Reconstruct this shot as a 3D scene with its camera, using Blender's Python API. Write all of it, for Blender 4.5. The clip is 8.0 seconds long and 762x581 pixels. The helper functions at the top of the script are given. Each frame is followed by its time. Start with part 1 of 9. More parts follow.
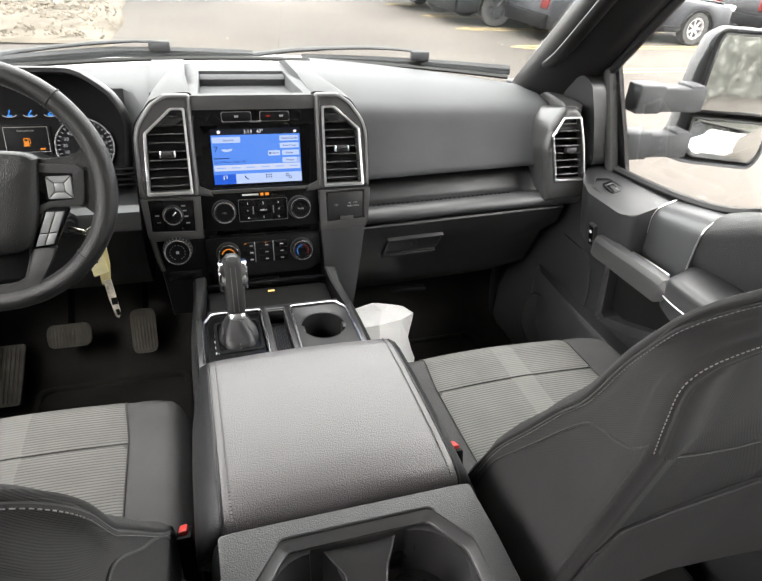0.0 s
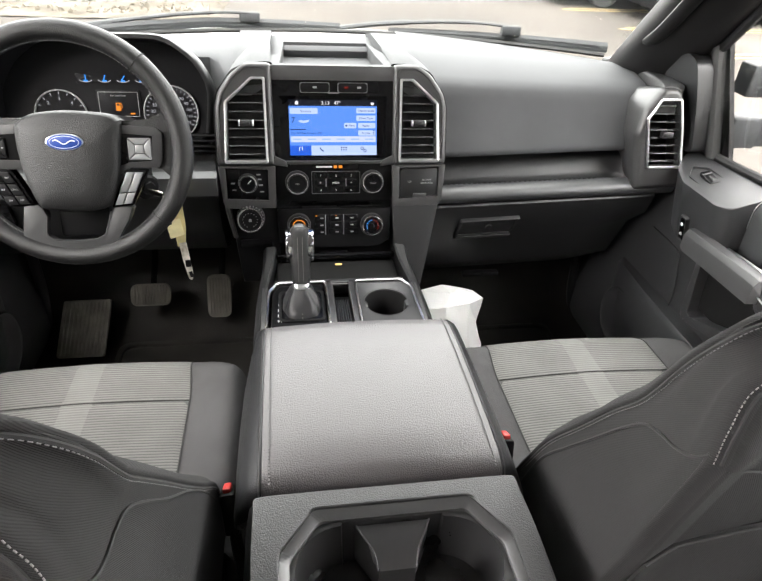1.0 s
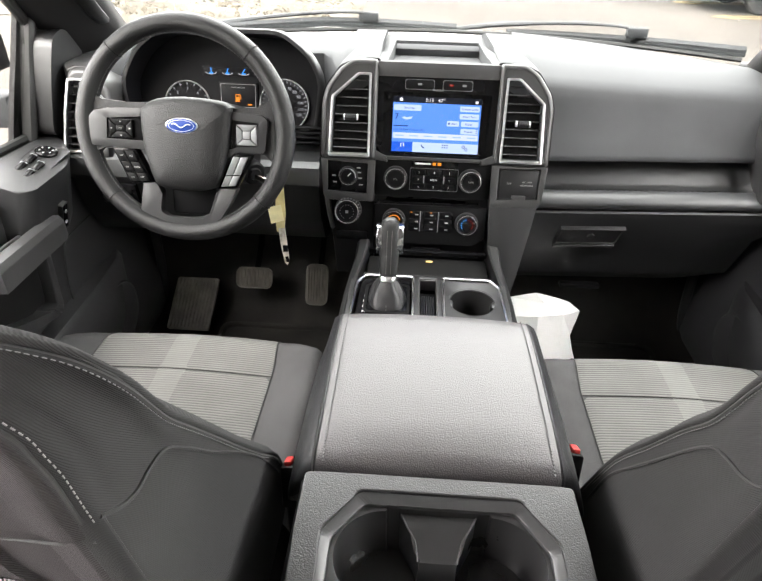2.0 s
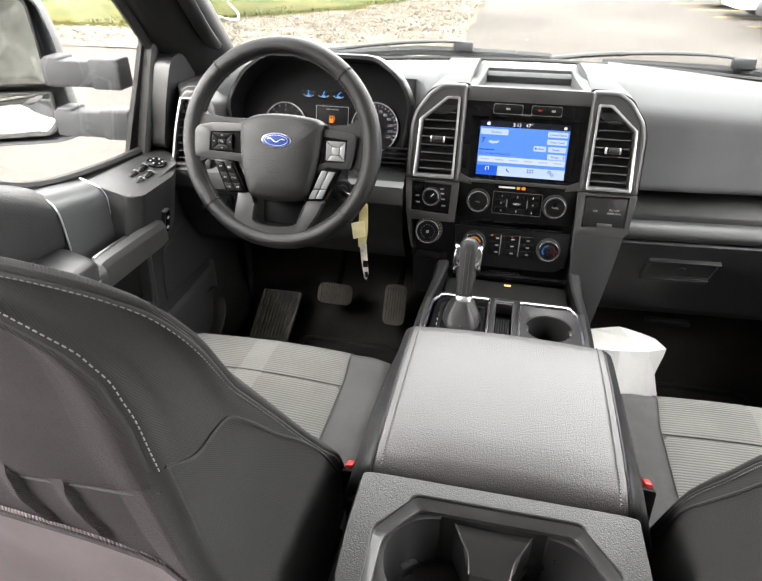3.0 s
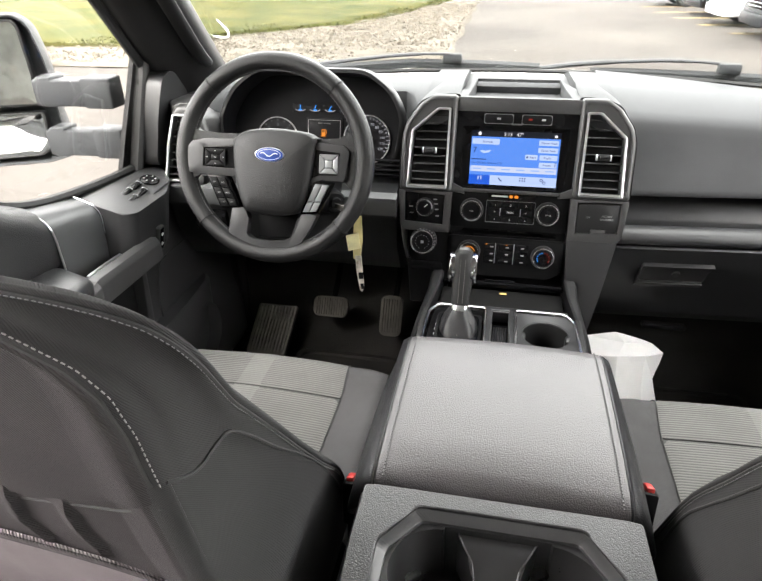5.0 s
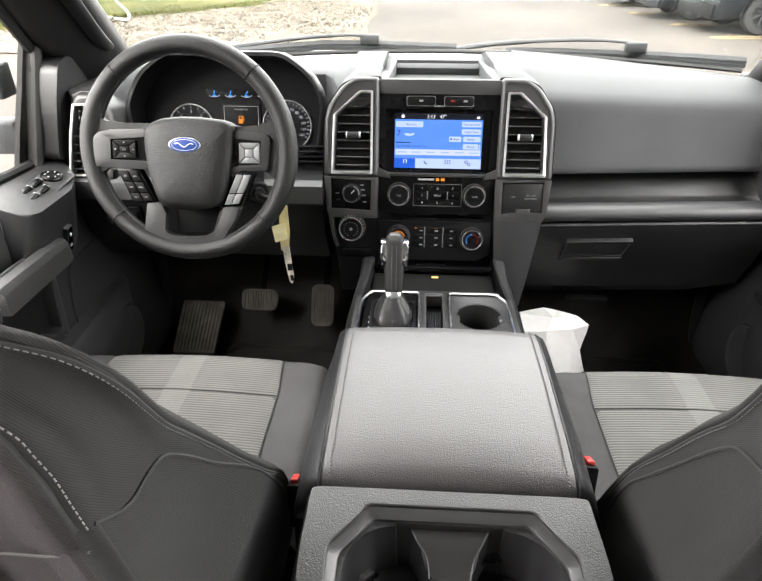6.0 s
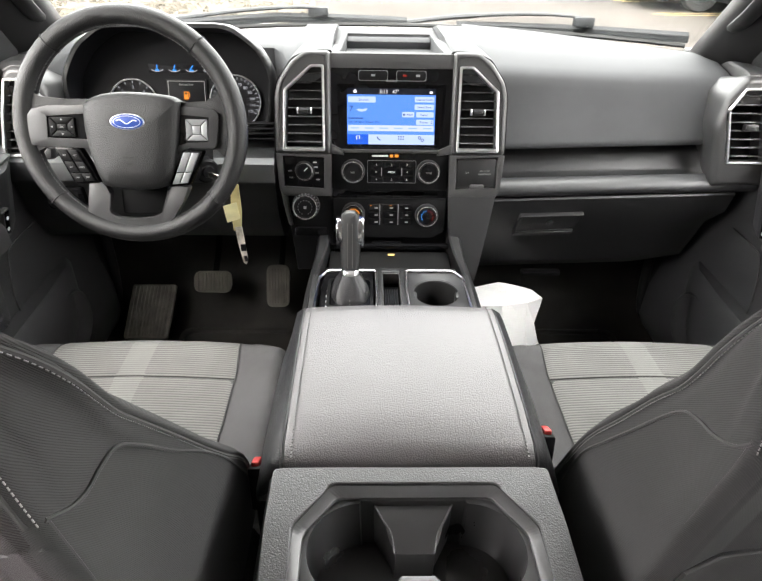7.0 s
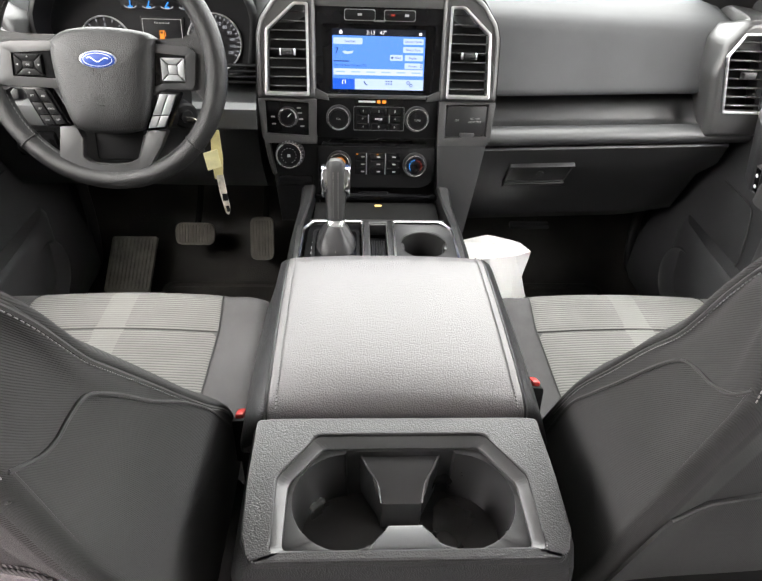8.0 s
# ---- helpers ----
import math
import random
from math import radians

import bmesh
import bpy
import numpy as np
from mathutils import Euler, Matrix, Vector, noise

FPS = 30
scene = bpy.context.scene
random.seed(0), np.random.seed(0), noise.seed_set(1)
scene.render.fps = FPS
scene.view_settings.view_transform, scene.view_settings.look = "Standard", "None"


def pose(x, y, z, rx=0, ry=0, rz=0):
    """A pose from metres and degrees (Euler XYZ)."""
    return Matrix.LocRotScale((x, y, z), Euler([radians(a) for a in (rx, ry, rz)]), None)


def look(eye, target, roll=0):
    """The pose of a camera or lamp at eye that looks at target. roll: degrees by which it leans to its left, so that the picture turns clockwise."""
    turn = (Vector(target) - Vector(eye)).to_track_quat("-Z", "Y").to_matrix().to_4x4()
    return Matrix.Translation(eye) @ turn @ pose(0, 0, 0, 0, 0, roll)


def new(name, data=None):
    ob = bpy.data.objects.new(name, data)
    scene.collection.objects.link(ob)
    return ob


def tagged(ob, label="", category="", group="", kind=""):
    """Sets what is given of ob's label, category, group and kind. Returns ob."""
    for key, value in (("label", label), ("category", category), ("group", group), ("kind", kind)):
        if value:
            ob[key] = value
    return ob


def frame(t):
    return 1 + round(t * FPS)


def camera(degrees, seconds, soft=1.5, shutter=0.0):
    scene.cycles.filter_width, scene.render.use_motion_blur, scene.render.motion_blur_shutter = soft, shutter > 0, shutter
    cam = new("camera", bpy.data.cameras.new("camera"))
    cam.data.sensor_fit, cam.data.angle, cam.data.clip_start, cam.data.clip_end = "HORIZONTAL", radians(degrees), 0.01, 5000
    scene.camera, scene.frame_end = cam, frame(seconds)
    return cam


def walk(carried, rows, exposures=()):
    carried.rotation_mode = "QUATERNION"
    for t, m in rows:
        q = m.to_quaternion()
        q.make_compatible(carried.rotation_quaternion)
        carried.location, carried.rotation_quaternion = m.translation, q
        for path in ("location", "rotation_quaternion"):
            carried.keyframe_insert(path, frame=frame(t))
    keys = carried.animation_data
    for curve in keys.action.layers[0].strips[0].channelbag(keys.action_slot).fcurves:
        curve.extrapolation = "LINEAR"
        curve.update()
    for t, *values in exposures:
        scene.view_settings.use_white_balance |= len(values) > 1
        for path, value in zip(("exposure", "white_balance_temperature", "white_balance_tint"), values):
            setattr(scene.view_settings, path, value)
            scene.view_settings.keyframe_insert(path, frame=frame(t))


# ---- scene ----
cam = camera(66.08, 8.0)
PATH = [
    (0.0, look((-0.1297, -1.2083, 1.2117), (0.1524, -0.4098, 0.6798), 4.45)),
    (0.5, look((-0.1176, -1.2052, 1.2053), (0.1067, -0.4000, 0.6564), 4.15)),
    (1.0, look((-0.0939, -1.2042, 1.1934), (0.0516, -0.3906, 0.6304), 3.48)),
    (1.5, look((-0.0722, -1.2086, 1.1860), (-0.0190, -0.3873, 0.6180), 2.52)),
    (2.0, look((-0.0493, -1.2179, 1.1800), (-0.0876, -0.3914, 0.6185), 1.58)),
    (2.2, look((-0.0456, -1.2233, 1.1680), (-0.1178, -0.3915, 0.6177), 1.31)),
    (3.3, look((-0.0247, -1.2448, 1.1631), (-0.2368, -0.4122, 0.6515), -0.17)),
    (3.5, look((-0.0204, -1.2454, 1.1646), (-0.2488, -0.4143, 0.6575), -0.52)),
    (4.0, look((-0.0191, -1.2464, 1.1639), (-0.2624, -0.4138, 0.6664), -1.02)),
    (4.5, look((-0.0197, -1.2460, 1.1634), (-0.2462, -0.4083, 0.6664), -1.35)),
    (4.7, look((-0.0248, -1.2462, 1.1627), (-0.2334, -0.4039, 0.6656), -1.16)),
    (5.8, look((-0.0448, -1.2236, 1.1598), (-0.1210, -0.3728, 0.6399), -0.28)),
    (6.0, look((-0.0461, -1.2191, 1.1582), (-0.0982, -0.3695, 0.6332), -0.09)),
    (6.5, look((-0.0484, -1.2157, 1.1556), (-0.0533, -0.3720, 0.6188), 0.58)),
    (7.0, look((-0.0484, -1.2134, 1.1535), (-0.0245, -0.3819, 0.5986), 1.19)),
    (7.5, look((-0.0481, -1.2083, 1.1451), (-0.0083, -0.3959, 0.5633), 1.87)),
    (8.0, look((-0.0488, -1.1995, 1.1325), (-0.0007, -0.4120, 0.5181), 2.44)),
]
walk(cam, PATH, [(0.0, 4.30, 6650, 15), (1.0, 4.46, 6650, 15), (2.0, 4.65, 6650, 15), (3.3, 4.45, 6650, 15), (4.5, 4.31, 6650, 15), (5.8, 4.47, 6650, 15), (7.0, 4.64, 6650, 15), (8.0, 4.76, 6650, 15)])

# ---- light ----
world = bpy.data.worlds.new("overcast_sky")
scene.world = world
world.use_nodes = True
wn = world.node_tree.nodes
wl = world.node_tree.links
sky = wn.new("ShaderNodeTexSky")
sky.sky_type = "NISHITA"
sky.sun_disc = False
sky.sun_elevation = radians(40)
sky.sun_rotation = radians(207)
sky.dust_density = 4.0
sky.air_density = 1.0
sky_mix = wn.new("ShaderNodeMix")
sky_mix.data_type = "RGBA"
sky_mix.inputs[0].default_value = 0.9
sky_mix.inputs[7].default_value = (10.0, 9.9, 9.7, 1)
wl.new(sky.outputs[0], sky_mix.inputs[6])
wl.new(sky_mix.outputs[2], wn["Background"].inputs[0])
wn["Background"].inputs[1].default_value = 0.145

sun_lamp = bpy.data.lights.new("sun", "SUN")
sun_lamp.energy = 1.9
sun_lamp.angle = radians(80)
sun_lamp.color = (1.0, 0.975, 0.94)
sun = new("sun", sun_lamp)
sun.matrix_world = look((-6.0, -14.0, 8.0), (0, 0, 0))
EXPOSURE = 4.10


# ---- materials ----
def mat(name, base, rough=0.5, metal=0.0, vary=0.12, vscale=9.0, grain=0.0, gscale=900.0, kind="noise", spec=0.5,
        rough_vary=0.08, coat=0.0, coat_rough=0.05, tint=None):
    """A node material: base colour with stains at one scale, relief at another."""
    m = bpy.data.materials.new(name)
    m.use_nodes = True
    n, l = m.node_tree.nodes, m.node_tree.links
    b = n["Principled BSDF"]
    tc = n.new("ShaderNodeTexCoord")
    big = n.new("ShaderNodeTexNoise")
    big.inputs["Scale"].default_value = vscale
    big.inputs["Detail"].default_value = 6
    l.new(tc.outputs["Object"], big.inputs["Vector"])
    ramp = n.new("ShaderNodeValToRGB")
    lo = [c * (1 - vary) for c in base]
    hi = tint if tint else [min(1, c * (1 + vary)) for c in base]
    ramp.color_ramp.elements[0].position, ramp.color_ramp.elements[1].position = 0.3, 0.7
    ramp.color_ramp.elements[0].color = (*lo, 1)
    ramp.color_ramp.elements[1].color = (*hi, 1)
    l.new(big.outputs["Fac"], ramp.inputs["Fac"])
    l.new(ramp.outputs["Color"], b.inputs["Base Color"])
    b.inputs["Metallic"].default_value = metal
    b.inputs["Specular IOR Level"].default_value = spec
    b.inputs["Coat Weight"].default_value = coat
    b.inputs["Coat Roughness"].default_value = coat_rough
    rr = n.new("ShaderNodeMapRange")
    rr.inputs["To Min"].default_value = max(0.02, rough - rough_vary)
    rr.inputs["To Max"].default_value = min(1.0, rough + rough_vary)
    l.new(big.outputs["Fac"], rr.inputs["Value"])
    l.new(rr.outputs["Result"], b.inputs["Roughness"])
    if grain:
        if kind == "leather":
            fine = n.new("ShaderNodeTexVoronoi")
            fine.feature = "F1"
            out = fine.outputs["Distance"]
        elif kind == "weave":
            fine = n.new("ShaderNodeTexWave")
            fine.inputs["Distortion"].default_value = 0.6
            fine.bands_direction = "DIAGONAL"
            out = fine.outputs["Fac"]
            shade = n.new("ShaderNodeMix")
            shade.data_type = "RGBA"
            shade.blend_type = "MULTIPLY"
            shade.inputs[7].default_value = (0.80, 0.80, 0.805, 1)
            l.new(out, shade.inputs[0])
            l.new(ramp.outputs["Color"], shade.inputs[6])
            l.new(shade.outputs[2], b.inputs["Base Color"])
        else:
            fine = n.new("ShaderNodeTexNoise")
            fine.inputs["Detail"].default_value = 3
            out = fine.outputs["Fac"]
        fine.inputs["Scale"].default_value = gscale
        l.new(tc.outputs["Object"], fine.inputs["Vector"])
        bump = n.new("ShaderNodeBump")
        bump.inputs["Strength"].default_value = grain
        bump.inputs["Distance"].default_value = 0.002 if kind != "leather" else 0.6 / gscale
        bump.invert = kind == "leather"
        l.new(out, bump.inputs["Height"])
        l.new(bump.outputs["Normal"], b.inputs["Normal"])
    return m


def glow(name, colour, strength):
    m = bpy.data.materials.new(name)
    m.use_nodes = True
    b = m.node_tree.nodes["Principled BSDF"]
    b.inputs["Base Color"].default_value = (0.01, 0.01, 0.01, 1)
    b.inputs["Roughness"].default_value = 0.25
    b.inputs["Specular IOR Level"].default_value = 0.1
    b.inputs["Emission Color"].default_value = (*colour, 1)
    b.inputs["Emission Strength"].default_value = strength * 2 ** -EXPOSURE
    return m


def pane_mat(name, tint=(1, 1, 1), gloss=0.6):
    """Clear pane: lets light through, mirrors a little by Fresnel."""
    m = bpy.data.materials.new(name)
    m.use_nodes = True
    n, l = m.node_tree.nodes, m.node_tree.links
    n.clear()
    out = n.new("ShaderNodeOutputMaterial")
    tr = n.new("ShaderNodeBsdfTransparent")
    tr.inputs[0].default_value = (*tint, 1)
    gl = n.new("ShaderNodeBsdfGlossy")
    gl.inputs["Roughness"].default_value = 0.02
    fr = n.new("ShaderNodeFresnel")
    fr.inputs["IOR"].default_value = 1.4
    mu = n.new("ShaderNodeMath")
    mu.operation = "MULTIPLY"
    mu.inputs[1].default_value = gloss
    mix = n.new("ShaderNodeMixShader")
    l.new(fr.outputs[0], mu.inputs[0])
    l.new(mu.outputs[0], mix.inputs[0])
    l.new(tr.outputs[0], mix.inputs[1])
    l.new(gl.outputs[0], mix.inputs[2])
    l.new(mix.outputs[0], out.inputs[0])
    return m


def rib_mat(name, base, dark, pitch, rough=0.85, axis=1):
    """Ribbed seat cloth: fine cross ribs, thread noise and wear."""
    m = mat(name, base, rough, vary=0.10, vscale=14, spec=0.2)
    n, l = m.node_tree.nodes, m.node_tree.links
    b = n["Principled BSDF"]
    tc = n["Texture Coordinate"]
    wave = n.new("ShaderNodeTexWave")
    wave.bands_direction = "XYZ"[axis]
    wave.inputs["Scale"].default_value = math.pi / 10 / pitch
    wave.inputs["Distortion"].default_value = 0.25
    wave.inputs["Detail"].default_value = 1
    l.new(tc.outputs["Object"], wave.inputs["Vector"])
    old = b.inputs["Base Color"].links[0].from_socket
    mx = n.new("ShaderNodeMix")
    mx.data_type = "RGBA"
    pw = n.new("ShaderNodeMath")
    pw.operation = "POWER"
    pw.inputs[1].default_value = 4.0
    l.new(wave.outputs["Fac"], pw.inputs[0])
    l.new(pw.outputs[0], mx.inputs[0])
    l.new(old, mx.inputs[6])
    mx.inputs[7].default_value = (*dark, 1)
    l.new(mx.outputs[2], b.inputs["Base Color"])
    bump = n.new("ShaderNodeBump")
    bump.invert = True
    bump.inputs["Strength"].default_value = 0.35
    bump.inputs["Distance"].default_value = 0.002
    l.new(wave.outputs["Fac"], bump.inputs["Height"])
    l.new(bump.outputs["Normal"], b.inputs["Normal"])
    return m


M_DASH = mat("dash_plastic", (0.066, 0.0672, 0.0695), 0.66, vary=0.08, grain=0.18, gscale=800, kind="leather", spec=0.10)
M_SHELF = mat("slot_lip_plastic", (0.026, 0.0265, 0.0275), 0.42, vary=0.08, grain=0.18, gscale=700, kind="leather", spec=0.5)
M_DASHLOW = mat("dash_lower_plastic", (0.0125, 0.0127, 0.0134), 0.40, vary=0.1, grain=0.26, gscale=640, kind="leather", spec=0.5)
M_SATIN = mat("satin_grey_trim", (0.047, 0.0465, 0.047), 0.40, metal=0.3, vary=0.08, grain=0.06, gscale=1300, spec=0.6)
M_TRIM = mat("dark_satin_trim", (0.029, 0.029, 0.030), 0.36, metal=0.2, vary=0.08, grain=0.06, gscale=1200, spec=0.6)
M_CHROME = mat("satin_chrome", (0.74, 0.75, 0.76), 0.32, metal=1.0, vary=0.05)
M_BLACK = mat("gloss_black_plastic", (0.004, 0.004, 0.0045), 0.22, vary=0.2, spec=0.16)
M_MATBLACK = mat("matt_black_plastic", (0.0050, 0.0050, 0.0054), 0.42, vary=0.2, grain=0.05, gscale=900, spec=0.09)
M_VOID = mat("black_void", (0.005, 0.005, 0.005), 0.8, spec=0.15)
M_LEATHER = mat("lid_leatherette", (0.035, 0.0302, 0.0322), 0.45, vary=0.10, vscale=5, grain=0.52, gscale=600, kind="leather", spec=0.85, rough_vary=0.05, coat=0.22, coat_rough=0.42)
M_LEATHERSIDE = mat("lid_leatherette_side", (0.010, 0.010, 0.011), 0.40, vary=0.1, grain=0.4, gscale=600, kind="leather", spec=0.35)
M_WHEEL = mat("wheel_leather", (0.0056, 0.0056, 0.0060), 0.42, vary=0.15, vscale=25, grain=0.70, gscale=700, kind="leather", spec=0.34)
M_PAD = mat("airbag_cover_plastic", (0.0060, 0.0060, 0.0064), 0.46, vary=0.1, vscale=25, grain=0.62, gscale=700, kind="leather", spec=0.34)
M_CONSOLE = mat("console_plastic", (0.0095, 0.0095, 0.0100), 0.34, vary=0.08, grain=0.36, gscale=640, kind="leather", spec=0.7)
M_STEP = mat("smooth_step_plastic", (0.024, 0.024, 0.0245), 0.34, vary=0.08, spec=0.7)
M_DOOR = mat("door_plastic", (0.0190, 0.0193, 0.0202), 0.42, vary=0.1, vscale=14, grain=0.26, gscale=640, kind="leather", spec=0.6)
M_DOORPAD = mat("door_pad_vinyl", (0.020, 0.0202, 0.021), 0.40, vary=0.1, vscale=20, grain=0.42, gscale=500, kind="leather", spec=0.6)
M_ARM = mat("armrest_vinyl", (0.024, 0.024, 0.025), 0.38, vary=0.1, grain=0.3, gscale=500, kind="leather", spec=0.55)
M_DECK = mat("satin_console_deck", (0.034, 0.034, 0.035), 0.34, metal=0.2, vary=0.1)
M_RAIL = mat("console_rail", (0.014, 0.014, 0.0145), 0.32, vary=0.08, grain=0.06, gscale=1000, spec=0.4)
M_SLAT = mat("vent_slat", (0.030, 0.030, 0.031), 0.24, vary=0.05, spec=0.9)
M_FACE = mat("gauge_face", (0.004, 0.004, 0.005), 0.55, spec=0.15)
M_SPOKE = mat("spoke_satin", (0.024, 0.024, 0.025), 0.42, metal=0.2, vary=0.06, grain=0.06, gscale=1300, spec=0.45)
M_SADDLE = mat("saddle_trim_satin", (0.062, 0.064, 0.066), 0.38, metal=0.25, vary=0.06, grain=0.05, gscale=1300, spec=0.6)
M_STITCHGROOVE = mat("cloth_groove", (0.036, 0.035, 0.034), 0.9)
M_CUP = mat("cup_plastic", (0.0150, 0.0150, 0.0155), 0.30, vary=0.15, spec=0.6)
M_CLOTH = mat("seat_cloth_side", (0.0205, 0.0202, 0.0204), 0.9, vary=0.20, vscale=6, grain=0.24, gscale=300, kind="weave", spec=0.2)
M_CLOTHSIDE = mat("seat_cloth_plain", (0.067, 0.0662, 0.0665), 0.9, vary=0.16, vscale=10, grain=0.3, gscale=300, kind="weave", spec=0.15)
M_CLOTHBACK = mat("seat_back_cloth", (0.0305, 0.0275, 0.0283), 0.92, vary=0.28, vscale=5, grain=0.4, gscale=220, kind="weave", spec=0.15)
# pocket mesh, base raised for the light reaching it from the left rear
M_LITMESH = mat("lit_pocket_mesh", (0.145, 0.127, 0.132), 0.9, vary=0.16, vscale=10, grain=0.7, gscale=200, kind="weave", spec=0.12)
M_RIB = rib_mat("seat_ribbed_cloth", (0.128, 0.126, 0.121), (0.056, 0.055, 0.054), 0.0058)
M_STRIPE = rib_mat("seat_stripe_cloth", (0.138, 0.136, 0.131), (0.110, 0.109, 0.105), 0.0058)
M_SEAM = mat("seam_dark", (0.010, 0.010, 0.010), 0.9)
M_THREAD = mat("thread_grey", (0.14, 0.135, 0.13), 0.85)
M_THREADDARK = mat("thread_dark", (0.09, 0.09, 0.09), 0.85)
M_CARPET = mat("floor_rubber", (0.0075, 0.0074, 0.0074), 0.50, vary=0.4, vscale=7, grain=0.4, gscale=250, tint=(0.028, 0.026, 0.0235), spec=0.35)
M_MAT = mat("dusty_rubber", (0.085, 0.080, 0.070), 0.7, vary=0.3, vscale=20, spec=0.4)
M_FOOT = mat("dusty_footrest_rubber", (0.150, 0.142, 0.126), 0.75, vary=0.3, vscale=20, spec=0.4)
M_HEAD = mat("headliner", (0.70, 0.69, 0.675), 0.95, vary=0.05, grain=0.3, gscale=700)
M_PILLAR = mat("pillar_trim", (0.0085, 0.0080, 0.0084), 0.48, vary=0.1, grain=0.15, gscale=700, kind="leather", spec=0.3)
M_SEAL = mat("rubber_seal", (0.010, 0.010, 0.010), 0.6)
M_WHITEPAINT = mat("white_paint", (0.80, 0.80, 0.80), 0.18, vary=0.02, coat=0.6)
M_PAPER = mat("white_paper", (0.90, 0.90, 0.89), 0.7, vary=0.04, vscale=14)
M_HOSE = mat("dull_white_hose", (0.30, 0.30, 0.28), 0.7, vary=0.15, vscale=9)
M_COVER = mat("dark_cover_plastic", (0.0085, 0.0085, 0.009), 0.42, vary=0.1, grain=0.08, gscale=1200, spec=0.4)
M_RED = mat("red_button", (0.50, 0.03, 0.025), 0.4)
M_YELLOWTAG = mat("yellowed_tag", (0.55, 0.47, 0.22), 0.6, vary=0.2, vscale=40)
M_KEY = mat("key_steel", (0.6, 0.58, 0.52), 0.25, metal=1.0)
M_MIRROR = mat("mirror_silver", (0.86, 0.88, 0.88), 0.05, metal=1.0, vary=0.01, rough_vary=0.01)
M_MIRBODY = mat("mirror_housing", (0.031, 0.033, 0.035), 0.6, vary=0.1, grain=0.2, gscale=500, spec=0.35)
M_BADGE = mat("blue_enamel", (0.012, 0.04, 0.20), 0.42, spec=0.25)
M_GREYBTN = mat("grey_button", (0.19, 0.195, 0.20), 0.4, metal=0.4)
M_MARK = mat("printed_white", (0.62, 0.62, 0.62), 0.6)
M_MARKDIM = mat("printed_grey", (0.25, 0.25, 0.25), 0.6)
M_BRASS = glow("amber_lamp", (1.0, 0.72, 0.25), 1.2)
M_AMBER = glow("amber_display", (1.0, 0.32, 0.03), 0.8)
M_REDLED = glow("red_display", (1.0, 0.06, 0.03), 0.25)
M_BLUELED = glow("blue_display", (0.05, 0.35, 1.0), 0.9)
M_GAUGE = glow("gauge_print", (0.75, 0.8, 0.85), 0.45)
M_SCREEN = glow("screen_blue", (0.085, 0.255, 0.80), 1.0)
M_SCREENDEEP = glow("screen_deep_blue", (0.01, 0.10, 0.62), 1.0)
M_SCREENLIGHT = glow("screen_pale", (0.44, 0.58, 0.86), 1.0)
M_SCREENMID = glow("screen_mid", (0.22, 0.42, 0.86), 1.0)
M_SCREENBAR = glow("screen_bar", (0.52, 0.61, 0.80), 1.0)
M_SCREENINK = glow("screen_ink", (0.01, 0.03, 0.16), 1.0)
M_SCREENWHITE = glow("screen_white", (0.85, 0.87, 0.9), 1.0)
M_SCREENBLACK = glow("screen_black", (0.004, 0.006, 0.012), 1.0)
# out-of-view rear panes, kept nearly clear to light the cab from behind
M_REARGLASS = pane_mat("clear_rear_glass", (0.92, 0.94, 0.93), 0.4)
M_SPECK = mat("dust_speck", (0.32, 0.30, 0.27), 0.9)
M_GLASS = pane_mat("clear_glass", (0.77, 0.785, 0.775), 0.22)
M_SHIELD = pane_mat("windshield_glass", (0.65, 0.67, 0.66), 0.22)
M_ASPHALT = mat("dusty_asphalt", (0.0550, 0.0490, 0.0435), 1.0, vary=0.22, vscale=0.35, grain=0.35, gscale=60, tint=(0.0759, 0.0682, 0.0605), spec=0.1)
M_YELLOW = mat("worn_yellow_paint", (0.20, 0.145, 0.052), 0.8, vary=0.35, vscale=6)
M_GRAVEL = mat("pale_gravel", (0.0686, 0.0588, 0.0441), 0.95, vary=0.4, vscale=2.2, grain=0.9, gscale=25, tint=(0.1254, 0.1107, 0.0902), spec=0.1)
M_STONE = mat("pale_stone", (0.118, 0.103, 0.083), 0.9, vary=0.45, vscale=3, spec=0.1)
M_GRASS = mat("spring_grass", (0.032, 0.043, 0.010), 0.95, vary=0.35, vscale=0.9, grain=0.8, gscale=30, tint=(0.070, 0.062, 0.022), spec=0.05)
M_BLADE = mat("grass_blade", (0.034, 0.049, 0.011), 0.9, vary=0.4, vscale=1.5, tint=(0.073, 0.067, 0.025), spec=0.05)
M_TYRE = mat("tyre_rubber", (0.022, 0.022, 0.022), 0.8, vary=0.2)
M_KNOBRING = mat("knob_ring_metal", (0.52, 0.52, 0.53), 0.25, metal=1.0)
M_CHEEK = mat("polished_chrome", (0.34, 0.345, 0.36), 0.16, metal=1.0, vary=0.05)
M_RIM = mat("alloy_rim", (0.45, 0.45, 0.46), 0.3, metal=0.9)
M_RIMDARK = mat("dark_rim", (0.06, 0.06, 0.065), 0.35, metal=0.7)
M_CARGLASS = mat("car_glass", (0.015, 0.018, 0.02), 0.06, vary=0.1)
M_TAIL = mat("tail_lamp_red", (0.09, 0.008, 0.008), 0.3)
M_LAMP = mat("lamp_clear", (0.7, 0.7, 0.72), 0.1, metal=0.6)
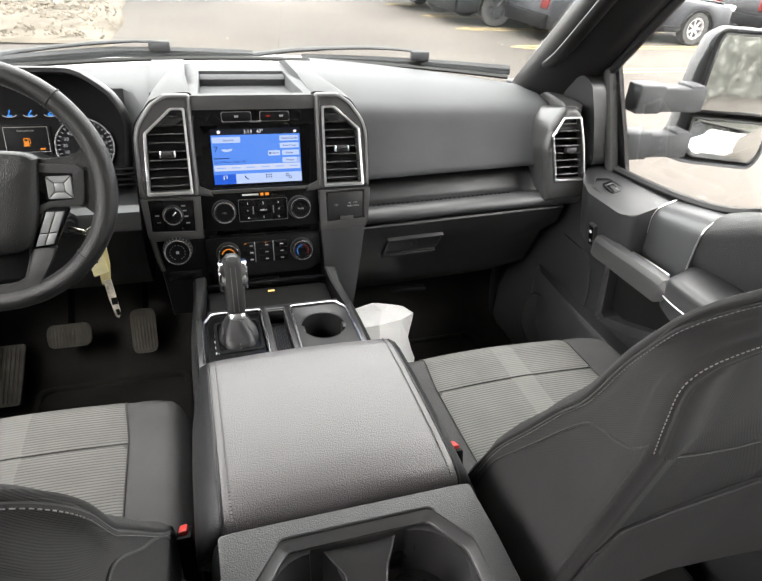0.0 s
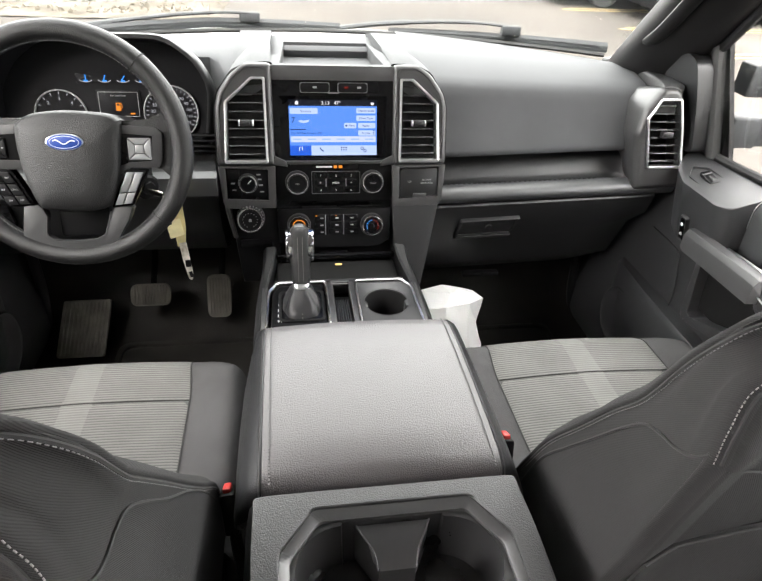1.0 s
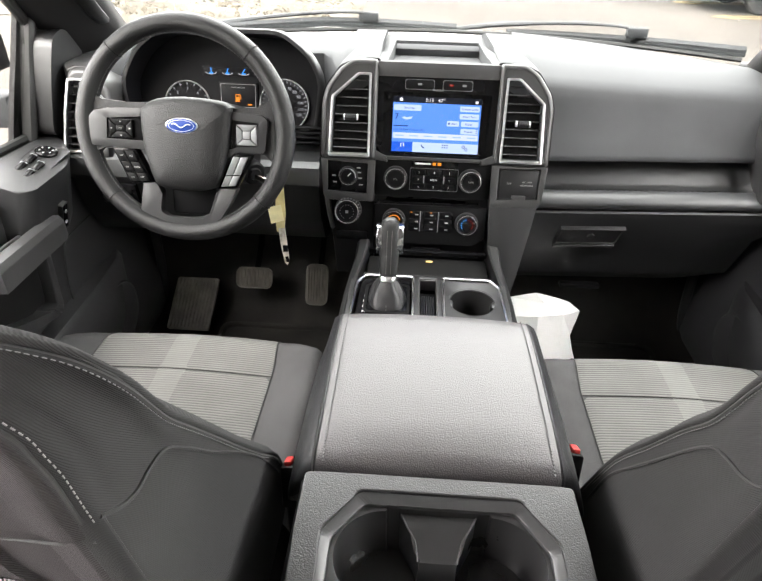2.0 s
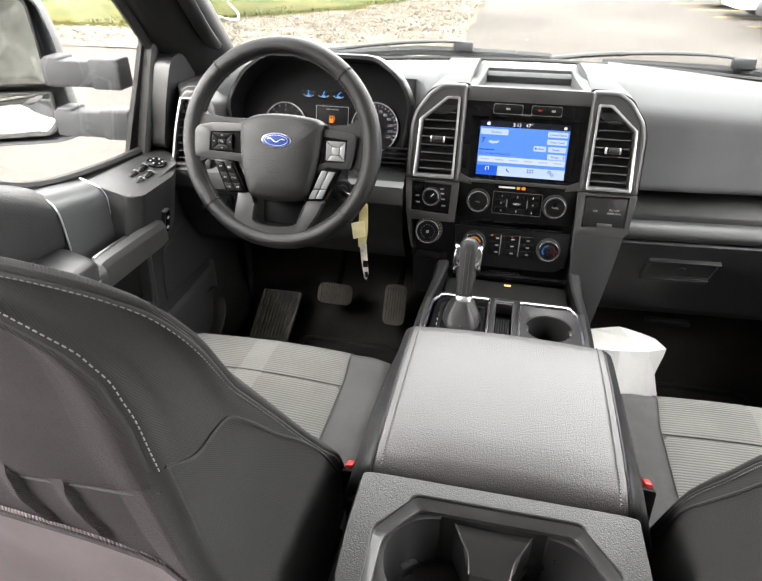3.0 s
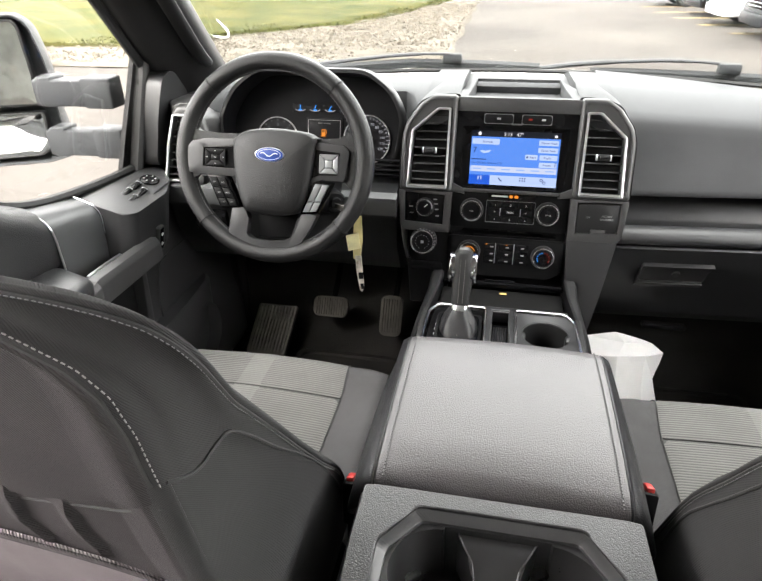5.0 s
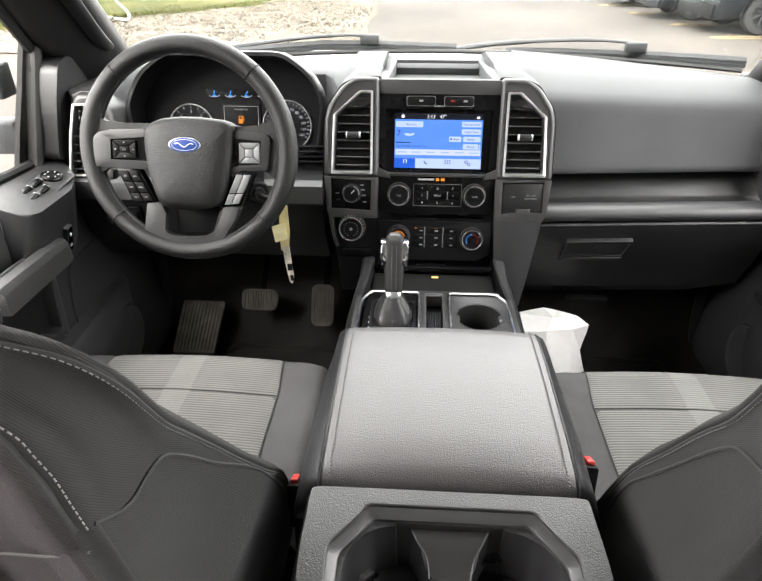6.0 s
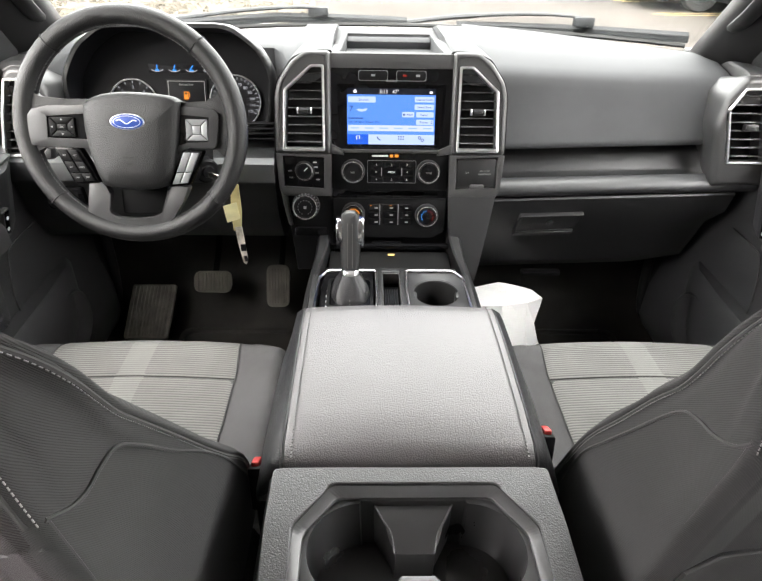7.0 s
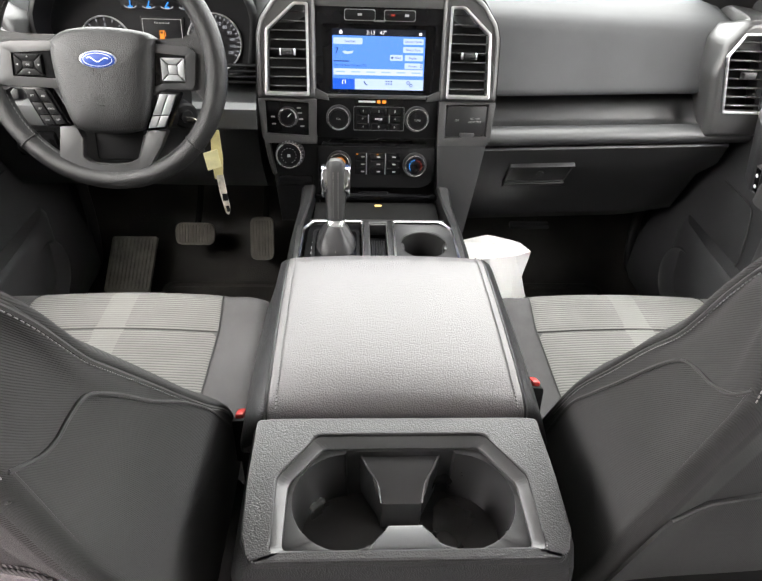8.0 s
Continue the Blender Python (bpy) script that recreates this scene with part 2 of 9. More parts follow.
M_FENCE = mat("weathered_fence", (0.50, 0.46, 0.38), 0.9, vary=0.15, vscale=2)
# twig colour lightened to carry the haze in the mirrors
M_FOLIAGE = mat("hazed_twigs", (0.25, 0.25, 0.225), 0.95, vary=0.3, vscale=0.5, spec=0.1)
M_BARK = mat("bark", (0.12, 0.09, 0.065), 0.95, vary=0.3)


# ---- builders ----
def rounded(poly, r, n=4):
    """The polygon with its corners rounded by r."""
    out = []
    k = len(poly)
    for i in range(k):
        p, a, b = Vector(poly[i]), Vector(poly[i - 1]), Vector(poly[(i + 1) % k])
        da, db = (a - p), (b - p)
        q = min(r, da.length * 0.45, db.length * 0.45)
        s, e = p + da.normalized() * q, p + db.normalized() * q
        for j in range(n + 1):
            t = j / n
            out.append(tuple(s * (1 - t) ** 2 + p * 2 * t * (1 - t) + e * t * t))
    return out


def smooth_line(pts, n=6, closed=False):
    """A Catmull-Rom line through the points."""
    pts = [Vector(p) for p in pts]
    k = len(pts)
    out = []
    for i in range(k if closed else k - 1):
        if closed:
            p0, p1, p2, p3 = pts[i - 1], pts[i], pts[(i + 1) % k], pts[(i + 2) % k]
        else:
            p0, p1, p2, p3 = pts[max(0, i - 1)], pts[i], pts[i + 1], pts[min(k - 1, i + 2)]
        for j in range(n):
            t = j / n
            out.append(0.5 * ((2 * p1) + (p2 - p0) * t + (2 * p0 - 5 * p1 + 4 * p2 - p3) * t * t + (3 * p1 - p0 - 3 * p2 + p3) * t ** 3))
    if not closed:
        out.append(pts[-1])
    return out


def lerp_table(table, x):
    """Piecewise linear look-up of rows (x, value...)."""
    if x <= table[0][0]:
        return table[0][1:]
    for a, b in zip(table, table[1:]):
        if x <= b[0]:
            t = (x - a[0]) / (b[0] - a[0])
            return tuple(p + (q - p) * t for p, q in zip(a[1:], b[1:]))
    return table[-1][1:]


def bevel_new(bm, faces, width, seg):
    if width > 0:
        edges = list({e for f in faces if f.is_valid for e in f.edges})
        bmesh.ops.bevel(bm, geom=edges, offset=width, segments=seg, affect="EDGES", profile=0.5, clamp_overlap=True)


def rbox(bm, size, m, bevel=0.003, seg=2, taper=1.0):
    """A box with rounded edges; taper narrows its top."""
    sx, sy, sz = (s / 2 for s in size)
    vs = []
    for z in (-1, 1):
        k = taper if z > 0 else 1.0
        for x, y in ((-1, -1), (1, -1), (1, 1), (-1, 1)):
            vs.append(bm.verts.new(m @ Vector((x * sx * k, y * sy * k, z * sz))))
    fs = [bm.faces.new([vs[i] for i in q]) for q in ((3, 2, 1, 0), (4, 5, 6, 7), (0, 1, 5, 4), (1, 2, 6, 5), (2, 3, 7, 6), (3, 0, 4, 7))]
    bevel_new(bm, fs, bevel, seg)
    return bm


def prism(bm, poly, w0, w1, m, bevel=0.0, seg=2):
    """A polygon in (u, v) pulled from w0 to w1 along w, in the pose m."""
    a = [bm.verts.new(m @ Vector((u, v, w0))) for u, v in poly]
    b = [bm.verts.new(m @ Vector((u, v, w1))) for u, v in poly]
    k = len(poly)
    fs = [bm.faces.new(a[::-1]), bm.faces.new(b)]
    fs += [bm.faces.new((a[i], a[(i + 1) % k], b[(i + 1) % k], b[i])) for i in range(k)]
    if bevel:
        edges = list(fs[1].edges)
        bmesh.ops.bevel(bm, geom=edges, offset=bevel, segments=seg, affect="EDGES", profile=0.5, clamp_overlap=True)
    return bm


def ray_poly(c, ang, poly):
    d = Vector((math.cos(ang), math.sin(ang)))
    best = None
    for i in range(len(poly)):
        p, q = Vector(poly[i]) - c, Vector(poly[(i + 1) % len(poly)]) - c
        e = q - p
        det = d.x * -e.y + d.y * e.x
        if abs(det) < 1e-12:
            continue
        t = (p.x * -e.y + p.y * e.x) / det
        s = (d.x * p.y - d.y * p.x) / det
        if t > 0 and -1e-6 <= s <= 1 + 1e-6 and (best is None or t > best):
            best = t
    return c + d * (best if best else 0.0)


def ring_prism(bm, outer, inner, w0, w1, m, centre=None, bevel=0.0, inner_w=None):
    """A plate with a hole: outer and inner are polygons round one centre. inner_w sinks the hole's rim."""
    c = Vector(centre) if centre else sum((Vector(p) for p in inner), Vector((0, 0))) / len(inner)
    angs = sorted({round(math.atan2(p[1] - c.y, p[0] - c.x), 4) for p in (*outer, *inner)})
    k = len(angs)
    wi = w1 if inner_w is None else inner_w
    rows = [[], [], [], []]
    for a in angs:
        po, pi = ray_poly(c, a, outer), ray_poly(c, a, inner)
        for row, p, w in ((0, po, w0), (1, po, w1), (2, pi, wi), (3, pi, w0)):
            rows[row].append(bm.verts.new(m @ Vector((p.x, p.y, w))))
    fs = []
    for r in range(4):
        a, b = rows[r], rows[(r + 1) % 4]
        for i in range(k):
            fs.append(bm.faces.new((a[i], a[(i + 1) % k], b[(i + 1) % k], b[i])))
    if bevel:
        edges = [e for row in (rows[1], rows[2]) for i in range(k) for e in row[i].link_edges if e.other_vert(row[i]) == row[(i + 1) % k]]
        bmesh.ops.bevel(bm, geom=edges, offset=bevel, segments=2, affect="EDGES", profile=0.5, clamp_overlap=True)
    return bm


def inset(poly, d):
    """The polygon with every side moved inward by d (outward where d is negative)."""
    k = len(poly)
    turn = 1 if sum(poly[i - 1][0] * poly[i][1] - poly[i][0] * poly[i - 1][1] for i in range(k)) > 0 else -1
    out = []
    for i in range(k):
        a, p, b = Vector(poly[i - 1]), Vector(poly[i]), Vector(poly[(i + 1) % k])
        e, f = (p - a).normalized(), (b - p).normalized()
        n0, n1 = Vector((-e.y, e.x)) * turn, Vector((-f.y, f.x)) * turn
        g = n0 + n1
        out.append(tuple(p + g * (d / max(0.3, g.dot(n0)))))
    return out


def stack_rings(bm, levels, m, centre):
    """Skin through outlines (polygon, height) that lie round one centre."""
    c = Vector(centre)
    angs = sorted({round(math.atan2(p[1] - c.y, p[0] - c.x), 3) for poly, w in levels for p in poly})
    return loft(bm, [[m @ Vector((*ray_poly(c, a, poly), w)) for a in angs] for poly, w in levels], True, (False, False))


def loft(bm, rings, closed=True, caps=(True, True)):
    """Skin over rings of equal length."""
    rows = [[bm.verts.new(p) for p in ring] for ring in rings]
    k = len(rows[0])
    for a, b in zip(rows, rows[1:]):
        for i in range(k if closed else k - 1):
            bm.faces.new((a[i], a[(i + 1) % k], b[(i + 1) % k], b[i]))
    if closed and caps[0]:
        bm.faces.new(rows[0][::-1])
    if closed and caps[1]:
        bm.faces.new(rows[-1])
    return bm


def tube(bm, pts, r, n=8, closed=False, flat=1.0):
    """A round bar along a line; r is a radius or one for each point."""
    pts = [Vector(p) for p in pts]
    k = len(pts)
    rs = r if isinstance(r, (list, tuple)) else [r] * k
    up = Vector((0, 0, 1))
    rings = []
    prev = None
    for i, p in enumerate(pts):
        a = pts[i - 1] if (closed or i > 0) else p
        b = pts[(i + 1) % k] if (closed or i < k - 1) else p
        d = (b - a).normalized()
        if prev is None:
            s = d.cross(up if abs(d.z) < 0.9 else Vector((0, 1, 0))).normalized()
        else:
            s = (prev - d * prev.dot(d)).normalized()
        prev = s
        t = d.cross(s)
        rings.append([p + (s * math.cos(q) + t * math.sin(q) * flat) * rs[i] for q in (2 * math.pi * j / n for j in range(n))])
    if closed:
        rows = [[bm.verts.new(p) for p in ring] for ring in rings]
        for i in range(k):
            a, b = rows[i], rows[(i + 1) % k]
            for j in range(n):
                bm.faces.new((a[j], a[(j + 1) % n], b[(j + 1) % n], b[j]))
        return bm
    return loft(bm, rings)


def lathe(bm, profile, m, n=24, cap=True):
    """A profile of (radius, height) turned round the w axis of m."""
    rings = [[m @ Vector((r * math.cos(2 * math.pi * j / n), r * math.sin(2 * math.pi * j / n), h)) for j in range(n)] for r, h in profile]
    return loft(bm, rings, True, (cap, cap))


def circle(cx, cy, r, n=28, r2=None):
    return [(cx + r * math.cos(2 * math.pi * j / n), cy + (r2 or r) * math.sin(2 * math.pi * j / n)) for j in range(n)]


def mirror_x(bm):
    for v in bm.verts:
        v.co.x = -v.co.x
    bmesh.ops.reverse_faces(bm, faces=bm.faces)
    return bm


def part(name, bm, material, parent=None, label="", sharp=38):
    """Links a bmesh as one mesh object, under a thing or under a part."""
    bmesh.ops.recalc_face_normals(bm, faces=bm.faces)
    for f in bm.faces:
        f.smooth = True
    for e in bm.edges:
        if len(e.link_faces) == 2 and e.calc_face_angle(0) > radians(sharp):
            e.smooth = False
    me = bpy.data.meshes.new(name)
    bm.to_mesh(me)
    bm.free()
    me.materials.append(material)
    ob = new(name, me)
    if parent:
        ob.parent = parent
        if parent.type == "EMPTY":
            ob.matrix_parent_inverse = parent.matrix_basis.inverted()
    if label:
        ob["label"] = label
    return ob


def thing(name, at, label, category, group="", kind=""):
    e = new(name)
    e.location = at
    e.matrix_basis = Matrix.Translation(at)
    e.empty_display_size = 0.05
    return tagged(e, label, category, group, kind)


def B():
    return bmesh.new()


texts = []


def write(body, size, m, material, parent, name="lettering", align="CENTER"):
    texts.append((body, size, m, material, parent, name, align))


def basis(o, u, v, w):
    return Matrix(((u[0], v[0], w[0], o[0]), (u[1], v[1], w[1], o[1]), (u[2], v[2], w[2], o[2]), (0, 0, 0, 1)))


# ---- the cab ----
def glass_y(x, z):
    """The windshield's surface."""
    return 0.56 - 0.42 * x * x - 1.16 * (z - 0.86)


def dash_far(x):
    return glass_y(x, 0.862) - 0.015


def slab(name, poly, axis, a, b, material, label, category, kind="structure"):
    """A wall, floor or roof: a polygon pulled along an axis."""
    bm = B()
    if axis == "x":
        m = Matrix(((0, 0, 1, 0), (1, 0, 0, 0), (0, 1, 0, 0), (0, 0, 0, 1)))
    elif axis == "y":
        m = Matrix(((1, 0, 0, 0), (0, 0, 1, 0), (0, 1, 0, 0), (0, 0, 0, 1)))
    else:
        m = Matrix.Identity(4)
    prism(bm, poly, a, b, m)
    return tagged(part(name, bm, material), label, category, "", kind)


bm = B()
rows = []
for i in range(25):
    x = -0.92 + 1.84 * i / 24
    yt = min(0.50, glass_y(x, 0.84) - 0.035)
    prof = [(-2.32, 0.05), (-1.6, 0.05), (-0.6, 0.05), (0.10, 0.05), (0.25, 0.06), (0.36, 0.14), (0.47, 0.28), (0.50, 0.50), (yt, 0.842),
            (yt + 0.03, 0.836), (0.53, 0.28), (0.40, 0.10), (0.26, 0.02), (0.10, 0.0), (-2.32, 0.0)]
    rows.append([Vector((x, y, z + (0.004 * math.sin(x * 23) * math.sin(y * 19) if z == 0.05 else 0))) for y, z in prof])
loft(bm, rows)
tagged(part("floor", bm, M_CARPET, None), "dusty black rubber cab floor and firewall", "floor", "", "structure")

# roof, rear wall and body sides; their unseen window openings are sized for light
bm = B()
rows = []
for i in range(17):
    y = -0.16 - 2.18 * i / 16
    rise = 0.03 * math.sin(math.pi * min(1, (i + 2) / 18))
    ring = [(-0.72, 1.36), (-0.62, 1.405 + rise), (-0.3, 1.43 + rise), (0, 1.435 + rise), (0.3, 1.43 + rise), (0.62, 1.405 + rise), (0.72, 1.36),
            (0.76, 1.38), (0.66, 1.46 + rise), (0.3, 1.485 + rise), (0, 1.49 + rise), (-0.3, 1.485 + rise), (-0.66, 1.46 + rise), (-0.76, 1.38)]
    rows.append([Vector((x, y, z)) for x, z in ring])
loft(bm, rows)
tagged(part("ceiling", bm, M_HEAD), "light grey cloth headliner under the roof", "ceiling", "", "structure")

SIDE = Matrix(((0, 0, 1, 0), (1, 0, 0, 0), (0, 1, 0, 0), (0, 0, 0, 1)))
for s, nm in ((-1, "wall_west"), (1, "wall_east")):
    bm = B()
    outer = [(-2.36, 0.02), (-0.80, 0.02), (-0.80, 1.42), (-2.36, 1.42)]
    # sill height sets how much light enters from the left rear
    low = 0.62 if s < 0 else 0.86
    inner = rounded([(-2.15, low), (-0.96, low), (-0.96, 1.36), (-1.95, 1.36)], 0.08)
    ring_prism(bm, outer, inner, 0.86, 0.92, SIDE, (-1.5, 1.0 if s < 0 else 1.1))
    for v in bm.verts:
        if v.co.z > 0.82:
            v.co.x -= (v.co.z - 0.82) * 0.26
    if s < 0:
        mirror_x(bm)
    tagged(part(nm, bm, M_PILLAR), "dark rear body side, out of view, its large opening sized for light" if s < 0 else "dark closed rear door with its window opening", "wall", "", "structure")
bm = B()
ring_prism(bm, [(-0.92, 0.0), (0.92, 0.0), (0.92, 1.1), (0.76, 1.44), (-0.76, 1.44), (-0.92, 1.1)],
           rounded([(-0.66, 0.95), (0.66, 0.95), (0.58, 1.36), (-0.58, 1.36)], 0.05), 2.34, 2.40,
           Matrix(((1, 0, 0, 0), (0, 0, -1, 0), (0, 1, 0, 0), (0, 0, 0, 1))), (0, 1.15))
tagged(part("wall_north", bm, M_PILLAR), "dark rear cab wall with its window opening", "wall", "", "structure")

win = thing("window_2", (0.85, -1.5, 0.86), "nearly clear unseen pane in the closed rear door, passing light", "window", "", "structure")
bm = B()
prism(bm, [(-2.18, 0.84), (-0.94, 0.84), (-0.94, 1.38), (-2.0, 1.38)], 0.885, 0.890, SIDE)
for v in bm.verts:
    v.co.x -= max(0, v.co.z - 0.82) * 0.26
part("pane", bm, M_REARGLASS, win)
win = thing("window_3", (0, -2.37, 0.95), "nearly clear unseen pane in the rear cab wall, passing light", "window", "", "structure")
bm = B()
rbox(bm, (1.36, 0.005, 0.45), pose(0, -2.37, 1.155), 0.0)
part("pane", bm, M_REARGLASS, win)

for s in (-1, 1):
    slab("wall_kick_west" if s < 0 else "wall_kick_east", [(0.10, 0.0), (0.55, 0.0), (0.55, 0.58), (0.36, 0.72), (0.22, 0.84), (0.10, 0.80)], "x", 0.86 * s, 0.90 * s, M_PILLAR, "black kick panel beside the footwell", "panel")

    name = "trim_kick_west" if s < 0 else "trim_kick_east"
    bm = B()
    tube(bm, smooth_line([(0.812 * s, 0.31, 0.34), (0.806 * s, 0.295, 0.22), (0.812 * s, 0.285, 0.12), (0.826 * s, 0.27, 0.05)], 5), 0.014, 10)
    tagged(part(name, bm, M_DASHLOW), "rounded black edge of the kick panel", "trim", "", "structure")

# windshield
window = thing("window_1", (0, 0.4, 0.9), "clear raked windshield with dust specks", "windshield", "", "structure")
bm = B()
for off in (0.0,):
    rows = []
    for i in range(21):
        z = 0.84 + (1.395 - 0.84) * i / 20
        half = 0.77 - 0.16 * (z - 0.84)
        row = []
        for j in range(25):
            x = -half + 2 * half * j / 24
            row.append(Vector((x, glass_y(x, z), z)))
        for j in range(24, -1, -1):
            x = -half + 2 * half * j / 24
            row.append(Vector((x, glass_y(x, z) + 0.006, z + 0.004)))
        rows.append(row)
    loft(bm, rows)
part("pane", bm, M_SHIELD, window)
bm = B()
tube(bm, [(x, glass_y(x, 0.862) - 0.004, 0.864) for x in [-0.74 + 0.074 * i for i in range(21)]], 0.006, 6)
part("lower_seal", bm, M_SEAL, window)
bm = B()
rows = []
for i in range(21):
    x = -0.70 + 0.07 * i
    y, z = glass_y(x, 1.38), 1.38
    rows.append([Vector((x, y + 0.03, z - 0.03)), Vector((x, y - 0.05, z - 0.01)), Vector((x, y - 0.20, z + 0.035)), Vector((x, y - 0.18, z + 0.09)), Vector((x, y + 0.03, z + 0.02))])
loft(bm, rows)
part("header", bm, M_HEAD, window, "light grey header trim")
rnd = random.Random(4)
bm = B()
for i in range(60):
    x, z = rnd.uniform(-0.68, 0.68), rnd.uniform(0.87, 1.10)
    p = Vector((x, glass_y(x, z) - 0.001, z))
    r = rnd.uniform(0.0003, 0.0008)
    bmesh.ops.create_icosphere(bm, subdivisions=1, radius=r, matrix=Matrix.Translation(p))
tagged(part("dust_speck", bm, M_SPECK, window), "tiny pale specks on the glass", "", "", "stuff")

# A-pillars
PILLAR = [(0.80, 0.905, 0.36), (0.90, 0.885, 0.255), (1.0, 0.865, 0.14), (1.1, 0.84, 0.03), (1.2, 0.81, -0.075), (1.3, 0.775, -0.18), (1.42, 0.73, -0.31)]


def pillar(s):
    name = "trim_pillar_west" if s < 0 else "trim_pillar_east"
    e = thing(name, (0.8 * s, 0.2, 0.88), "black moulded windshield pillar trim with a grab handle", "pillar trim", "", "structure")
    bm = B()
    rings = []
    for i in range(15):
        z = 0.80 + 0.62 * i / 14
        inx = 0.745 - 0.17 * (z - 0.87)
        iny = 0.285 - 1.187 * (z - 0.871)
        outx = 0.84 - 0.16 * (z - 0.9)
        outy = -0.018 - 1.03 * (z - 0.984)
        mx, my = inx * 0.45 + outx * 0.55 - 0.045, iny * 0.5 + outy * 0.5 - 0.02
        ring = smooth_line([(inx, iny, z), (inx - 0.012, iny * 0.78 + outy * 0.22 - 0.02, z), (mx, my, z), (outx - 0.06, outy + 0.03, z),
                            (outx - 0.01, outy, z), (outx + 0.06, outy + 0.10, z), (outx + 0.03, iny * 0.7 + outy * 0.3 + 0.07, z), (inx + 0.02, iny + 0.02, z)], 3, True)
        rings.append(ring)
    loft(bm, rings)
    if s < 0:
        mirror_x(bm)
    part("pillar_cover", bm, M_PILLAR, e)
    # grab handle
    bm = B()
    pts = []
    for k, z in enumerate((0.935, 0.95, 0.985, 1.06, 1.14, 1.22, 1.26, 1.275)):
        inx, iny = 0.745 - 0.17 * (z - 0.87), 0.285 - 1.187 * (z - 0.871)
        outx, outy = 0.84 - 0.16 * (z - 0.9), -0.018 - 1.03 * (z - 0.984)
        off = (0.0, 0.03, 0.05, 0.055, 0.055, 0.05, 0.03, 0.0)[k]
        pts.append((inx * 0.7 + outx * 0.3 - 0.02 - off * 0.35, iny * 0.66 + outy * 0.34 - off * 0.9, z))
    tube(bm, smooth_line(pts, 4), 0.017, 10, flat=0.75)
    if s < 0:
        mirror_x(bm)
    part("grab_handle", bm, M_PILLAR, e, "black grab handle on the pillar")
    bm = B()
    z0 = 0.905
    rbox(bm, (0.012, 0.035, 0.03), pose(0.741, 0.20, 0.905, 35, 0, 8), 0.003)
    if s < 0:
        mirror_x(bm)
    part("cap", bm, M_PILLAR, e)
    # weather strip along the door opening
    bm = B()
    tube(bm, [(0.845 - 0.16 * (z - 0.9), -0.022 - 1.03 * (z - 0.984), z) for z in (0.86, 0.95, 1.05, 1.15, 1.25, 1.36)], 0.011, 8)
    if s < 0:
        mirror_x(bm)
    part("door_seal", bm, M_SEAL, e, "black rubber door seal")
    return e


pillar(-1)
pillar(1)

# ---- dashboard ----
dash = thing("dashboard", (0, 0.1, 0.6), "dark grey moulded truck dashboard with silver vent pods", "dashboard")


def dash_profile(x):
    """Section of the pad at x as (end, y, z), from the glass over the flat top and fold and down the leaning face; end is where the pad stops."""
    far = dash_far(x)
    lift = 0.02 * (x - 0.3)
    crest = 0.880 - 0.046 * (x - 0.3)
    face = 0.020 + 0.016 * max(0.0, min(1.0, (abs(x) - 0.25) / 0.4))
    back = max(far - 0.05, 0.26)
    return [(0.748, far, 0.848), (0.752, back, crest - 0.003), (0.757, 0.235, crest), (0.757, 0.18, crest - 0.006), (0.756, 0.135, crest - 0.014), (0.755, 0.108, crest - 0.021), (0.754, face + 0.060, crest - 0.029),
            (0.752, face + 0.052, crest - 0.039), (0.748, face + 0.045, crest - 0.054), (0.736, face + 0.034, 0.790), (0.724, face + 0.018, 0.750), (0.714, face + 0.003, 0.718 + lift), (0.712, face + 0.001, 0.709 + lift), (0.712, face + 0.004, 0.703 + lift), (0.712, face + 0.014, 0.699 + lift),
            (0.712, 0.10, 0.697 + lift), (0.712, 0.12, 0.70), (0.712, 0.2, 0.69), (0.712, 0.2, 0.68)]


bm = B()
rows = []
for i in range(39):
    f = min(i, 36) / 36
    tuck = 0.0 if i <= 36 else 0.0025 * (i - 36)
    ring = []
    for end, y, z in dash_profile(0.20 + 0.53 * f):
        ring.append(Vector((0.20 + (end - 0.20) * f + tuck * 0.8, y + (tuck ** 2 * 180), z - tuck ** 2 * 180)))
    rows.append(ring + [Vector((ring[-1].x, dash_far(0.20 + 0.53 * f), 0.68))])
loft(bm, rows)
part("upper_pad", bm, M_DASH, dash, "grained dark grey upper dash pad", sharp=50)

# dash top on the driver's side, sunk behind the cluster hood
bm = B()
rows = []
for i in range(31):
    x = -0.80 + 0.60 * i / 30
    far = dash_far(x)
    k = max(0.0, min(1.0, (0.268 - abs(x + 0.465)) / 0.06))
    k = k * k * (3 - 2 * k)
    rows.append([Vector((x, far, 0.850)), Vector((x, far * 0.75 + 0.03, 0.872)), Vector((x, 0.24 + 0.02 * k, 0.881)), Vector((x, 0.16 + 0.06 * k, 0.877)), Vector((x, 0.11 + 0.09 * k, 0.864 + 0.012 * k)),
                 Vector((x, 0.07 + 0.12 * k, 0.842 + 0.03 * k)), Vector((x, 0.05 + 0.14 * k, 0.80)), Vector((x, 0.06 + 0.14 * k, 0.70)), Vector((x, max(far, 0.25), 0.68))])
loft(bm, rows)
part("upper_pad", bm, M_DASH, dash, "grained dark grey upper dash pad", sharp=50)

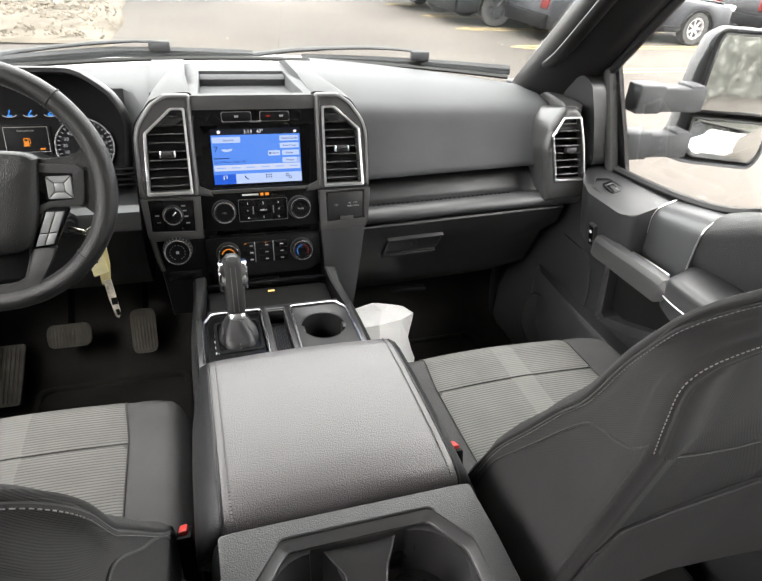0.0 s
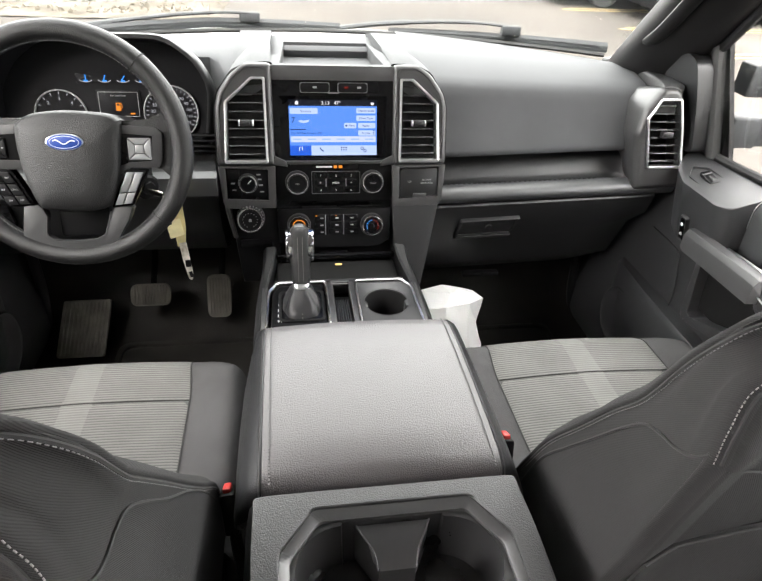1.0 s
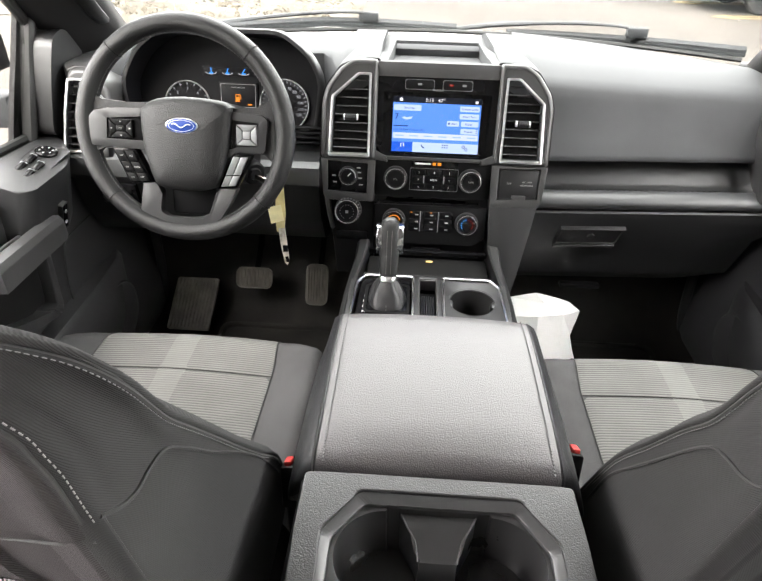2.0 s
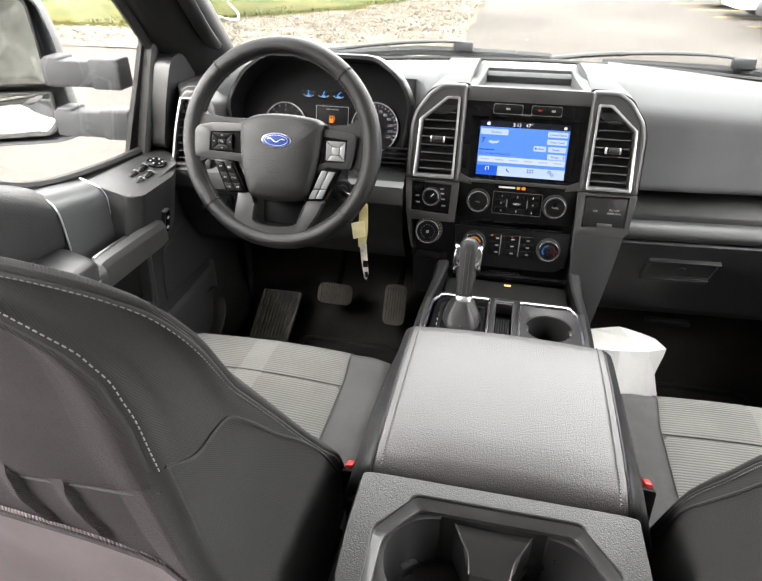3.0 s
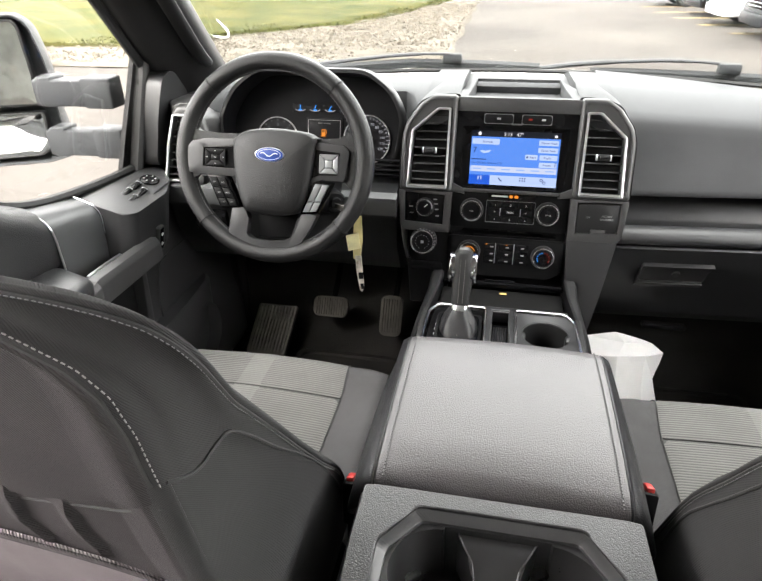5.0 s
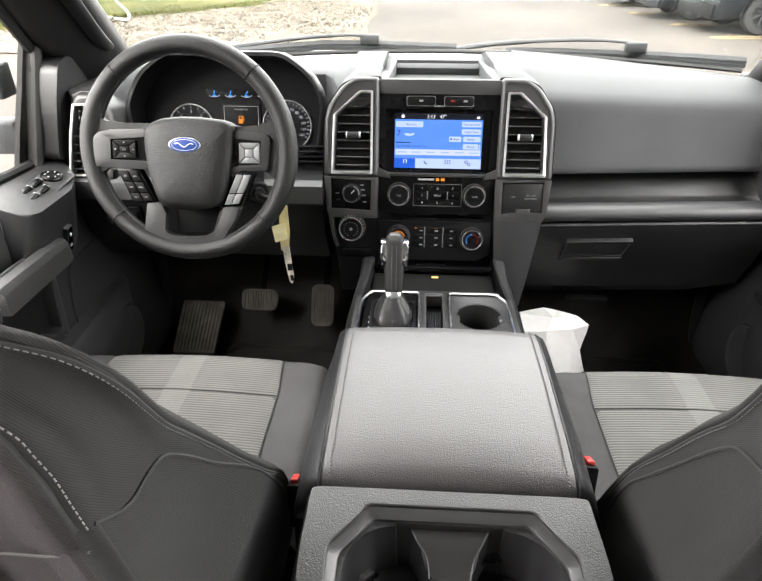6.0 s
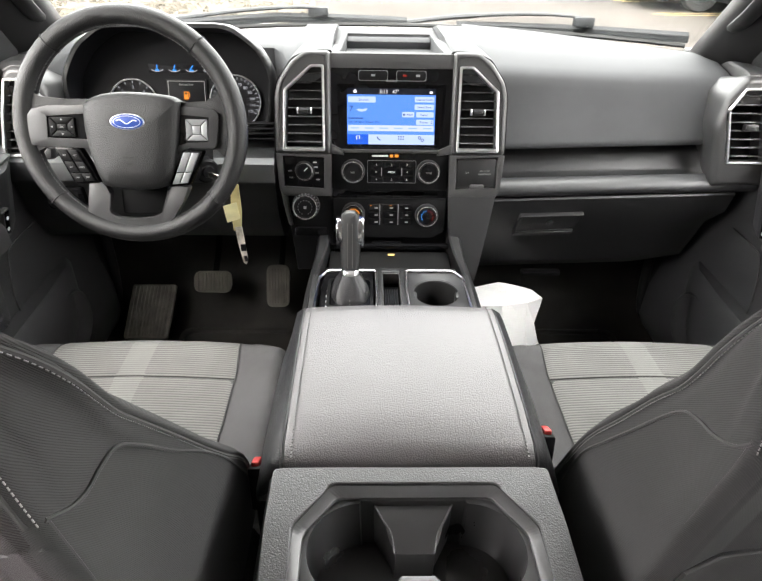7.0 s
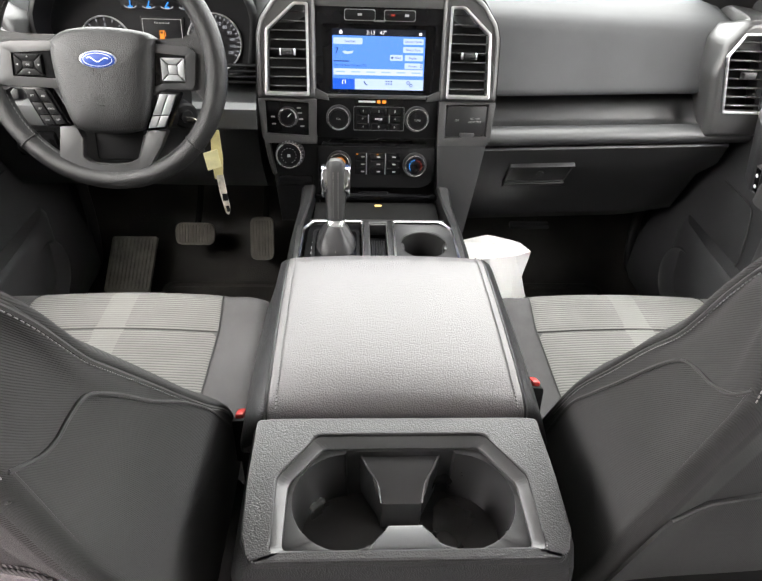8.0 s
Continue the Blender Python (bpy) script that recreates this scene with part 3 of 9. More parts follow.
# middle of the dash top, with the open tray
bm = B()
topm = Matrix.Identity(4)
ring_prism(bm, [(-0.126, 0.030), (0.126, 0.030), (0.137, 0.13), (0.137, 0.50), (-0.137, 0.50), (-0.137, 0.13)], rounded([(-0.108, 0.055), (0.108, 0.055), (0.098, 0.275), (-0.098, 0.275)], 0.006),
           0.862, 0.890, topm, (0, 0.19), 0.0)
for v in bm.verts:
    if v.co.y > 0.3:
        v.co.z -= 0.029
    elif v.co.y < 0.10:
        v.co.z += 0.006 * (0.10 - v.co.y) / 0.07
part("upper_pad", bm, M_DASH, dash, "grey top cover of the centre stack")
bm = B()
ring_prism(bm, [(-0.111, 0.051), (0.111, 0.051), (0.103, 0.280), (-0.103, 0.280)], [(-0.107, 0.056), (0.107, 0.056), (0.097, 0.274), (-0.097, 0.274)], 0.835, 0.8885, topm, (0, 0.19), 0.0)
prism(bm, [(-0.109, 0.053), (0.109, 0.053), (0.101, 0.278), (-0.101, 0.278)], 0.852, 0.862, topm)
bt = part("top_tray", bm, M_DASH, dash, "open storage tray in the dash top")
bm = B()
rbox(bm, (0.196, 0.02, 0.045), pose(0, 0.262, 0.862, 25), 0.003)
part("back_lip", bm, M_DASH, bt)
for s in (-1, 1):
    bm = B()
    rows = []
    for i in range(9):
        x = (0.128 + 0.076 * i / 8) * s
        far = dash_far(x)
        rows.append([Vector((x, far, 0.862)), Vector((x, far * 0.75 + 0.03, 0.884)), Vector((x, 0.24, 0.8915)), Vector((x, 0.16, 0.888)), Vector((x, 0.125, 0.879)), Vector((x, 0.125, 0.85)), Vector((x, far, 0.84))])
    loft(bm, rows)
    part("upper_pad", bm, M_DASH, dash, "grained dark grey upper dash pad", sharp=50)
# satin rails running forward from the pods over the dash top
for s in (-1, 1):
    bm = B()
    rings = []
    for y, dz, x0, x1, x2, x3 in ((0.0225, 0.0, 0.124, 0.176, 0.2035, 0.230), (0.06, 0.004, 0.124, 0.174, 0.199, 0.221), (0.12, 0.004, 0.125, 0.170, 0.192, 0.209), (0.20, 0.001, 0.127, 0.164, 0.183, 0.196), (0.30, -0.007, 0.129, 0.158, 0.174, 0.184), (0.38, -0.017, 0.131, 0.153, 0.166, 0.174), (0.45, -0.030, 0.133, 0.149, 0.160, 0.166), (0.495, -0.042, 0.134, 0.147, 0.157, 0.163), (0.515, -0.060, 0.135, 0.146, 0.156, 0.162)):
        rings.append([Vector((x * s, y, z + dz)) for x, z in ((x0, 0.862), (x0, 0.889), (x0 + 0.004, 0.8935), (x0 + 0.010, 0.8965), (x1 - 0.008, 0.900), (x1 + 0.002, 0.899), (x2 - 0.004, 0.8895), (x2 + 0.003, 0.883), (x3, 0.848 + 0.10 * max(0, y - 0.0215)), (x3, 0.80))])
    loft(bm, rings)
    part("top_rail", bm, M_DASH, dash, "satin grey rail beside the tray")

# centre stack frame: x right, v up along the leaning face, w out of it
ST = Matrix(((1, 0, 0, 0), (0, 0.2607, -0.9654, -0.03), (0, 0.9654, 0.2607, 0.72), (0, 0, 0, 1)))


def st(u, v, w=0.0):
    return ST @ Matrix.Translation((u, v, w))


def mir(poly, s):
    return [(u * s, v) for u, v in (poly if s > 0 else poly[::-1])]


PODC = [(0.124, -0.012), (0.241, -0.012), (0.239, 0.105), (0.231, 0.134), (0.203, 0.172), (0.176, 0.190), (0.124, 0.190)]
POD = rounded(PODC, 0.008)
CHROME_OUT = rounded([(0.137, 0.163), (0.165, 0.163), (0.219, 0.116), (0.2255, -0.006), (0.137, -0.006)], 0.004)
CHROME_IN = rounded([(0.1415, 0.1585), (0.163, 0.1585), (0.2135, 0.114), (0.2195, 0.001), (0.1415, 0.001)], 0.003)


def slats(parent, m, left, right, v0, v1, count, tilt, depth=0.009):
    """Vent blades between two edges, each a part."""
    for k in range(count):
        v = v0 + (v1 - v0) * (k + 0.5) / count
        a, b = left(v), right(v)
        if b - a < 0.01:
            continue
        bm = B()
        rbox(bm, (b - a, 0.0026, depth), m @ Matrix.Translation(((a + b) / 2, v, -0.010)) @ pose(0, 0, 0, tilt), 0.0009, 1)
        part("slat", bm, M_SLAT, parent)


for s in (-1, 1):
    bm = B()
    stack_rings(bm, [(mir(rounded(inset(PODC, d), 0.009), s), w) for d, w in ((0, -0.09), (0, -0.010), (0.0012, -0.005), (0.0035, -0.0015), (0.007, 0.0), (0.0095, 0.0), (0.0105, -0.0018))] + [(mir(CHROME_OUT, s), -0.0020), (mir(CHROME_OUT, s), -0.03)], ST, (0.175 * s, 0.06))
    pod = part("vent_pod", bm, M_SATIN, dash, "satin dark silver pod round the air vent")
    bm = B()
    prism(bm, [(0.18 * s + (u - 0.18 * s) * 1.07, 0.08 + (v - 0.08) * 1.02) for u, v in mir(POD, s)], -0.10, -0.020, ST)
    part("shadow_gap", bm, M_VOID, pod)
    bm = B()
    ring_prism(bm, mir(CHROME_OUT, s), mir(CHROME_IN, s), -0.03, 0.003, ST, (0.175 * s, 0.06), 0.0012)
    part("vent_ring", bm, M_CHROME, pod, "bright chrome vent surround")
    bm = B()
    prism(bm, mir(CHROME_OUT, s), -0.062, -0.055, ST)
    part("vent_duct", bm, M_VOID, pod)
    edge = lambda v: 0.2195 - 0.006 * max(0, v) / 0.114 if v < 0.114 else 0.2135 - (v - 0.114) * (0.0505 / 0.0445)
    if s > 0:
        slats(pod, ST, lambda v: 0.1415, edge, 0.004, 0.156, 9, 3)
    else:
        slats(pod, ST, lambda v: -edge(v), lambda v: -0.1415, 0.004, 0.156, 9, 3)
    bm = B()
    rbox(bm, (0.026, 0.012, 0.016), st(0.178 * s, 0.075, 0.0), 0.003)
    rbox(bm, (0.016, 0.007, 0.004), st(0.178 * s, 0.075, 0.009), 0.001)
    tab = part("vent_tab", bm, M_SPOKE, pod, "grey vent thumb tab")
    for e in (-1, 1):
        bm = B()
        rbox(bm, (0.0026, 0.0125, 0.0165), st(0.178 * s + 0.0135 * e, 0.075, 0.0002), 0.001, 1)
        part("end_cap", bm, M_CHROME, tab)
    # lower part of the pod
    bm = B()
    low = [(0.124, -0.012), (0.241, -0.012), (0.235, -0.088), (0.228, -0.10), (0.126, -0.10)]
    hole = [(0.1395, -0.019), (0.227, -0.016), (0.2255, -0.080), (0.1405, -0.084)]
    ring_prism(bm, mir(low, s), mir(hole, s), -0.06, -0.001, ST, (0.182 * s, -0.05), 0.002)
    part("pod_base", bm, M_SATIN, dash, "satin dark silver lower pod frame")

# satin edge running down the driver's side of the stack
bm = B()
rings = []
for k in range(9):
    t = k / 8
    v = -0.080 - 0.085 * t
    xo = -0.2345 + 0.016 * t ** 1.5
    w = 0.012 - 0.006 * t
    rings.append([ST @ Vector(q) for q in ((xo, v, -0.07), (xo - 0.001, v, -0.012), (xo + 0.003, v, -0.004), (xo + w, v, -0.003), (xo + w + 0.002, v, -0.012), (xo + w, v, -0.07))])
loft(bm, rings)
part("side_edge", bm, M_SATIN, dash, "satin edge beside the knee panel")

# centre fascia
bm = B()
prism(bm, rounded([(-0.124, 0.185), (0.124, 0.185), (0.124, 0.158), (-0.124, 0.158)], 0.002), -0.05, -0.008, ST @ pose(0, 0, 0, 0), 0.002)
part("brow", bm, M_SATIN, dash, "satin grey band over the display")
bm = B()
ring_prism(bm, [(-0.124, 0.1605), (0.124, 0.1605), (0.130, -0.010), (-0.130, -0.010)], rounded([(-0.112, 0.128), (0.112, 0.128), (0.108, 0.002), (-0.108, 0.002)], 0.004), -0.05, -0.010, ST, (0, 0.06), 0.0, )
fascia = part("display_surround", bm, M_BLACK, dash, "gloss black display surround")
bm = B()
prism(bm, [(-0.12, 0.135), (0.12, 0.135), (0.12, -0.005), (-0.12, -0.005)], -0.048, -0.0315, ST)
part("display_glass", bm, M_BLACK, fascia)
for s in (-1, 1):
    bm = B()
    prism(bm, mir([(0.102, -0.002), (0.128, 0.010), (0.129, -0.010), (0.098, -0.014)], s), -0.04, -0.004, ST, 0.002)
    part("corner_trim", bm, M_SATIN, fascia, "silver corner of the display bezel")
bm = B()
prism(bm, [(-0.102, -0.002), (0.102, -0.002), (0.098, -0.009), (-0.098, -0.009)], -0.03, -0.004, ST, 0.002)
part("lower_trim", bm, M_SATIN, fascia, "silver lower bezel of the display")
for a, b, marks in ((-0.067, -0.009, 1), (0.010, 0.069, 2)):
    bm = B()
    prism(bm, rounded([(a, 0.153), (b, 0.153), (b, 0.135), (a, 0.135)][::-1], 0.004), -0.012, -0.006, ST, 0.0015)
    key = part("switch", bm, M_MATBLACK, fascia)
    bm = B()
    o = rounded([(a - 0.001, 0.134), (b + 0.001, 0.134), (b + 0.001, 0.154), (a - 0.001, 0.154)], 0.004)
    i = rounded([(a + 0.0008, 0.1358), (b - 0.0008, 0.1358), (b - 0.0008, 0.1522), (a + 0.0008, 0.1522)], 0.0035)
    ring_prism(bm, o, i, -0.011, -0.0065, ST, ((a + b) / 2, 0.144))
    part("rim", bm, M_GREYBTN, key)
    for k in range(marks):
        c = a + (b - a) * (k + 0.6) / (marks + 0.2)
        bm = B()
        rbox(bm, (0.008, 0.004, 0.0008), st(c, 0.1445, -0.0058), 0.0003, 1)
        part("mark", bm, M_MARKDIM if k or marks == 1 else M_REDLED, key)
bm = B()
rbox(bm, (0.022, 0.003, 0.003), st(0.0, 0.134, -0.009), 0.001)
part("trim_bar", bm, M_GREYBTN, fascia)

# the display picture
screen = thing("touchscreen", (0, -0.005, 0.72), "lit blue radio touchscreen set in the dash", "touchscreen")
Z0 = -0.0312


def on_screen(u0, v0, u1, v1, level, material, name="tile", r=0.0):
    bm = B()
    poly = [(u0, v0), (u1, v0), (u1, v1), (u0, v1)]
    if r:
        poly = rounded(poly, r, 3)
    prism(bm, poly, Z0, Z0 + 0.0003 + 0.0004 * level, ST)
    return part(name, bm, material, screen)


UL, UR, VB, VT = -0.092, 0.0935, 0.0065, 0.120
VS = VT - 0.0125
on_screen(UL, VB, UR, VT, 0, M_SCREENBLACK, "panel")
on_screen(UL, VB, UR, VS, 1, M_SCREEN, "picture")
on_screen(UL + 0.002, VB + 0.0275, UR - 0.002, VB + 0.0395, 2, M_SCREENBAR, "preset_bar")
on_screen(UL, VB, UR, VB + 0.0205, 2, M_SCREENLIGHT, "menu_bar")
on_screen(UL, VB, UL + 0.045, VB + 0.0205, 3, M_SCREENDEEP, "menu_bar")
on_screen(UL + 0.002, VS - 0.016, UL + 0.060, VS - 0.004, 2, M_SCREENLIGHT, "button", 0.002)
for k in range(4):
    on_screen(UR - (0.044 if k < 2 else 0.040), VS - 0.0145 - 0.0152 * k, UR - 0.003, VS - 0.0035 - 0.0152 * k, 2, M_SCREENLIGHT, "button", 0.002)
on_screen(UR - 0.070, VS - 0.0145 - 0.0304, UR - 0.044, VS - 0.0035 - 0.0304, 2, M_SCREENLIGHT, "button", 0.002)
on_screen(UL + 0.002, VB + 0.0525, UL + 0.034, VB + 0.0545, 2, M_SCREENINK, "name_bar")
for k in range(6):
    c = UL + 0.016 + 0.0307 * k
    on_screen(c - 0.009, VB + 0.0326, c + 0.009, VB + 0.0346, 3, M_SCREENMID, "name_bar")
for k in range(3):
    for j in range(2):
        c = UL + 0.108 + 0.005 * k
        on_screen(c, VB + 0.010 + 0.005 * j, c + 0.0028, VB + 0.0128 + 0.005 * j, 3, M_SCREENINK, "icon", 0.001)
bm = B()
tube(bm, [st(UL + 0.064 + a, VB + 0.016 - b, Z0 + 0.002).translation for a, b in ((0, 0), (0.001, 0.003), (0.004, 0.006), (0.007, 0.007))], 0.0011, 6)
part("icon", bm, M_SCREENINK, screen)
for a, b in ((0.154, 0.0145), (0.160, 0.0095)):
    bm = B()
    ring_prism(bm, circle(UL + a, VB + b, 0.0034, 14), circle(UL + a, VB + b, 0.0021, 14), Z0, Z0 + 0.0018, ST)
    part("icon", bm, M_SCREENINK, screen)
bm = B()
tube(bm, [st(UL + 0.020, VB + 0.010, Z0 + 0.0022).translation, st(UL + 0.020, VB + 0.017, Z0 + 0.0022).translation, st(UL + 0.026, VB + 0.018, Z0 + 0.0022).translation, st(UL + 0.026, VB + 0.011, Z0 + 0.0022).translation], 0.0009, 6)
part("icon", bm, M_SCREENWHITE, screen)
bm = B()
prism(bm, [(UR - 0.0655 + 0.0032 * (1 if k % 2 == 0 else 0.45) * math.sin(math.pi * k / 5), VS - 0.0394 + 0.0032 * (1 if k % 2 == 0 else 0.45) * math.cos(math.pi * k / 5)) for k in range(10)][::-1], Z0, Z0 + 0.0018, ST)
part("icon", bm, M_SCREENINK, screen)
for k in range(3):
    on_screen(UR - 0.0075, VS - 0.0505 - 0.0035 * k, UR - 0.0055, VS - 0.0485 - 0.0035 * k, 3, M_SCREENINK, "icon")
bm = B()
prism(bm, [(UL + 0.0125, VS + 0.0068), (UL + 0.017, VS + 0.0105), (UL + 0.0215, VS + 0.0068), (UL + 0.0202, VS + 0.0068), (UL + 0.0202, VS + 0.0028), (UL + 0.0138, VS + 0.0028), (UL + 0.0138, VS + 0.0068)][::-1], Z0, Z0 + 0.0014, ST)
part("icon", bm, M_SCREENWHITE, screen)
bm = B()
rbox(bm, (0.006, 0.005, 0.0006), st(UR - 0.010, VS + 0.005, Z0 + 0.001), 0.0002, 1)
part("icon", bm, M_SCREENWHITE, screen)
bm = B()
prism(bm, [(UL + 0.019, 0.0775), (UL + 0.025, 0.0795), (UL + 0.030, 0.078), (UL + 0.043, 0.080), (UL + 0.040, 0.075), (UL + 0.030, 0.073), (UL + 0.024, 0.074)][::-1], Z0, Z0 + 0.0013, ST)
part("icon", bm, M_SCREENLIGHT, screen)
write("3:13   47°", 0.0105, st(-0.004, VS + 0.0025, Z0 + 0.0012), M_SCREENWHITE, screen)
write("7", 0.0165, st(UL + 0.0085, 0.0735, Z0 + 0.0012), M_SCREENINK, screen)
write("City Of New Orleans (72)", 0.0062, st(UL + 0.002, VB + 0.0440, Z0 + 0.0012), M_SCREENINK, screen, align="LEFT")
write("Sources", 0.0068, st(UL + 0.035, VS - 0.0125, Z0 + 0.0018), M_SCREENINK, screen)
for k, w in enumerate(("Channel Guide", "Direct Tune", "Replay", "Presets")):
    write(w, 0.0058, st(UR - 0.0235, VS - 0.0110 - 0.0152 * k, Z0 + 0.0018), M_SCREENINK, screen)
write("Alert", 0.0062, st(UR - 0.054, VS - 0.0110 - 0.0304, Z0 + 0.0018), M_SCREENINK, screen)

# control panels under the display
bm = B()
prism(bm, rounded([(-0.130, -0.010), (-0.124, -0.088), (0.124, -0.088), (0.131, -0.010), (0.098, -0.012), (0.094, -0.0055), (-0.094, -0.0055), (-0.098, -0.012)], 0.004), -0.06, -0.012, ST, 0.003)
radio = part("radio_panel", bm, M_MATBLACK, dash, "black radio control panel")
bm = B()
ring_prism(bm, [(-0.124, -0.088), (0.124, -0.088), (0.124, -0.106), (-0.124, -0.106)][::-1], [(-0.098, -0.0925), (0.104, -0.0925), (0.104, -0.100), (-0.098, -0.100)][::-1], -0.06, -0.018, ST, (0, -0.0965))
prism(bm, [(-0.12, -0.09), (-0.12, -0.104), (0.12, -0.104), (0.12, -0.09)], -0.055, -0.040, ST)
part("disc_slot", bm, M_BLACK, dash, "black disc slot panel")
bm = B()
prism(bm, rounded([(-0.124, -0.106), (-0.121, -0.178), (-0.095, -0.192), (0.095, -0.192), (0.121, -0.178), (0.124, -0.106)], 0.005), -0.06, -0.012, ST, 0.003)
climate = part("climate_panel", bm, M_MATBLACK, dash, "black climate control panel")


def knob(parent, u, v, r, w, label, ring=True, face=M_BLACK):
    bm = B()
    lathe(bm, [(r * 1.06, 0), (r * 1.06, 0.004), (r, 0.006), (r * 0.98, w - 0.002), (r * 0.92, w), (r * 0.80, w), (r * 0.76, w - 0.002), (0.0005, w - 0.002)], st(u, v, -0.012), 32)
    k = part("knob", bm, M_MATBLACK, parent, label)
    if ring:
        bm = B()
        ring_prism(bm, circle(u, v, r * 0.985, 32), circle(u, v, r * 0.88, 32), w - 0.016, w - 0.0112, ST, (u, v), 0.0006)
        part("knob_ring", bm, M_KNOBRING, k)
        bm = B()
        lathe(bm, [(r * 1.13, 0), (r * 1.13, 0.0035), (r * 1.09, 0.0055), (r * 1.01, 0.0060), (r * 1.0, 0.004)], st(u, v, -0.012), 32)
        part("knob_skirt", bm, M_SPOKE, k)
    bm = B()
    lathe(bm, [(r * 0.82, 0), (r * 0.80, 0.0012), (0.0005, 0.0014)], st(u, v, w - 0.0145), 28)
    part("knob_face", bm, face, k)
    return k


for u, v, w in ((-0.0795, -0.048, "VOL"), (0.081, -0.048, "TUNE")):
    k = knob(radio, u, v, 0.0225, 0.020, "black radio knob with a chrome ring")
    write(w, 0.0050, st(u, v - 0.002, 0.0086), M_MARKDIM, k)
for r in range(3):
    for c in range(3):
        if r == 1 and c == 1:
            continue
        bm = B()
        ww = 0.034 if c == 1 else 0.030
        u = 0.003 + (c - 1) * 0.0325
        rbox(bm, (ww - 0.002, 0.0135, 0.003), st(u, -0.0335 - 0.0155 * r, -0.0115), 0.001, 1)
        b = part("button", bm, M_BLACK, radio)
        if r != 1:
            write(str(c + 1 + (3 if r == 2 else 0)), 0.0062, st(u, -0.036 - 0.0155 * r, -0.0097), M_MARK, b)
        else:
            bm = B()
            d = 1 if c == 0 else -1
            prism(bm, [(u - 0.002 * d, -0.047), (u + 0.0016 * d, -0.049), (u - 0.002 * d, -0.051)][::-1 if d > 0 else 1], -0.011, -0.0096, ST)
            part("mark", bm, M_MARKDIM, b)
bm = B()
rbox(bm, (0.040, 0.0145, 0.004), st(0.003, -0.049, -0.011), 0.0015)
b = part("button", bm, M_BLACK, radio)
write("MEDIA", 0.0052, st(0.003, -0.051, -0.0088), M_MARK, b)
for u in (-0.0185, 0.0245):
    bm = B()
    rbox(bm, (0.002, 0.0165, 0.004), st(u, -0.049, -0.0105), 0.0005, 1)
    part("button_edge", bm, M_GREYBTN, radio)
bm = B()
o = rounded([(-0.049, -0.0725), (0.055, -0.0725), (0.055, -0.025), (-0.049, -0.025)], 0.003)
ring_prism(bm, o, [(u * 0.985 + 0.00004, v + (0.0007 if v < -0.05 else -0.0007)) for u, v in o], -0.013, -0.010, ST, (0.003, -0.049))
part("button_frame", bm, M_GREYBTN, radio)
bm = B()
rbox(bm, (0.10, 0.0125, 0.002), st(0.003, -0.0155, -0.012), 0.0008, 1)
lampb = part("airbag_lamp", bm, M_BLACK, radio, "passenger airbag indicator strip")
for u, w, m_ in ((-0.022, 0.034, M_MARK), (0.002, 0.007, M_AMBER), (0.013, 0.008, M_AMBER)):
    bm = B()
    rbox(bm, (w, 0.0036 if m_ is M_MARK else 0.006, 0.001), st(u, -0.0155, -0.0108), 0.0003, 1)
    part("mark", bm, m_, lampb)

kl = knob(climate, -0.079, -0.140, 0.0225, 0.018, "black fan knob with amber marks")
kr = knob(climate, 0.081, -0.142, 0.0225, 0.018, "black temperature knob")
for k in range(9):
    a = math.pi * (0.12 + 0.76 * k / 8)
    bm = B()
    rbox(bm, (0.0036, 0.0020, 0.001), st(-0.079 + 0.0135 * math.cos(a), -0.140 + 0.0135 * math.sin(a), 0.0062) @ pose(0, 0, 0, 0, 0, math.degrees(a) + 90), 0.0003, 1)
    part("mark", bm, M_AMBER, kl)
for k in range(10):
    a = math.pi * (-0.15 + 1.3 * k / 9)
    bm = B()
    rbox(bm, (0.0036, 0.0016, 0.001), st(0.081 + 0.0125 * math.cos(a), -0.142 + 0.0125 * math.sin(a), 0.0062) @ pose(0, 0, 0, 0, 0, math.degrees(a) + 90), 0.0003, 1)
    part("mark", bm, M_REDLED if k < 5 else M_BLUELED, kr)
for r in range(3):
    for c in range(3):
        bm = B()
        u, v = -0.031 + 0.033 * c, -0.1255 - 0.0155 * r
        rbox(bm, (0.030, 0.0138, 0.003), st(u, v, -0.0115), 0.001, 1)
        b = part("button", bm, M_BLACK, climate)
        bm = B()
        rbox(bm, (0.007, 0.0026, 0.0008), st(u + 0.002, v - 0.001, -0.0098), 0.0003, 1)
        part("mark", bm, M_MARKDIM, b)
        if (r, c) in ((0, 0), (0, 1)):
            bm = B()
            rbox(bm, (0.0035, 0.0022, 0.0008), st(u - (0.010 if c == 0 else 0), v + 0.0045, -0.0097), 0.0003, 1)
            part("mark", bm, M_AMBER, b)
for u in (-0.0215, 0.0185):
    bm = B()
    rbox(bm, (0.0018, 0.045, 0.003), st(u, -0.141, -0.0105), 0.0005, 1)
    part("button_edge", bm, M_GREYBTN, climate)

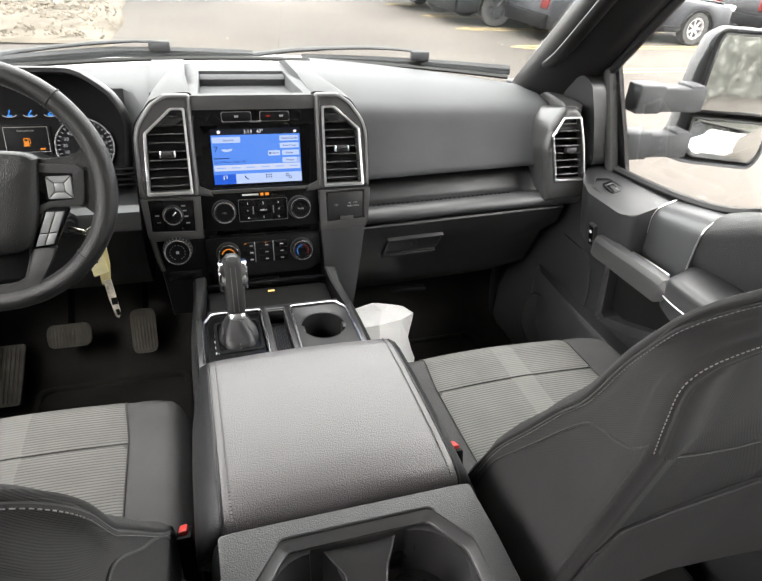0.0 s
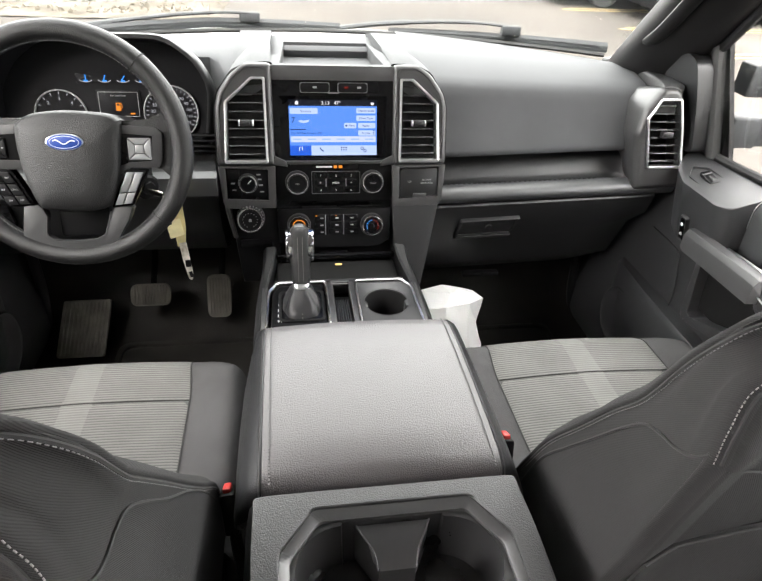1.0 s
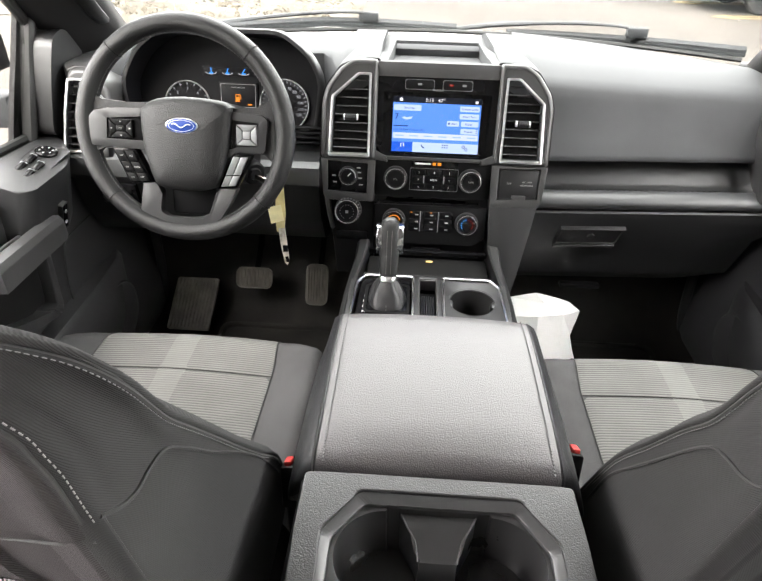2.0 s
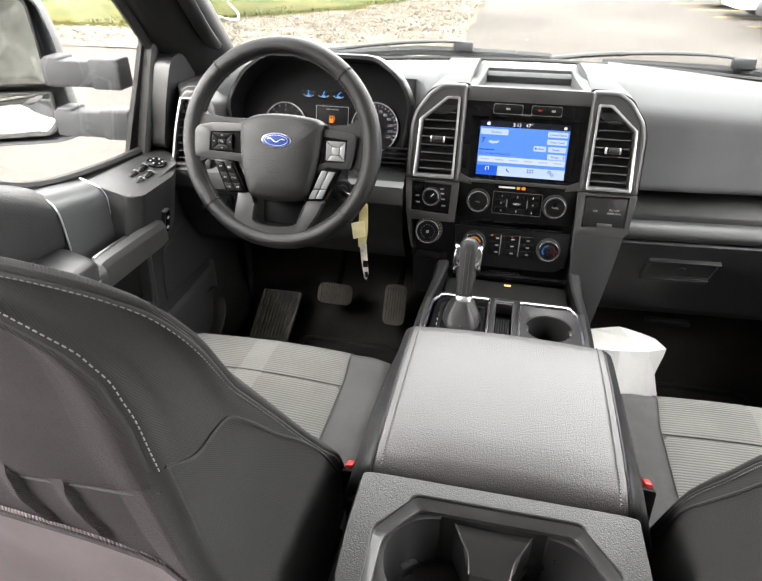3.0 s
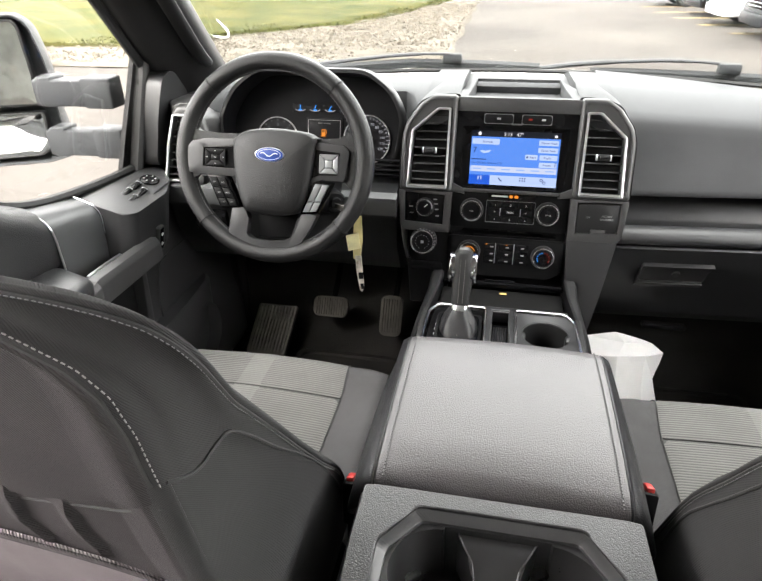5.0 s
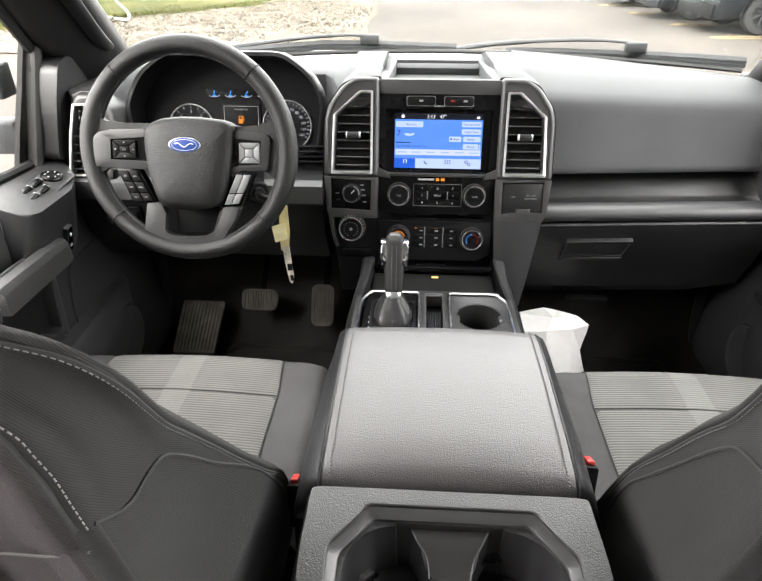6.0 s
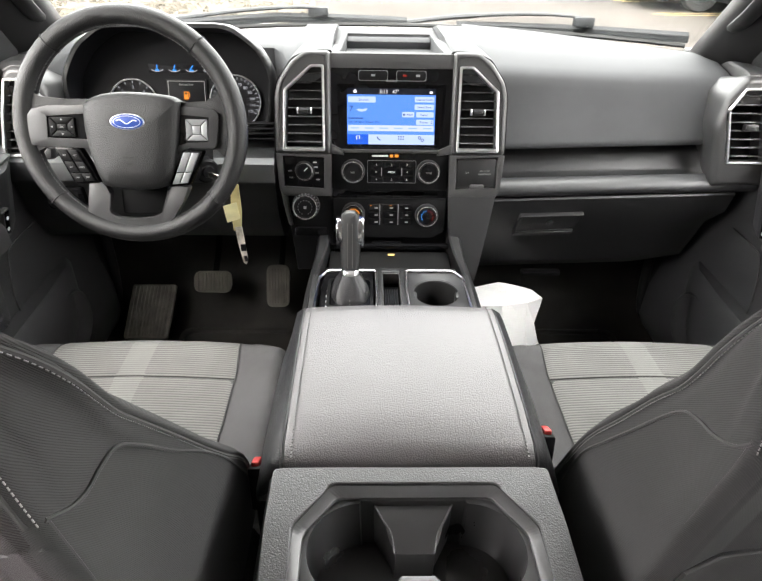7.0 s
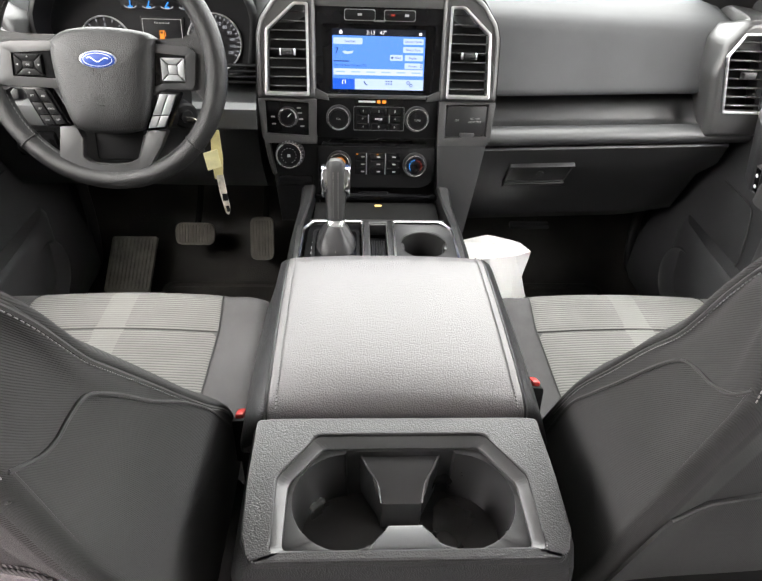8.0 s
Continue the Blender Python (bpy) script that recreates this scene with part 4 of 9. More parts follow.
# driver side: four-wheel-drive knob, lamp knob, pocket
bm = B()
prism(bm, [(-0.2275, -0.0155), (-0.1385, -0.0185), (-0.1395, -0.0850), (-0.2260, -0.0805)][::-1], -0.03, -0.008, ST, 0.002)
p4 = part("drive_panel", bm, M_BLACK, dash, "black drive selector panel")
kd = knob(p4, -0.182, -0.048, 0.0185, 0.020, "round drive selector knob")
bm = B()
rbox(bm, (0.010, 0.0018, 0.001), st(-0.178, -0.043, 0.0082) @ pose(0, 0, 0, 0, 0, 45), 0.0004, 1)
part("mark", bm, M_MARK, kd)
for u, v in ((-0.213, -0.048), (-0.211, -0.062), (-0.158, -0.040), (-0.156, -0.052), (-0.154, -0.066), (-0.160, -0.030)):
    bm = B()
    rbox(bm, (0.008, 0.0028, 0.0008), st(u, v, -0.0077), 0.0003, 1)
    part("mark", bm, M_MARKDIM, p4)
bm = B()
prism(bm, [(-0.226, -0.100), (-0.124, -0.100), (-0.121, -0.27), (-0.205, -0.27)][::-1], -0.09, -0.020, ST, 0.004)
lowl = part("lower_fascia", bm, M_MATBLACK, dash, "black lower fascia with a pocket")
km = knob(lowl, -0.181, -0.122, 0.0265, 0.030, "black round mode knob with a bright ring", True, M_MATBLACK)
for k in range(24):
    q = 2 * math.pi * k / 24
    bm = B()
    rbox(bm, (0.004, 0.0028, 0.018), st(-0.181 + 0.0262 * math.cos(q), -0.122 + 0.0262 * math.sin(q), 0.004) @ pose(0, 0, 0, 0, 0, math.degrees(q)), 0.001, 1)
    part("knob_rib", bm, M_TRIM, km)
for k in range(14):
    q = math.pi * (0.15 + 1.7 * k / 13) - math.pi / 2
    bm = B()
    rbox(bm, (0.0024, 0.0012, 0.0008), st(-0.181 + 0.0150 * math.cos(q), -0.122 + 0.0150 * math.sin(q), 0.0172) @ pose(0, 0, 0, 0, 0, math.degrees(q) + 90), 0.0003, 1)
    part("mark", bm, M_MARKDIM, km)
bm = B()
rbox(bm, (0.006, 0.006, 0.0008), st(-0.181, -0.122, 0.0172), 0.0003, 1)
part("mark", bm, M_MARKDIM, km)
bm = B()
rbox(bm, (0.072, 0.022, 0.01), st(-0.172, -0.180, -0.020), 0.004)
part("pocket_lip", bm, M_BLACK, lowl)
# passenger side: power outlet cover and tall trim
bm = B()
prism(bm, rounded([(0.1415, -0.021), (0.2255, -0.0185), (0.2240, -0.0785), (0.1425, -0.082)][::-1], 0.004), -0.03, -0.0035, ST, 0.003)
cov = part("outlet_cover", bm, M_COVER, dash, "dark grey hinged power outlet cover")
bm = B()
rbox(bm, (0.030, 0.010, 0.004), st(0.186, -0.078, -0.003), 0.0015)
part("finger_grip", bm, M_SATIN, cov)
write("12V", 0.006, st(0.163, -0.050, -0.0032), M_MARKDIM, cov)
write("AC 110V", 0.0055, st(0.201, -0.046, -0.0032), M_MARKDIM, cov)
write("400W MAX", 0.0055, st(0.201, -0.053, -0.0032), M_MARKDIM, cov)
bm = B()
rings = []
for k in range(13):
    t = k / 12
    v = -0.095 - 0.21 * t
    xo = 0.234 - 0.032 * t - 0.006 * t * t
    xi = 0.126 + 0.012 * t
    rings.append([(ST @ Vector(q)) for q in ((xi, v, -0.06), (xi, v, -0.006), (xi + 0.006, v, -0.002), (xo - 0.016, v, -0.002 - 0.004 * t), (xo - 0.004, v, -0.010), (xo, v, -0.028), (xo - 0.004, v, -0.10))])
loft(bm, rings)
part("side_trim", bm, M_TRIM, dash, "satin dark trim beside the footwell")
bm = B()
rings = []
for k in range(9):
    t = k / 8
    v = -0.185 - 0.10 * t
    rings.append([(ST @ Vector(q)) for q in ((-0.125, v, -0.09), (-0.125, v, -0.035 - 0.02 * t), (0.128, v, -0.035 - 0.02 * t), (0.128, v, -0.09))])
loft(bm, rings)
part("stack_foot", bm, M_MATBLACK, dash)
bm = B()
rbox(bm, (0.075, 0.008, 0.022), st(-0.005, -0.205, -0.022), 0.003, taper=0.85)
part("charge_lid", bm, M_BLACK, dash, "small black port lid under the climate panel")
# core that closes the stack from behind
bm = B()
rbox(bm, (0.40, 0.16, 0.40), pose(0, 0.16, 0.66), 0.01)
part("core", bm, M_VOID, dash)

# passenger shelf, lip and glovebox
bm = B()
rows = []
for i in range(15):
    x = 0.205 + 0.60 * i / 14
    k = i / 14
    rows.append([Vector((x, y, z + 0.020 * k)) for y, z in ((0.14, 0.622), (0.045, 0.624), (0.004, 0.626), (0.002, 0.642), (-0.001, 0.6445), (-0.006, 0.6445), (-0.018, 0.642), (-0.029, 0.636), (-0.035, 0.627), (-0.035, 0.620), (-0.028, 0.611), (-0.012, 0.606), (0.14, 0.604))])
loft(bm, rows)
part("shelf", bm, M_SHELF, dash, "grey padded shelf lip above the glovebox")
bm = B()
rows = []
for i in range(25):
    k = i / 24
    x = 0.215 + 0.50 * k
    turn_in = 0.03 * max(0.0, (k - 0.92) / 0.08) ** 2
    rows.append([Vector((x, y - turn_in, z + 0.016 * k)) for y, z in ((0.047, 0.615), (0.048, 0.634), (0.052, 0.641), (0.072, 0.664), (0.082, 0.672), (0.13, 0.682), (0.13, 0.615))])
loft(bm, rows)
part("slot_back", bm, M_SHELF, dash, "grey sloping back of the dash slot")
for i in range(34):
    bm = B()
    rbox(bm, (0.0045, 0.030, 0.006), pose(0.228 + 0.0125 * i, 0.026, 0.6262 + 0.00042 * i, 0, 0, 14), 0.001, 1)
    part("grip_rib", bm, M_MATBLACK, dash)
bm = B()
rows = []
for i in range(15):
    k = i / 14
    x = 0.215 + 0.555 * k
    rise = 0.022 * k
    pull = 0.03 * max(0, k - 0.75) * 4
    rows.append([Vector((x, y + (pull if z < 0.5 else 0), z + rise)) for y, z in ((0.14, 0.602), (-0.022, 0.603), (-0.025, 0.599), (-0.010, 0.550), (0.020, 0.494), (0.043, 0.440), (0.064, 0.395), (0.074, 0.372), (0.095, 0.360), (0.20, 0.352), (0.20, 0.58))])
loft(bm, rows)
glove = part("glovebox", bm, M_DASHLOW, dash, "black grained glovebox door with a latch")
GL = basis((0.372, -0.0045, 0.5385), (1, 0, 0.04), Vector((0, -0.43, 0.90)).normalized(), Vector((0, -0.90, -0.43)).normalized())
bm = B()
ring_prism(bm, rounded([(-0.074, 0.031), (0.072, 0.031), (0.066, -0.034), (-0.078, -0.034)][::-1], 0.004), rounded([(-0.068, 0.026), (0.066, 0.026), (0.060, -0.022), (-0.072, -0.022)][::-1], 0.004), -0.01, 0.006, GL, (0, 0), 0.0015)
latch = part("latch", bm, M_DASHLOW, glove, "black glovebox latch plate")
bm = B()
prism(bm, [(-0.069, 0.027), (0.067, 0.027), (0.061, -0.023), (-0.073, -0.023)][::-1], -0.01, 0.0025, GL, 0.002)
part("latch_paddle", bm, M_DASHLOW, latch)
bm = B()
lathe(bm, [(0.008, 0), (0.008, 0.004), (0.005, 0.0045), (0.0005, 0.0045)], GL @ Matrix.Translation((0.0, 0.004, 0.002)), 18)
part("lock", bm, M_TRIM, latch)
bm = B()
prism(bm, rounded([(-0.076, -0.026), (0.063, -0.026), (0.060, -0.036), (-0.079, -0.036)][::-1], 0.003), 0.0, 0.009, GL, 0.003)
part("latch_lip", bm, M_TRIM, latch)
bm = B()
rbox(bm, (0.10, 0.02, 0.012), pose(0.40, 0.070, 0.357), 0.003)
part("hinge_cover", bm, M_MATBLACK, dash)

# outer vents, both ends
PODBACK = [(0.722, 0.650), (0.815, 0.650), (0.796, 0.775), (0.772, 0.850), (0.760, 0.862), (0.730, 0.862), (0.700, 0.836), (0.698, 0.775)]
PODR = [(0.697, 0.645), (0.815, 0.648), (0.796, 0.775), (0.772, 0.858), (0.757, 0.872), (0.722, 0.872), (0.688, 0.828), (0.677, 0.775)]
VO = rounded([(0.714, 0.698), (0.802, 0.697), (0.784, 0.785), (0.766, 0.849), (0.718, 0.849), (0.692, 0.807)], 0.004)
VI = rounded([(0.7185, 0.7025), (0.7965, 0.7015), (0.779, 0.784), (0.762, 0.8445), (0.7195, 0.8445), (0.6965, 0.806)], 0.003)
for s in (-1, 1):
    # end cap running back over the dash top to the pillar
    bm = B()
    rows = []
    for y, z, xl, xr in ((0.001, 0.862, 0.724, 0.768), (0.004, 0.870, 0.724, 0.772), (0.015, 0.873, 0.727, 0.782), (0.04, 0.872, 0.737, 0.80), (0.075, 0.868, 0.752, 0.81), (0.11, 0.866, 0.762, 0.82), (0.16, 0.867, 0.765, 0.825), (0.22, 0.868, 0.762, 0.825), (0.29, 0.864, 0.755, 0.81), (0.34, 0.856, 0.745, 0.79)):
        rows.append([Vector((x * s, y, z + h)) for x, h in ((xl, -0.05), (xl, -0.007), (xl + 0.003, -0.002), (xl + 0.009, 0.0), (xr - 0.02, 0.0), (xr, -0.008), (xr, -0.05))])
    loft(bm, rows)
    part("end_cap", bm, M_SATIN, dash, "satin grey cap at the end of the dash", sharp=30)
    LM = basis((0, -0.148, 0), (s, 0, 0), (0, 0.16, 1), (0, -1, 0.16))
    bm = B()
    stack_rings(bm, [(rounded(PODBACK, 0.010), -0.12)] + [(rounded(inset(PODR, d), 0.010), w) for d, w in ((0.0, -0.018), (0.002, -0.011), (0.006, -0.004), (0.011, -0.0005), (0.014, 0.0))] + [(VO, 0.0), (VO, -0.02)], LM, (0.742, 0.77))
    pod = part("vent_pod", bm, M_SATIN, dash, "satin dark silver pod round the outer air vent")
    bm = B()
    ring_prism(bm, VO, VI, -0.02, 0.004, LM, (0.742, 0.77), 0.0012)
    part("vent_ring", bm, M_CHROME, pod, "bright chrome vent surround")
    bm = B()
    prism(bm, VO, -0.07, -0.06, LM)
    part("vent_duct", bm, M_VOID, pod)
    slats(pod, LM, lambda v: 0.7185 - 0.022 * (v - 0.7025) / 0.1035 if v < 0.806 else 0.6965 + (v - 0.806) * 0.60, lambda v: 0.7965 - 0.0345 * (v - 0.7015) / 0.143, 0.704, 0.842, 8, 6)
    bm = B()
    rbox(bm, (0.026, 0.014, 0.016), LM @ Matrix.Translation((0.748, 0.772, 0.0)), 0.003)
    part("vent_tab", bm, M_SPOKE, pod, "grey vent thumb tab")

# ---- driver's side: cluster, wheel, pedals ----
cluster = thing("instrument_cluster", (-0.46, 0.1, 0.8), "black hooded instrument cluster with lit gauges", "instrument cluster")
CL = basis((-0.465, 0.105, 0.80), (1, 0, 0), (0, 0.26, 0.9656), (0, -0.9656, 0.26))
HOODC = [(-0.215, -0.09), (0.205, -0.09), (0.222, 0.03), (0.195, 0.085), (0.135, 0.128), (-0.125, 0.128), (-0.185, 0.085), (-0.225, 0.02)]
HOOD = rounded(HOODC, 0.025, 5)
HOODIN = rounded(inset(HOODC, 0.009), 0.022, 5)
bm = B()
c0 = Vector((0, 0.02))
angs = [2 * math.pi * k / 64 for k in range(64)]


def hood_ring(scale, w, lift=0.0, poly=HOOD):
    out = []
    for a in angs:
        p = ray_poly(c0, a, poly)
        p = c0 + (p - c0) * scale
        out.append(CL @ Vector((p.x, p.y + lift, w + 0.020 * max(0.0, min(1.0, 0.5 + 1.3 * math.sin(a))))))
    return out


loft(bm, [hood_ring(1.0, -0.02, -0.01), hood_ring(1.02, 0.02), hood_ring(1.01, 0.040), hood_ring(0.985, 0.047), hood_ring(0.995, 0.0465, 0, HOODIN)], True, (False, False))
part("hood", bm, M_DASHLOW, cluster, "dark grey cowl over the gauges", sharp=60)
bm = B()
loft(bm, [hood_ring(0.995, 0.0465, 0, HOODIN), hood_ring(0.992, 0.040, 0, HOODIN), hood_ring(0.985, 0.0, 0, HOODIN), hood_ring(0.975, -0.034, 0, HOODIN)], True, (False, False))
part("hood_lining", bm, M_FACE, cluster, "black inside of the cowl", sharp=60)
bm = B()
prism(bm, [(p[0] * 0.985, p[1] * 0.985) for p in HOODIN], -0.03, -0.010, CL)
part("face", bm, M_FACE, cluster)


def gauge(cu, cv, r, numbers, a0, a1, ticks, needle):
    bm = B()
    ring_prism(bm, circle(cu, cv, r, 40), circle(cu, cv, r * 0.955, 40), -0.012, -0.004, CL, (cu, cv), 0.0008)
    g = part("gauge", bm, M_MARKDIM, cluster, "round dial with pale numerals")
    bm = B()
    lathe(bm, [(r * 0.955, 0), (r * 0.95, 0.001), (0.0005, 0.001)], CL @ Matrix.Translation((cu, cv, -0.0105)), 40)
    part("dial", bm, M_FACE, g)
    for k in range(ticks):
        a = radians(a0 + (a1 - a0) * k / (ticks - 1))
        bm = B()
        rbox(bm, (0.006, 0.0016, 0.0008), CL @ Matrix.Translation((cu + r * 0.87 * math.cos(a), cv + r * 0.87 * math.sin(a), -0.0088)) @ pose(0, 0, 0, 0, 0, math.degrees(a)), 0.0002, 1)
        part("tick", bm, M_GAUGE, g)
    for k, w in enumerate(numbers):
        a = radians(a0 + (a1 - a0) * k / (len(numbers) - 1))
        write(w, 0.0098 if len(w) < 3 else 0.0082, CL @ Matrix.Translation((cu + r * 0.66 * math.cos(a), cv + r * 0.66 * math.sin(a) - 0.0035, -0.0088)), M_GAUGE, g, "numeral")
    a = radians(needle)
    bm = B()
    rbox(bm, (r * 0.7, 0.0024, 0.002), CL @ Matrix.Translation((cu + r * 0.35 * math.cos(a), cv + r * 0.35 * math.sin(a), -0.004)) @ pose(0, 0, 0, 0, 0, needle), 0.0006, 1)
    part("needle", bm, M_BLUELED, g)
    bm = B()
    lathe(bm, [(0.011, 0), (0.011, 0.005), (0.009, 0.006), (0.0005, 0.006)], CL @ Matrix.Translation((cu, cv, -0.006)), 16)
    part("needle_hub", bm, M_FACE, g)


gauge(-0.100, -0.031, 0.053, ["0", "1", "2", "3", "4", "5", "6"], 215, -35, 13, 215)
gauge(0.123, -0.024, 0.057, [str(10 * k) for k in range(13)], 216, -30, 25, 216)
bm = B()
prism(bm, rounded([(-0.026, -0.036), (0.062, -0.036), (0.062, 0.022), (-0.026, 0.022)], 0.003), -0.012, -0.006, CL, 0.001)
info = part("info_display", bm, M_FACE, cluster, "small driver information display")
bm = B()
ring_prism(bm, [(-0.022, -0.032), (0.058, -0.032), (0.058, 0.018), (-0.022, 0.018)], [(-0.021, -0.031), (0.057, -0.031), (0.057, 0.017), (-0.021, 0.017)], -0.006, -0.0054, CL)
part("frame_line", bm, M_MARKDIM, info)
bm = B()
ring_prism(bm, [(0.0115, -0.019), (0.0205, -0.019), (0.0205, -0.004), (0.0115, -0.004)], [(0.0132, -0.0100), (0.0188, -0.0100), (0.0188, -0.0058), (0.0132, -0.0058)], -0.0058, -0.0052, CL, (0.016, -0.0078))
rbox(bm, (0.0118, 0.0014, 0.0008), CL @ Matrix.Translation((0.016, -0.0195, -0.0054)), 0.0002, 1)
tube(bm, [CL @ Vector(p) for p in ((0.0210, -0.0150, -0.0052), (0.0235, -0.0150, -0.0052), (0.0235, -0.0075, -0.0052), (0.0215, -0.0040, -0.0052))], 0.0007, 6)
part("fuel_symbol", bm, M_AMBER, info)
write("Fuel Level Low", 0.0050, CL @ Matrix.Translation((0.018, 0.009, -0.0053)), M_MARKDIM, info)
for u, v, w in ((0.044, -0.026, 0.010),):
    bm = B()
    rbox(bm, (w, 0.003, 0.0008), CL @ Matrix.Translation((u, v, -0.0055)), 0.0003, 1)
    part("mark", bm, M_MARKDIM if w > 0.02 else M_AMBER, info)
bm = B()
prism(bm, rounded([(-0.062, 0.034), (0.090, 0.034), (0.090, 0.054), (-0.062, 0.054)], 0.004), -0.012, -0.007, CL, 0.001)
strip = part("gauge_strip", bm, M_FACE, cluster, "strip of four small blue lit gauges")
for k in range(4):
    cu = -0.042 + 0.037 * k
    bm = B()
    tube(bm, [CL @ Vector((cu + 0.013 * math.cos(a), 0.043 + 0.006 * math.sin(a), -0.0062)) for a in [math.pi * (1.1 + 0.8 * j / 8) for j in range(9)]], 0.0009, 5)
    part("arc", bm, M_GAUGE, strip)
    bm = B()
    rbox(bm, (0.0022, 0.013, 0.001), CL @ Matrix.Translation((cu, 0.045, -0.006)) @ pose(0, 0, 0, 0, 0, -18 * k), 0.0004, 1)
    rbox(bm, (0.009, 0.0035, 0.001), CL @ Matrix.Translation((cu, 0.0395, -0.006)), 0.0004, 1)
    part("pointer", bm, M_BLUELED, strip)

# knee panel and column shroud
knee = thing("knee_panel", (-0.48, -0.02, 0.6), "black lower dash panel under the steering column", "dash panel")
bm = B()
rows = []
for i in range(13):
    x = -0.80 + 0.553 * i / 12
    rows.append([Vector((x, y, z)) for y, z in ((0.16, 0.70), (0.02, 0.705), (-0.035, 0.695), (-0.045, 0.68), (-0.045, 0.648), (-0.035, 0.636), (-0.02, 0.56), (0.03, 0.48), (0.09, 0.45), (0.2, 0.44), (0.2, 0.70))])
loft(bm, rows)
part("panel", bm, M_DASHLOW, knee)
bm = B()
rows = []
for i in range(13):
    x = -0.80 + 0.556 * i / 12
    rows.append([Vector((x, y, z)) for y, z in ((-0.03, 0.697), (-0.049, 0.690), (-0.053, 0.672), (-0.049, 0.650), (-0.03, 0.645))])
loft(bm, rows)
part("trim_band", bm, M_SADDLE, knee, "satin grey band across the knee panel")
for k in range(4):
    bm = B()
    rbox(bm, (0.075, 0.012, 0.004), pose(-0.268, 0.02 + 0.003 * k, 0.722 + 0.010 * k), 0.001, 1)
    part("grille_bar", bm, M_MATBLACK, knee)
bm = B()
rbox(bm, (0.085, 0.02, 0.055), pose(-0.700, -0.032, 0.605, 10), 0.006)
part("lamp_switch", bm, M_BLACK, knee, "black headlamp switch panel")
bm = B()
lathe(bm, [(0.02, 0), (0.019, 0.012), (0.016, 0.014), (0.0005, 0.014)], basis((-0.713, -0.042, 0.606), (1, 0, 0), (0, 0, 1), (0, -1, 0)), 24)
lk = part("lamp_knob", bm, M_MATBLACK, knee)
bm = B()
tube(bm, [(-0.713 + 0.0205 * math.cos(2 * math.pi * k / 24), -0.0445, 0.606 + 0.0205 * math.sin(2 * math.pi * k / 24)) for k in range(24)], 0.0018, 6, True)
part("knob_ring", bm, M_KNOBRING, lk)
for dz in (0.012, -0.008):
    bm = B()
    rbox(bm, (0.016, 0.006, 0.014), pose(-0.676, -0.043, 0.604 + dz), 0.002)
    part("dimmer_button", bm, M_MATBLACK, knee)

WC = Vector((-0.445, -0.235, 0.826))
ta = radians(18)
WH = basis(WC, (1, 0, 0), (0, math.sin(ta), math.cos(ta)), (0, -math.cos(ta), math.sin(ta)))
column = thing("steering_column", (-0.445, -0.10, 0.74), "black steering column shroud with stalks and ignition", "steering column")
bm = B()
rings = []
for w, hx, top, bot in ((-0.02, 0.05, 0.045, -0.07), (-0.04, 0.062, 0.055, -0.085), (-0.10, 0.068, 0.055, -0.095), (-0.22, 0.075, 0.05, -0.11)):
    q = rounded([(-hx, bot), (hx, bot), (hx * 1.05, top - 0.02), (hx * 0.6, top), (-hx * 0.6, top), (-hx * 1.05, top - 0.02)], 0.02, 4)
    rings.append([WH @ Vector((u, v, w)) for u, v in q])
loft(bm, rings)
part("shroud", bm, M_MATBLACK, column)
bm = B()
tube(bm, [WH @ Vector(p) for p in ((-0.06, -0.02, -0.06), (-0.12, -0.015, -0.065), (-0.175, -0.012, -0.06), (-0.195, -0.012, -0.058))], [0.008, 0.008, 0.012, 0.012], 10)
part("signal_stalk", bm, M_MATBLACK, column)
bm = B()
rbox(bm, (0.045, 0.02, 0.022), WH @ Matrix.Translation((-0.185, -0.045, -0.055)), 0.006)
part("stalk_end", bm, M_SATIN, column, "silver end of the stalk")
IG = basis((-0.365, -0.115, 0.702), (0.80, 0.60, 0), (0, 0, 1), (0.60, -0.80, 0))
bm = B()
lathe(bm, [(0.024, -0.03), (0.024, 0.0), (0.020, 0.004), (0.013, 0.004), (0.011, 0.009), (0.0005, 0.009)], IG, 24)
part("ignition", bm, M_MATBLACK, column, "round ignition lock")

wheel = thing("steering_wheel", WC, "black leather four-spoke steering wheel with grey trim", "steering wheel")
R0, RT = 0.1765, 0.0165
bm = B()
n = 16
rows = []
for k in range(96):
    a = 2 * math.pi * k / 96
    fat = 1.0 + 0.10 * (math.cos(2 * a) > 0.35) * (math.cos(2 * a) - 0.35)
    ring = []
    for j in range(n):
        b = 2 * math.pi * j / n
        rr = R0 + RT * fat * math.cos(b)
        ring.append(bm.verts.new(WH @ Vector((rr * math.cos(a), rr * math.sin(a), RT * 1.12 * math.sin(b)))))
    rows.append(ring)
for k in range(96):
    for j in range(n):
        bm.faces.new((rows[k][j], rows[k][(j + 1) % n], rows[(k + 1) % 96][(j + 1) % n], rows[(k + 1) % 96][j]))
rim = part("rim", bm, M_WHEEL, wheel, "worn black leather rim")
for a in (48, 132, 221, 319):
    q = radians(a)
    bm = B()
    rows = []
    for j in range(16):
        b = 2 * math.pi * j / 16
        rr = R0 + (RT + 0.0009) * math.cos(b)
        rows.append(WH @ Vector((rr * math.cos(q), rr * math.sin(q), (RT * 1.12 + 0.0009) * math.sin(b))))
    tube(bm, rows, 0.0011, 5, True)
    part("rim_seam", bm, M_SEAM, rim)
bm = B()
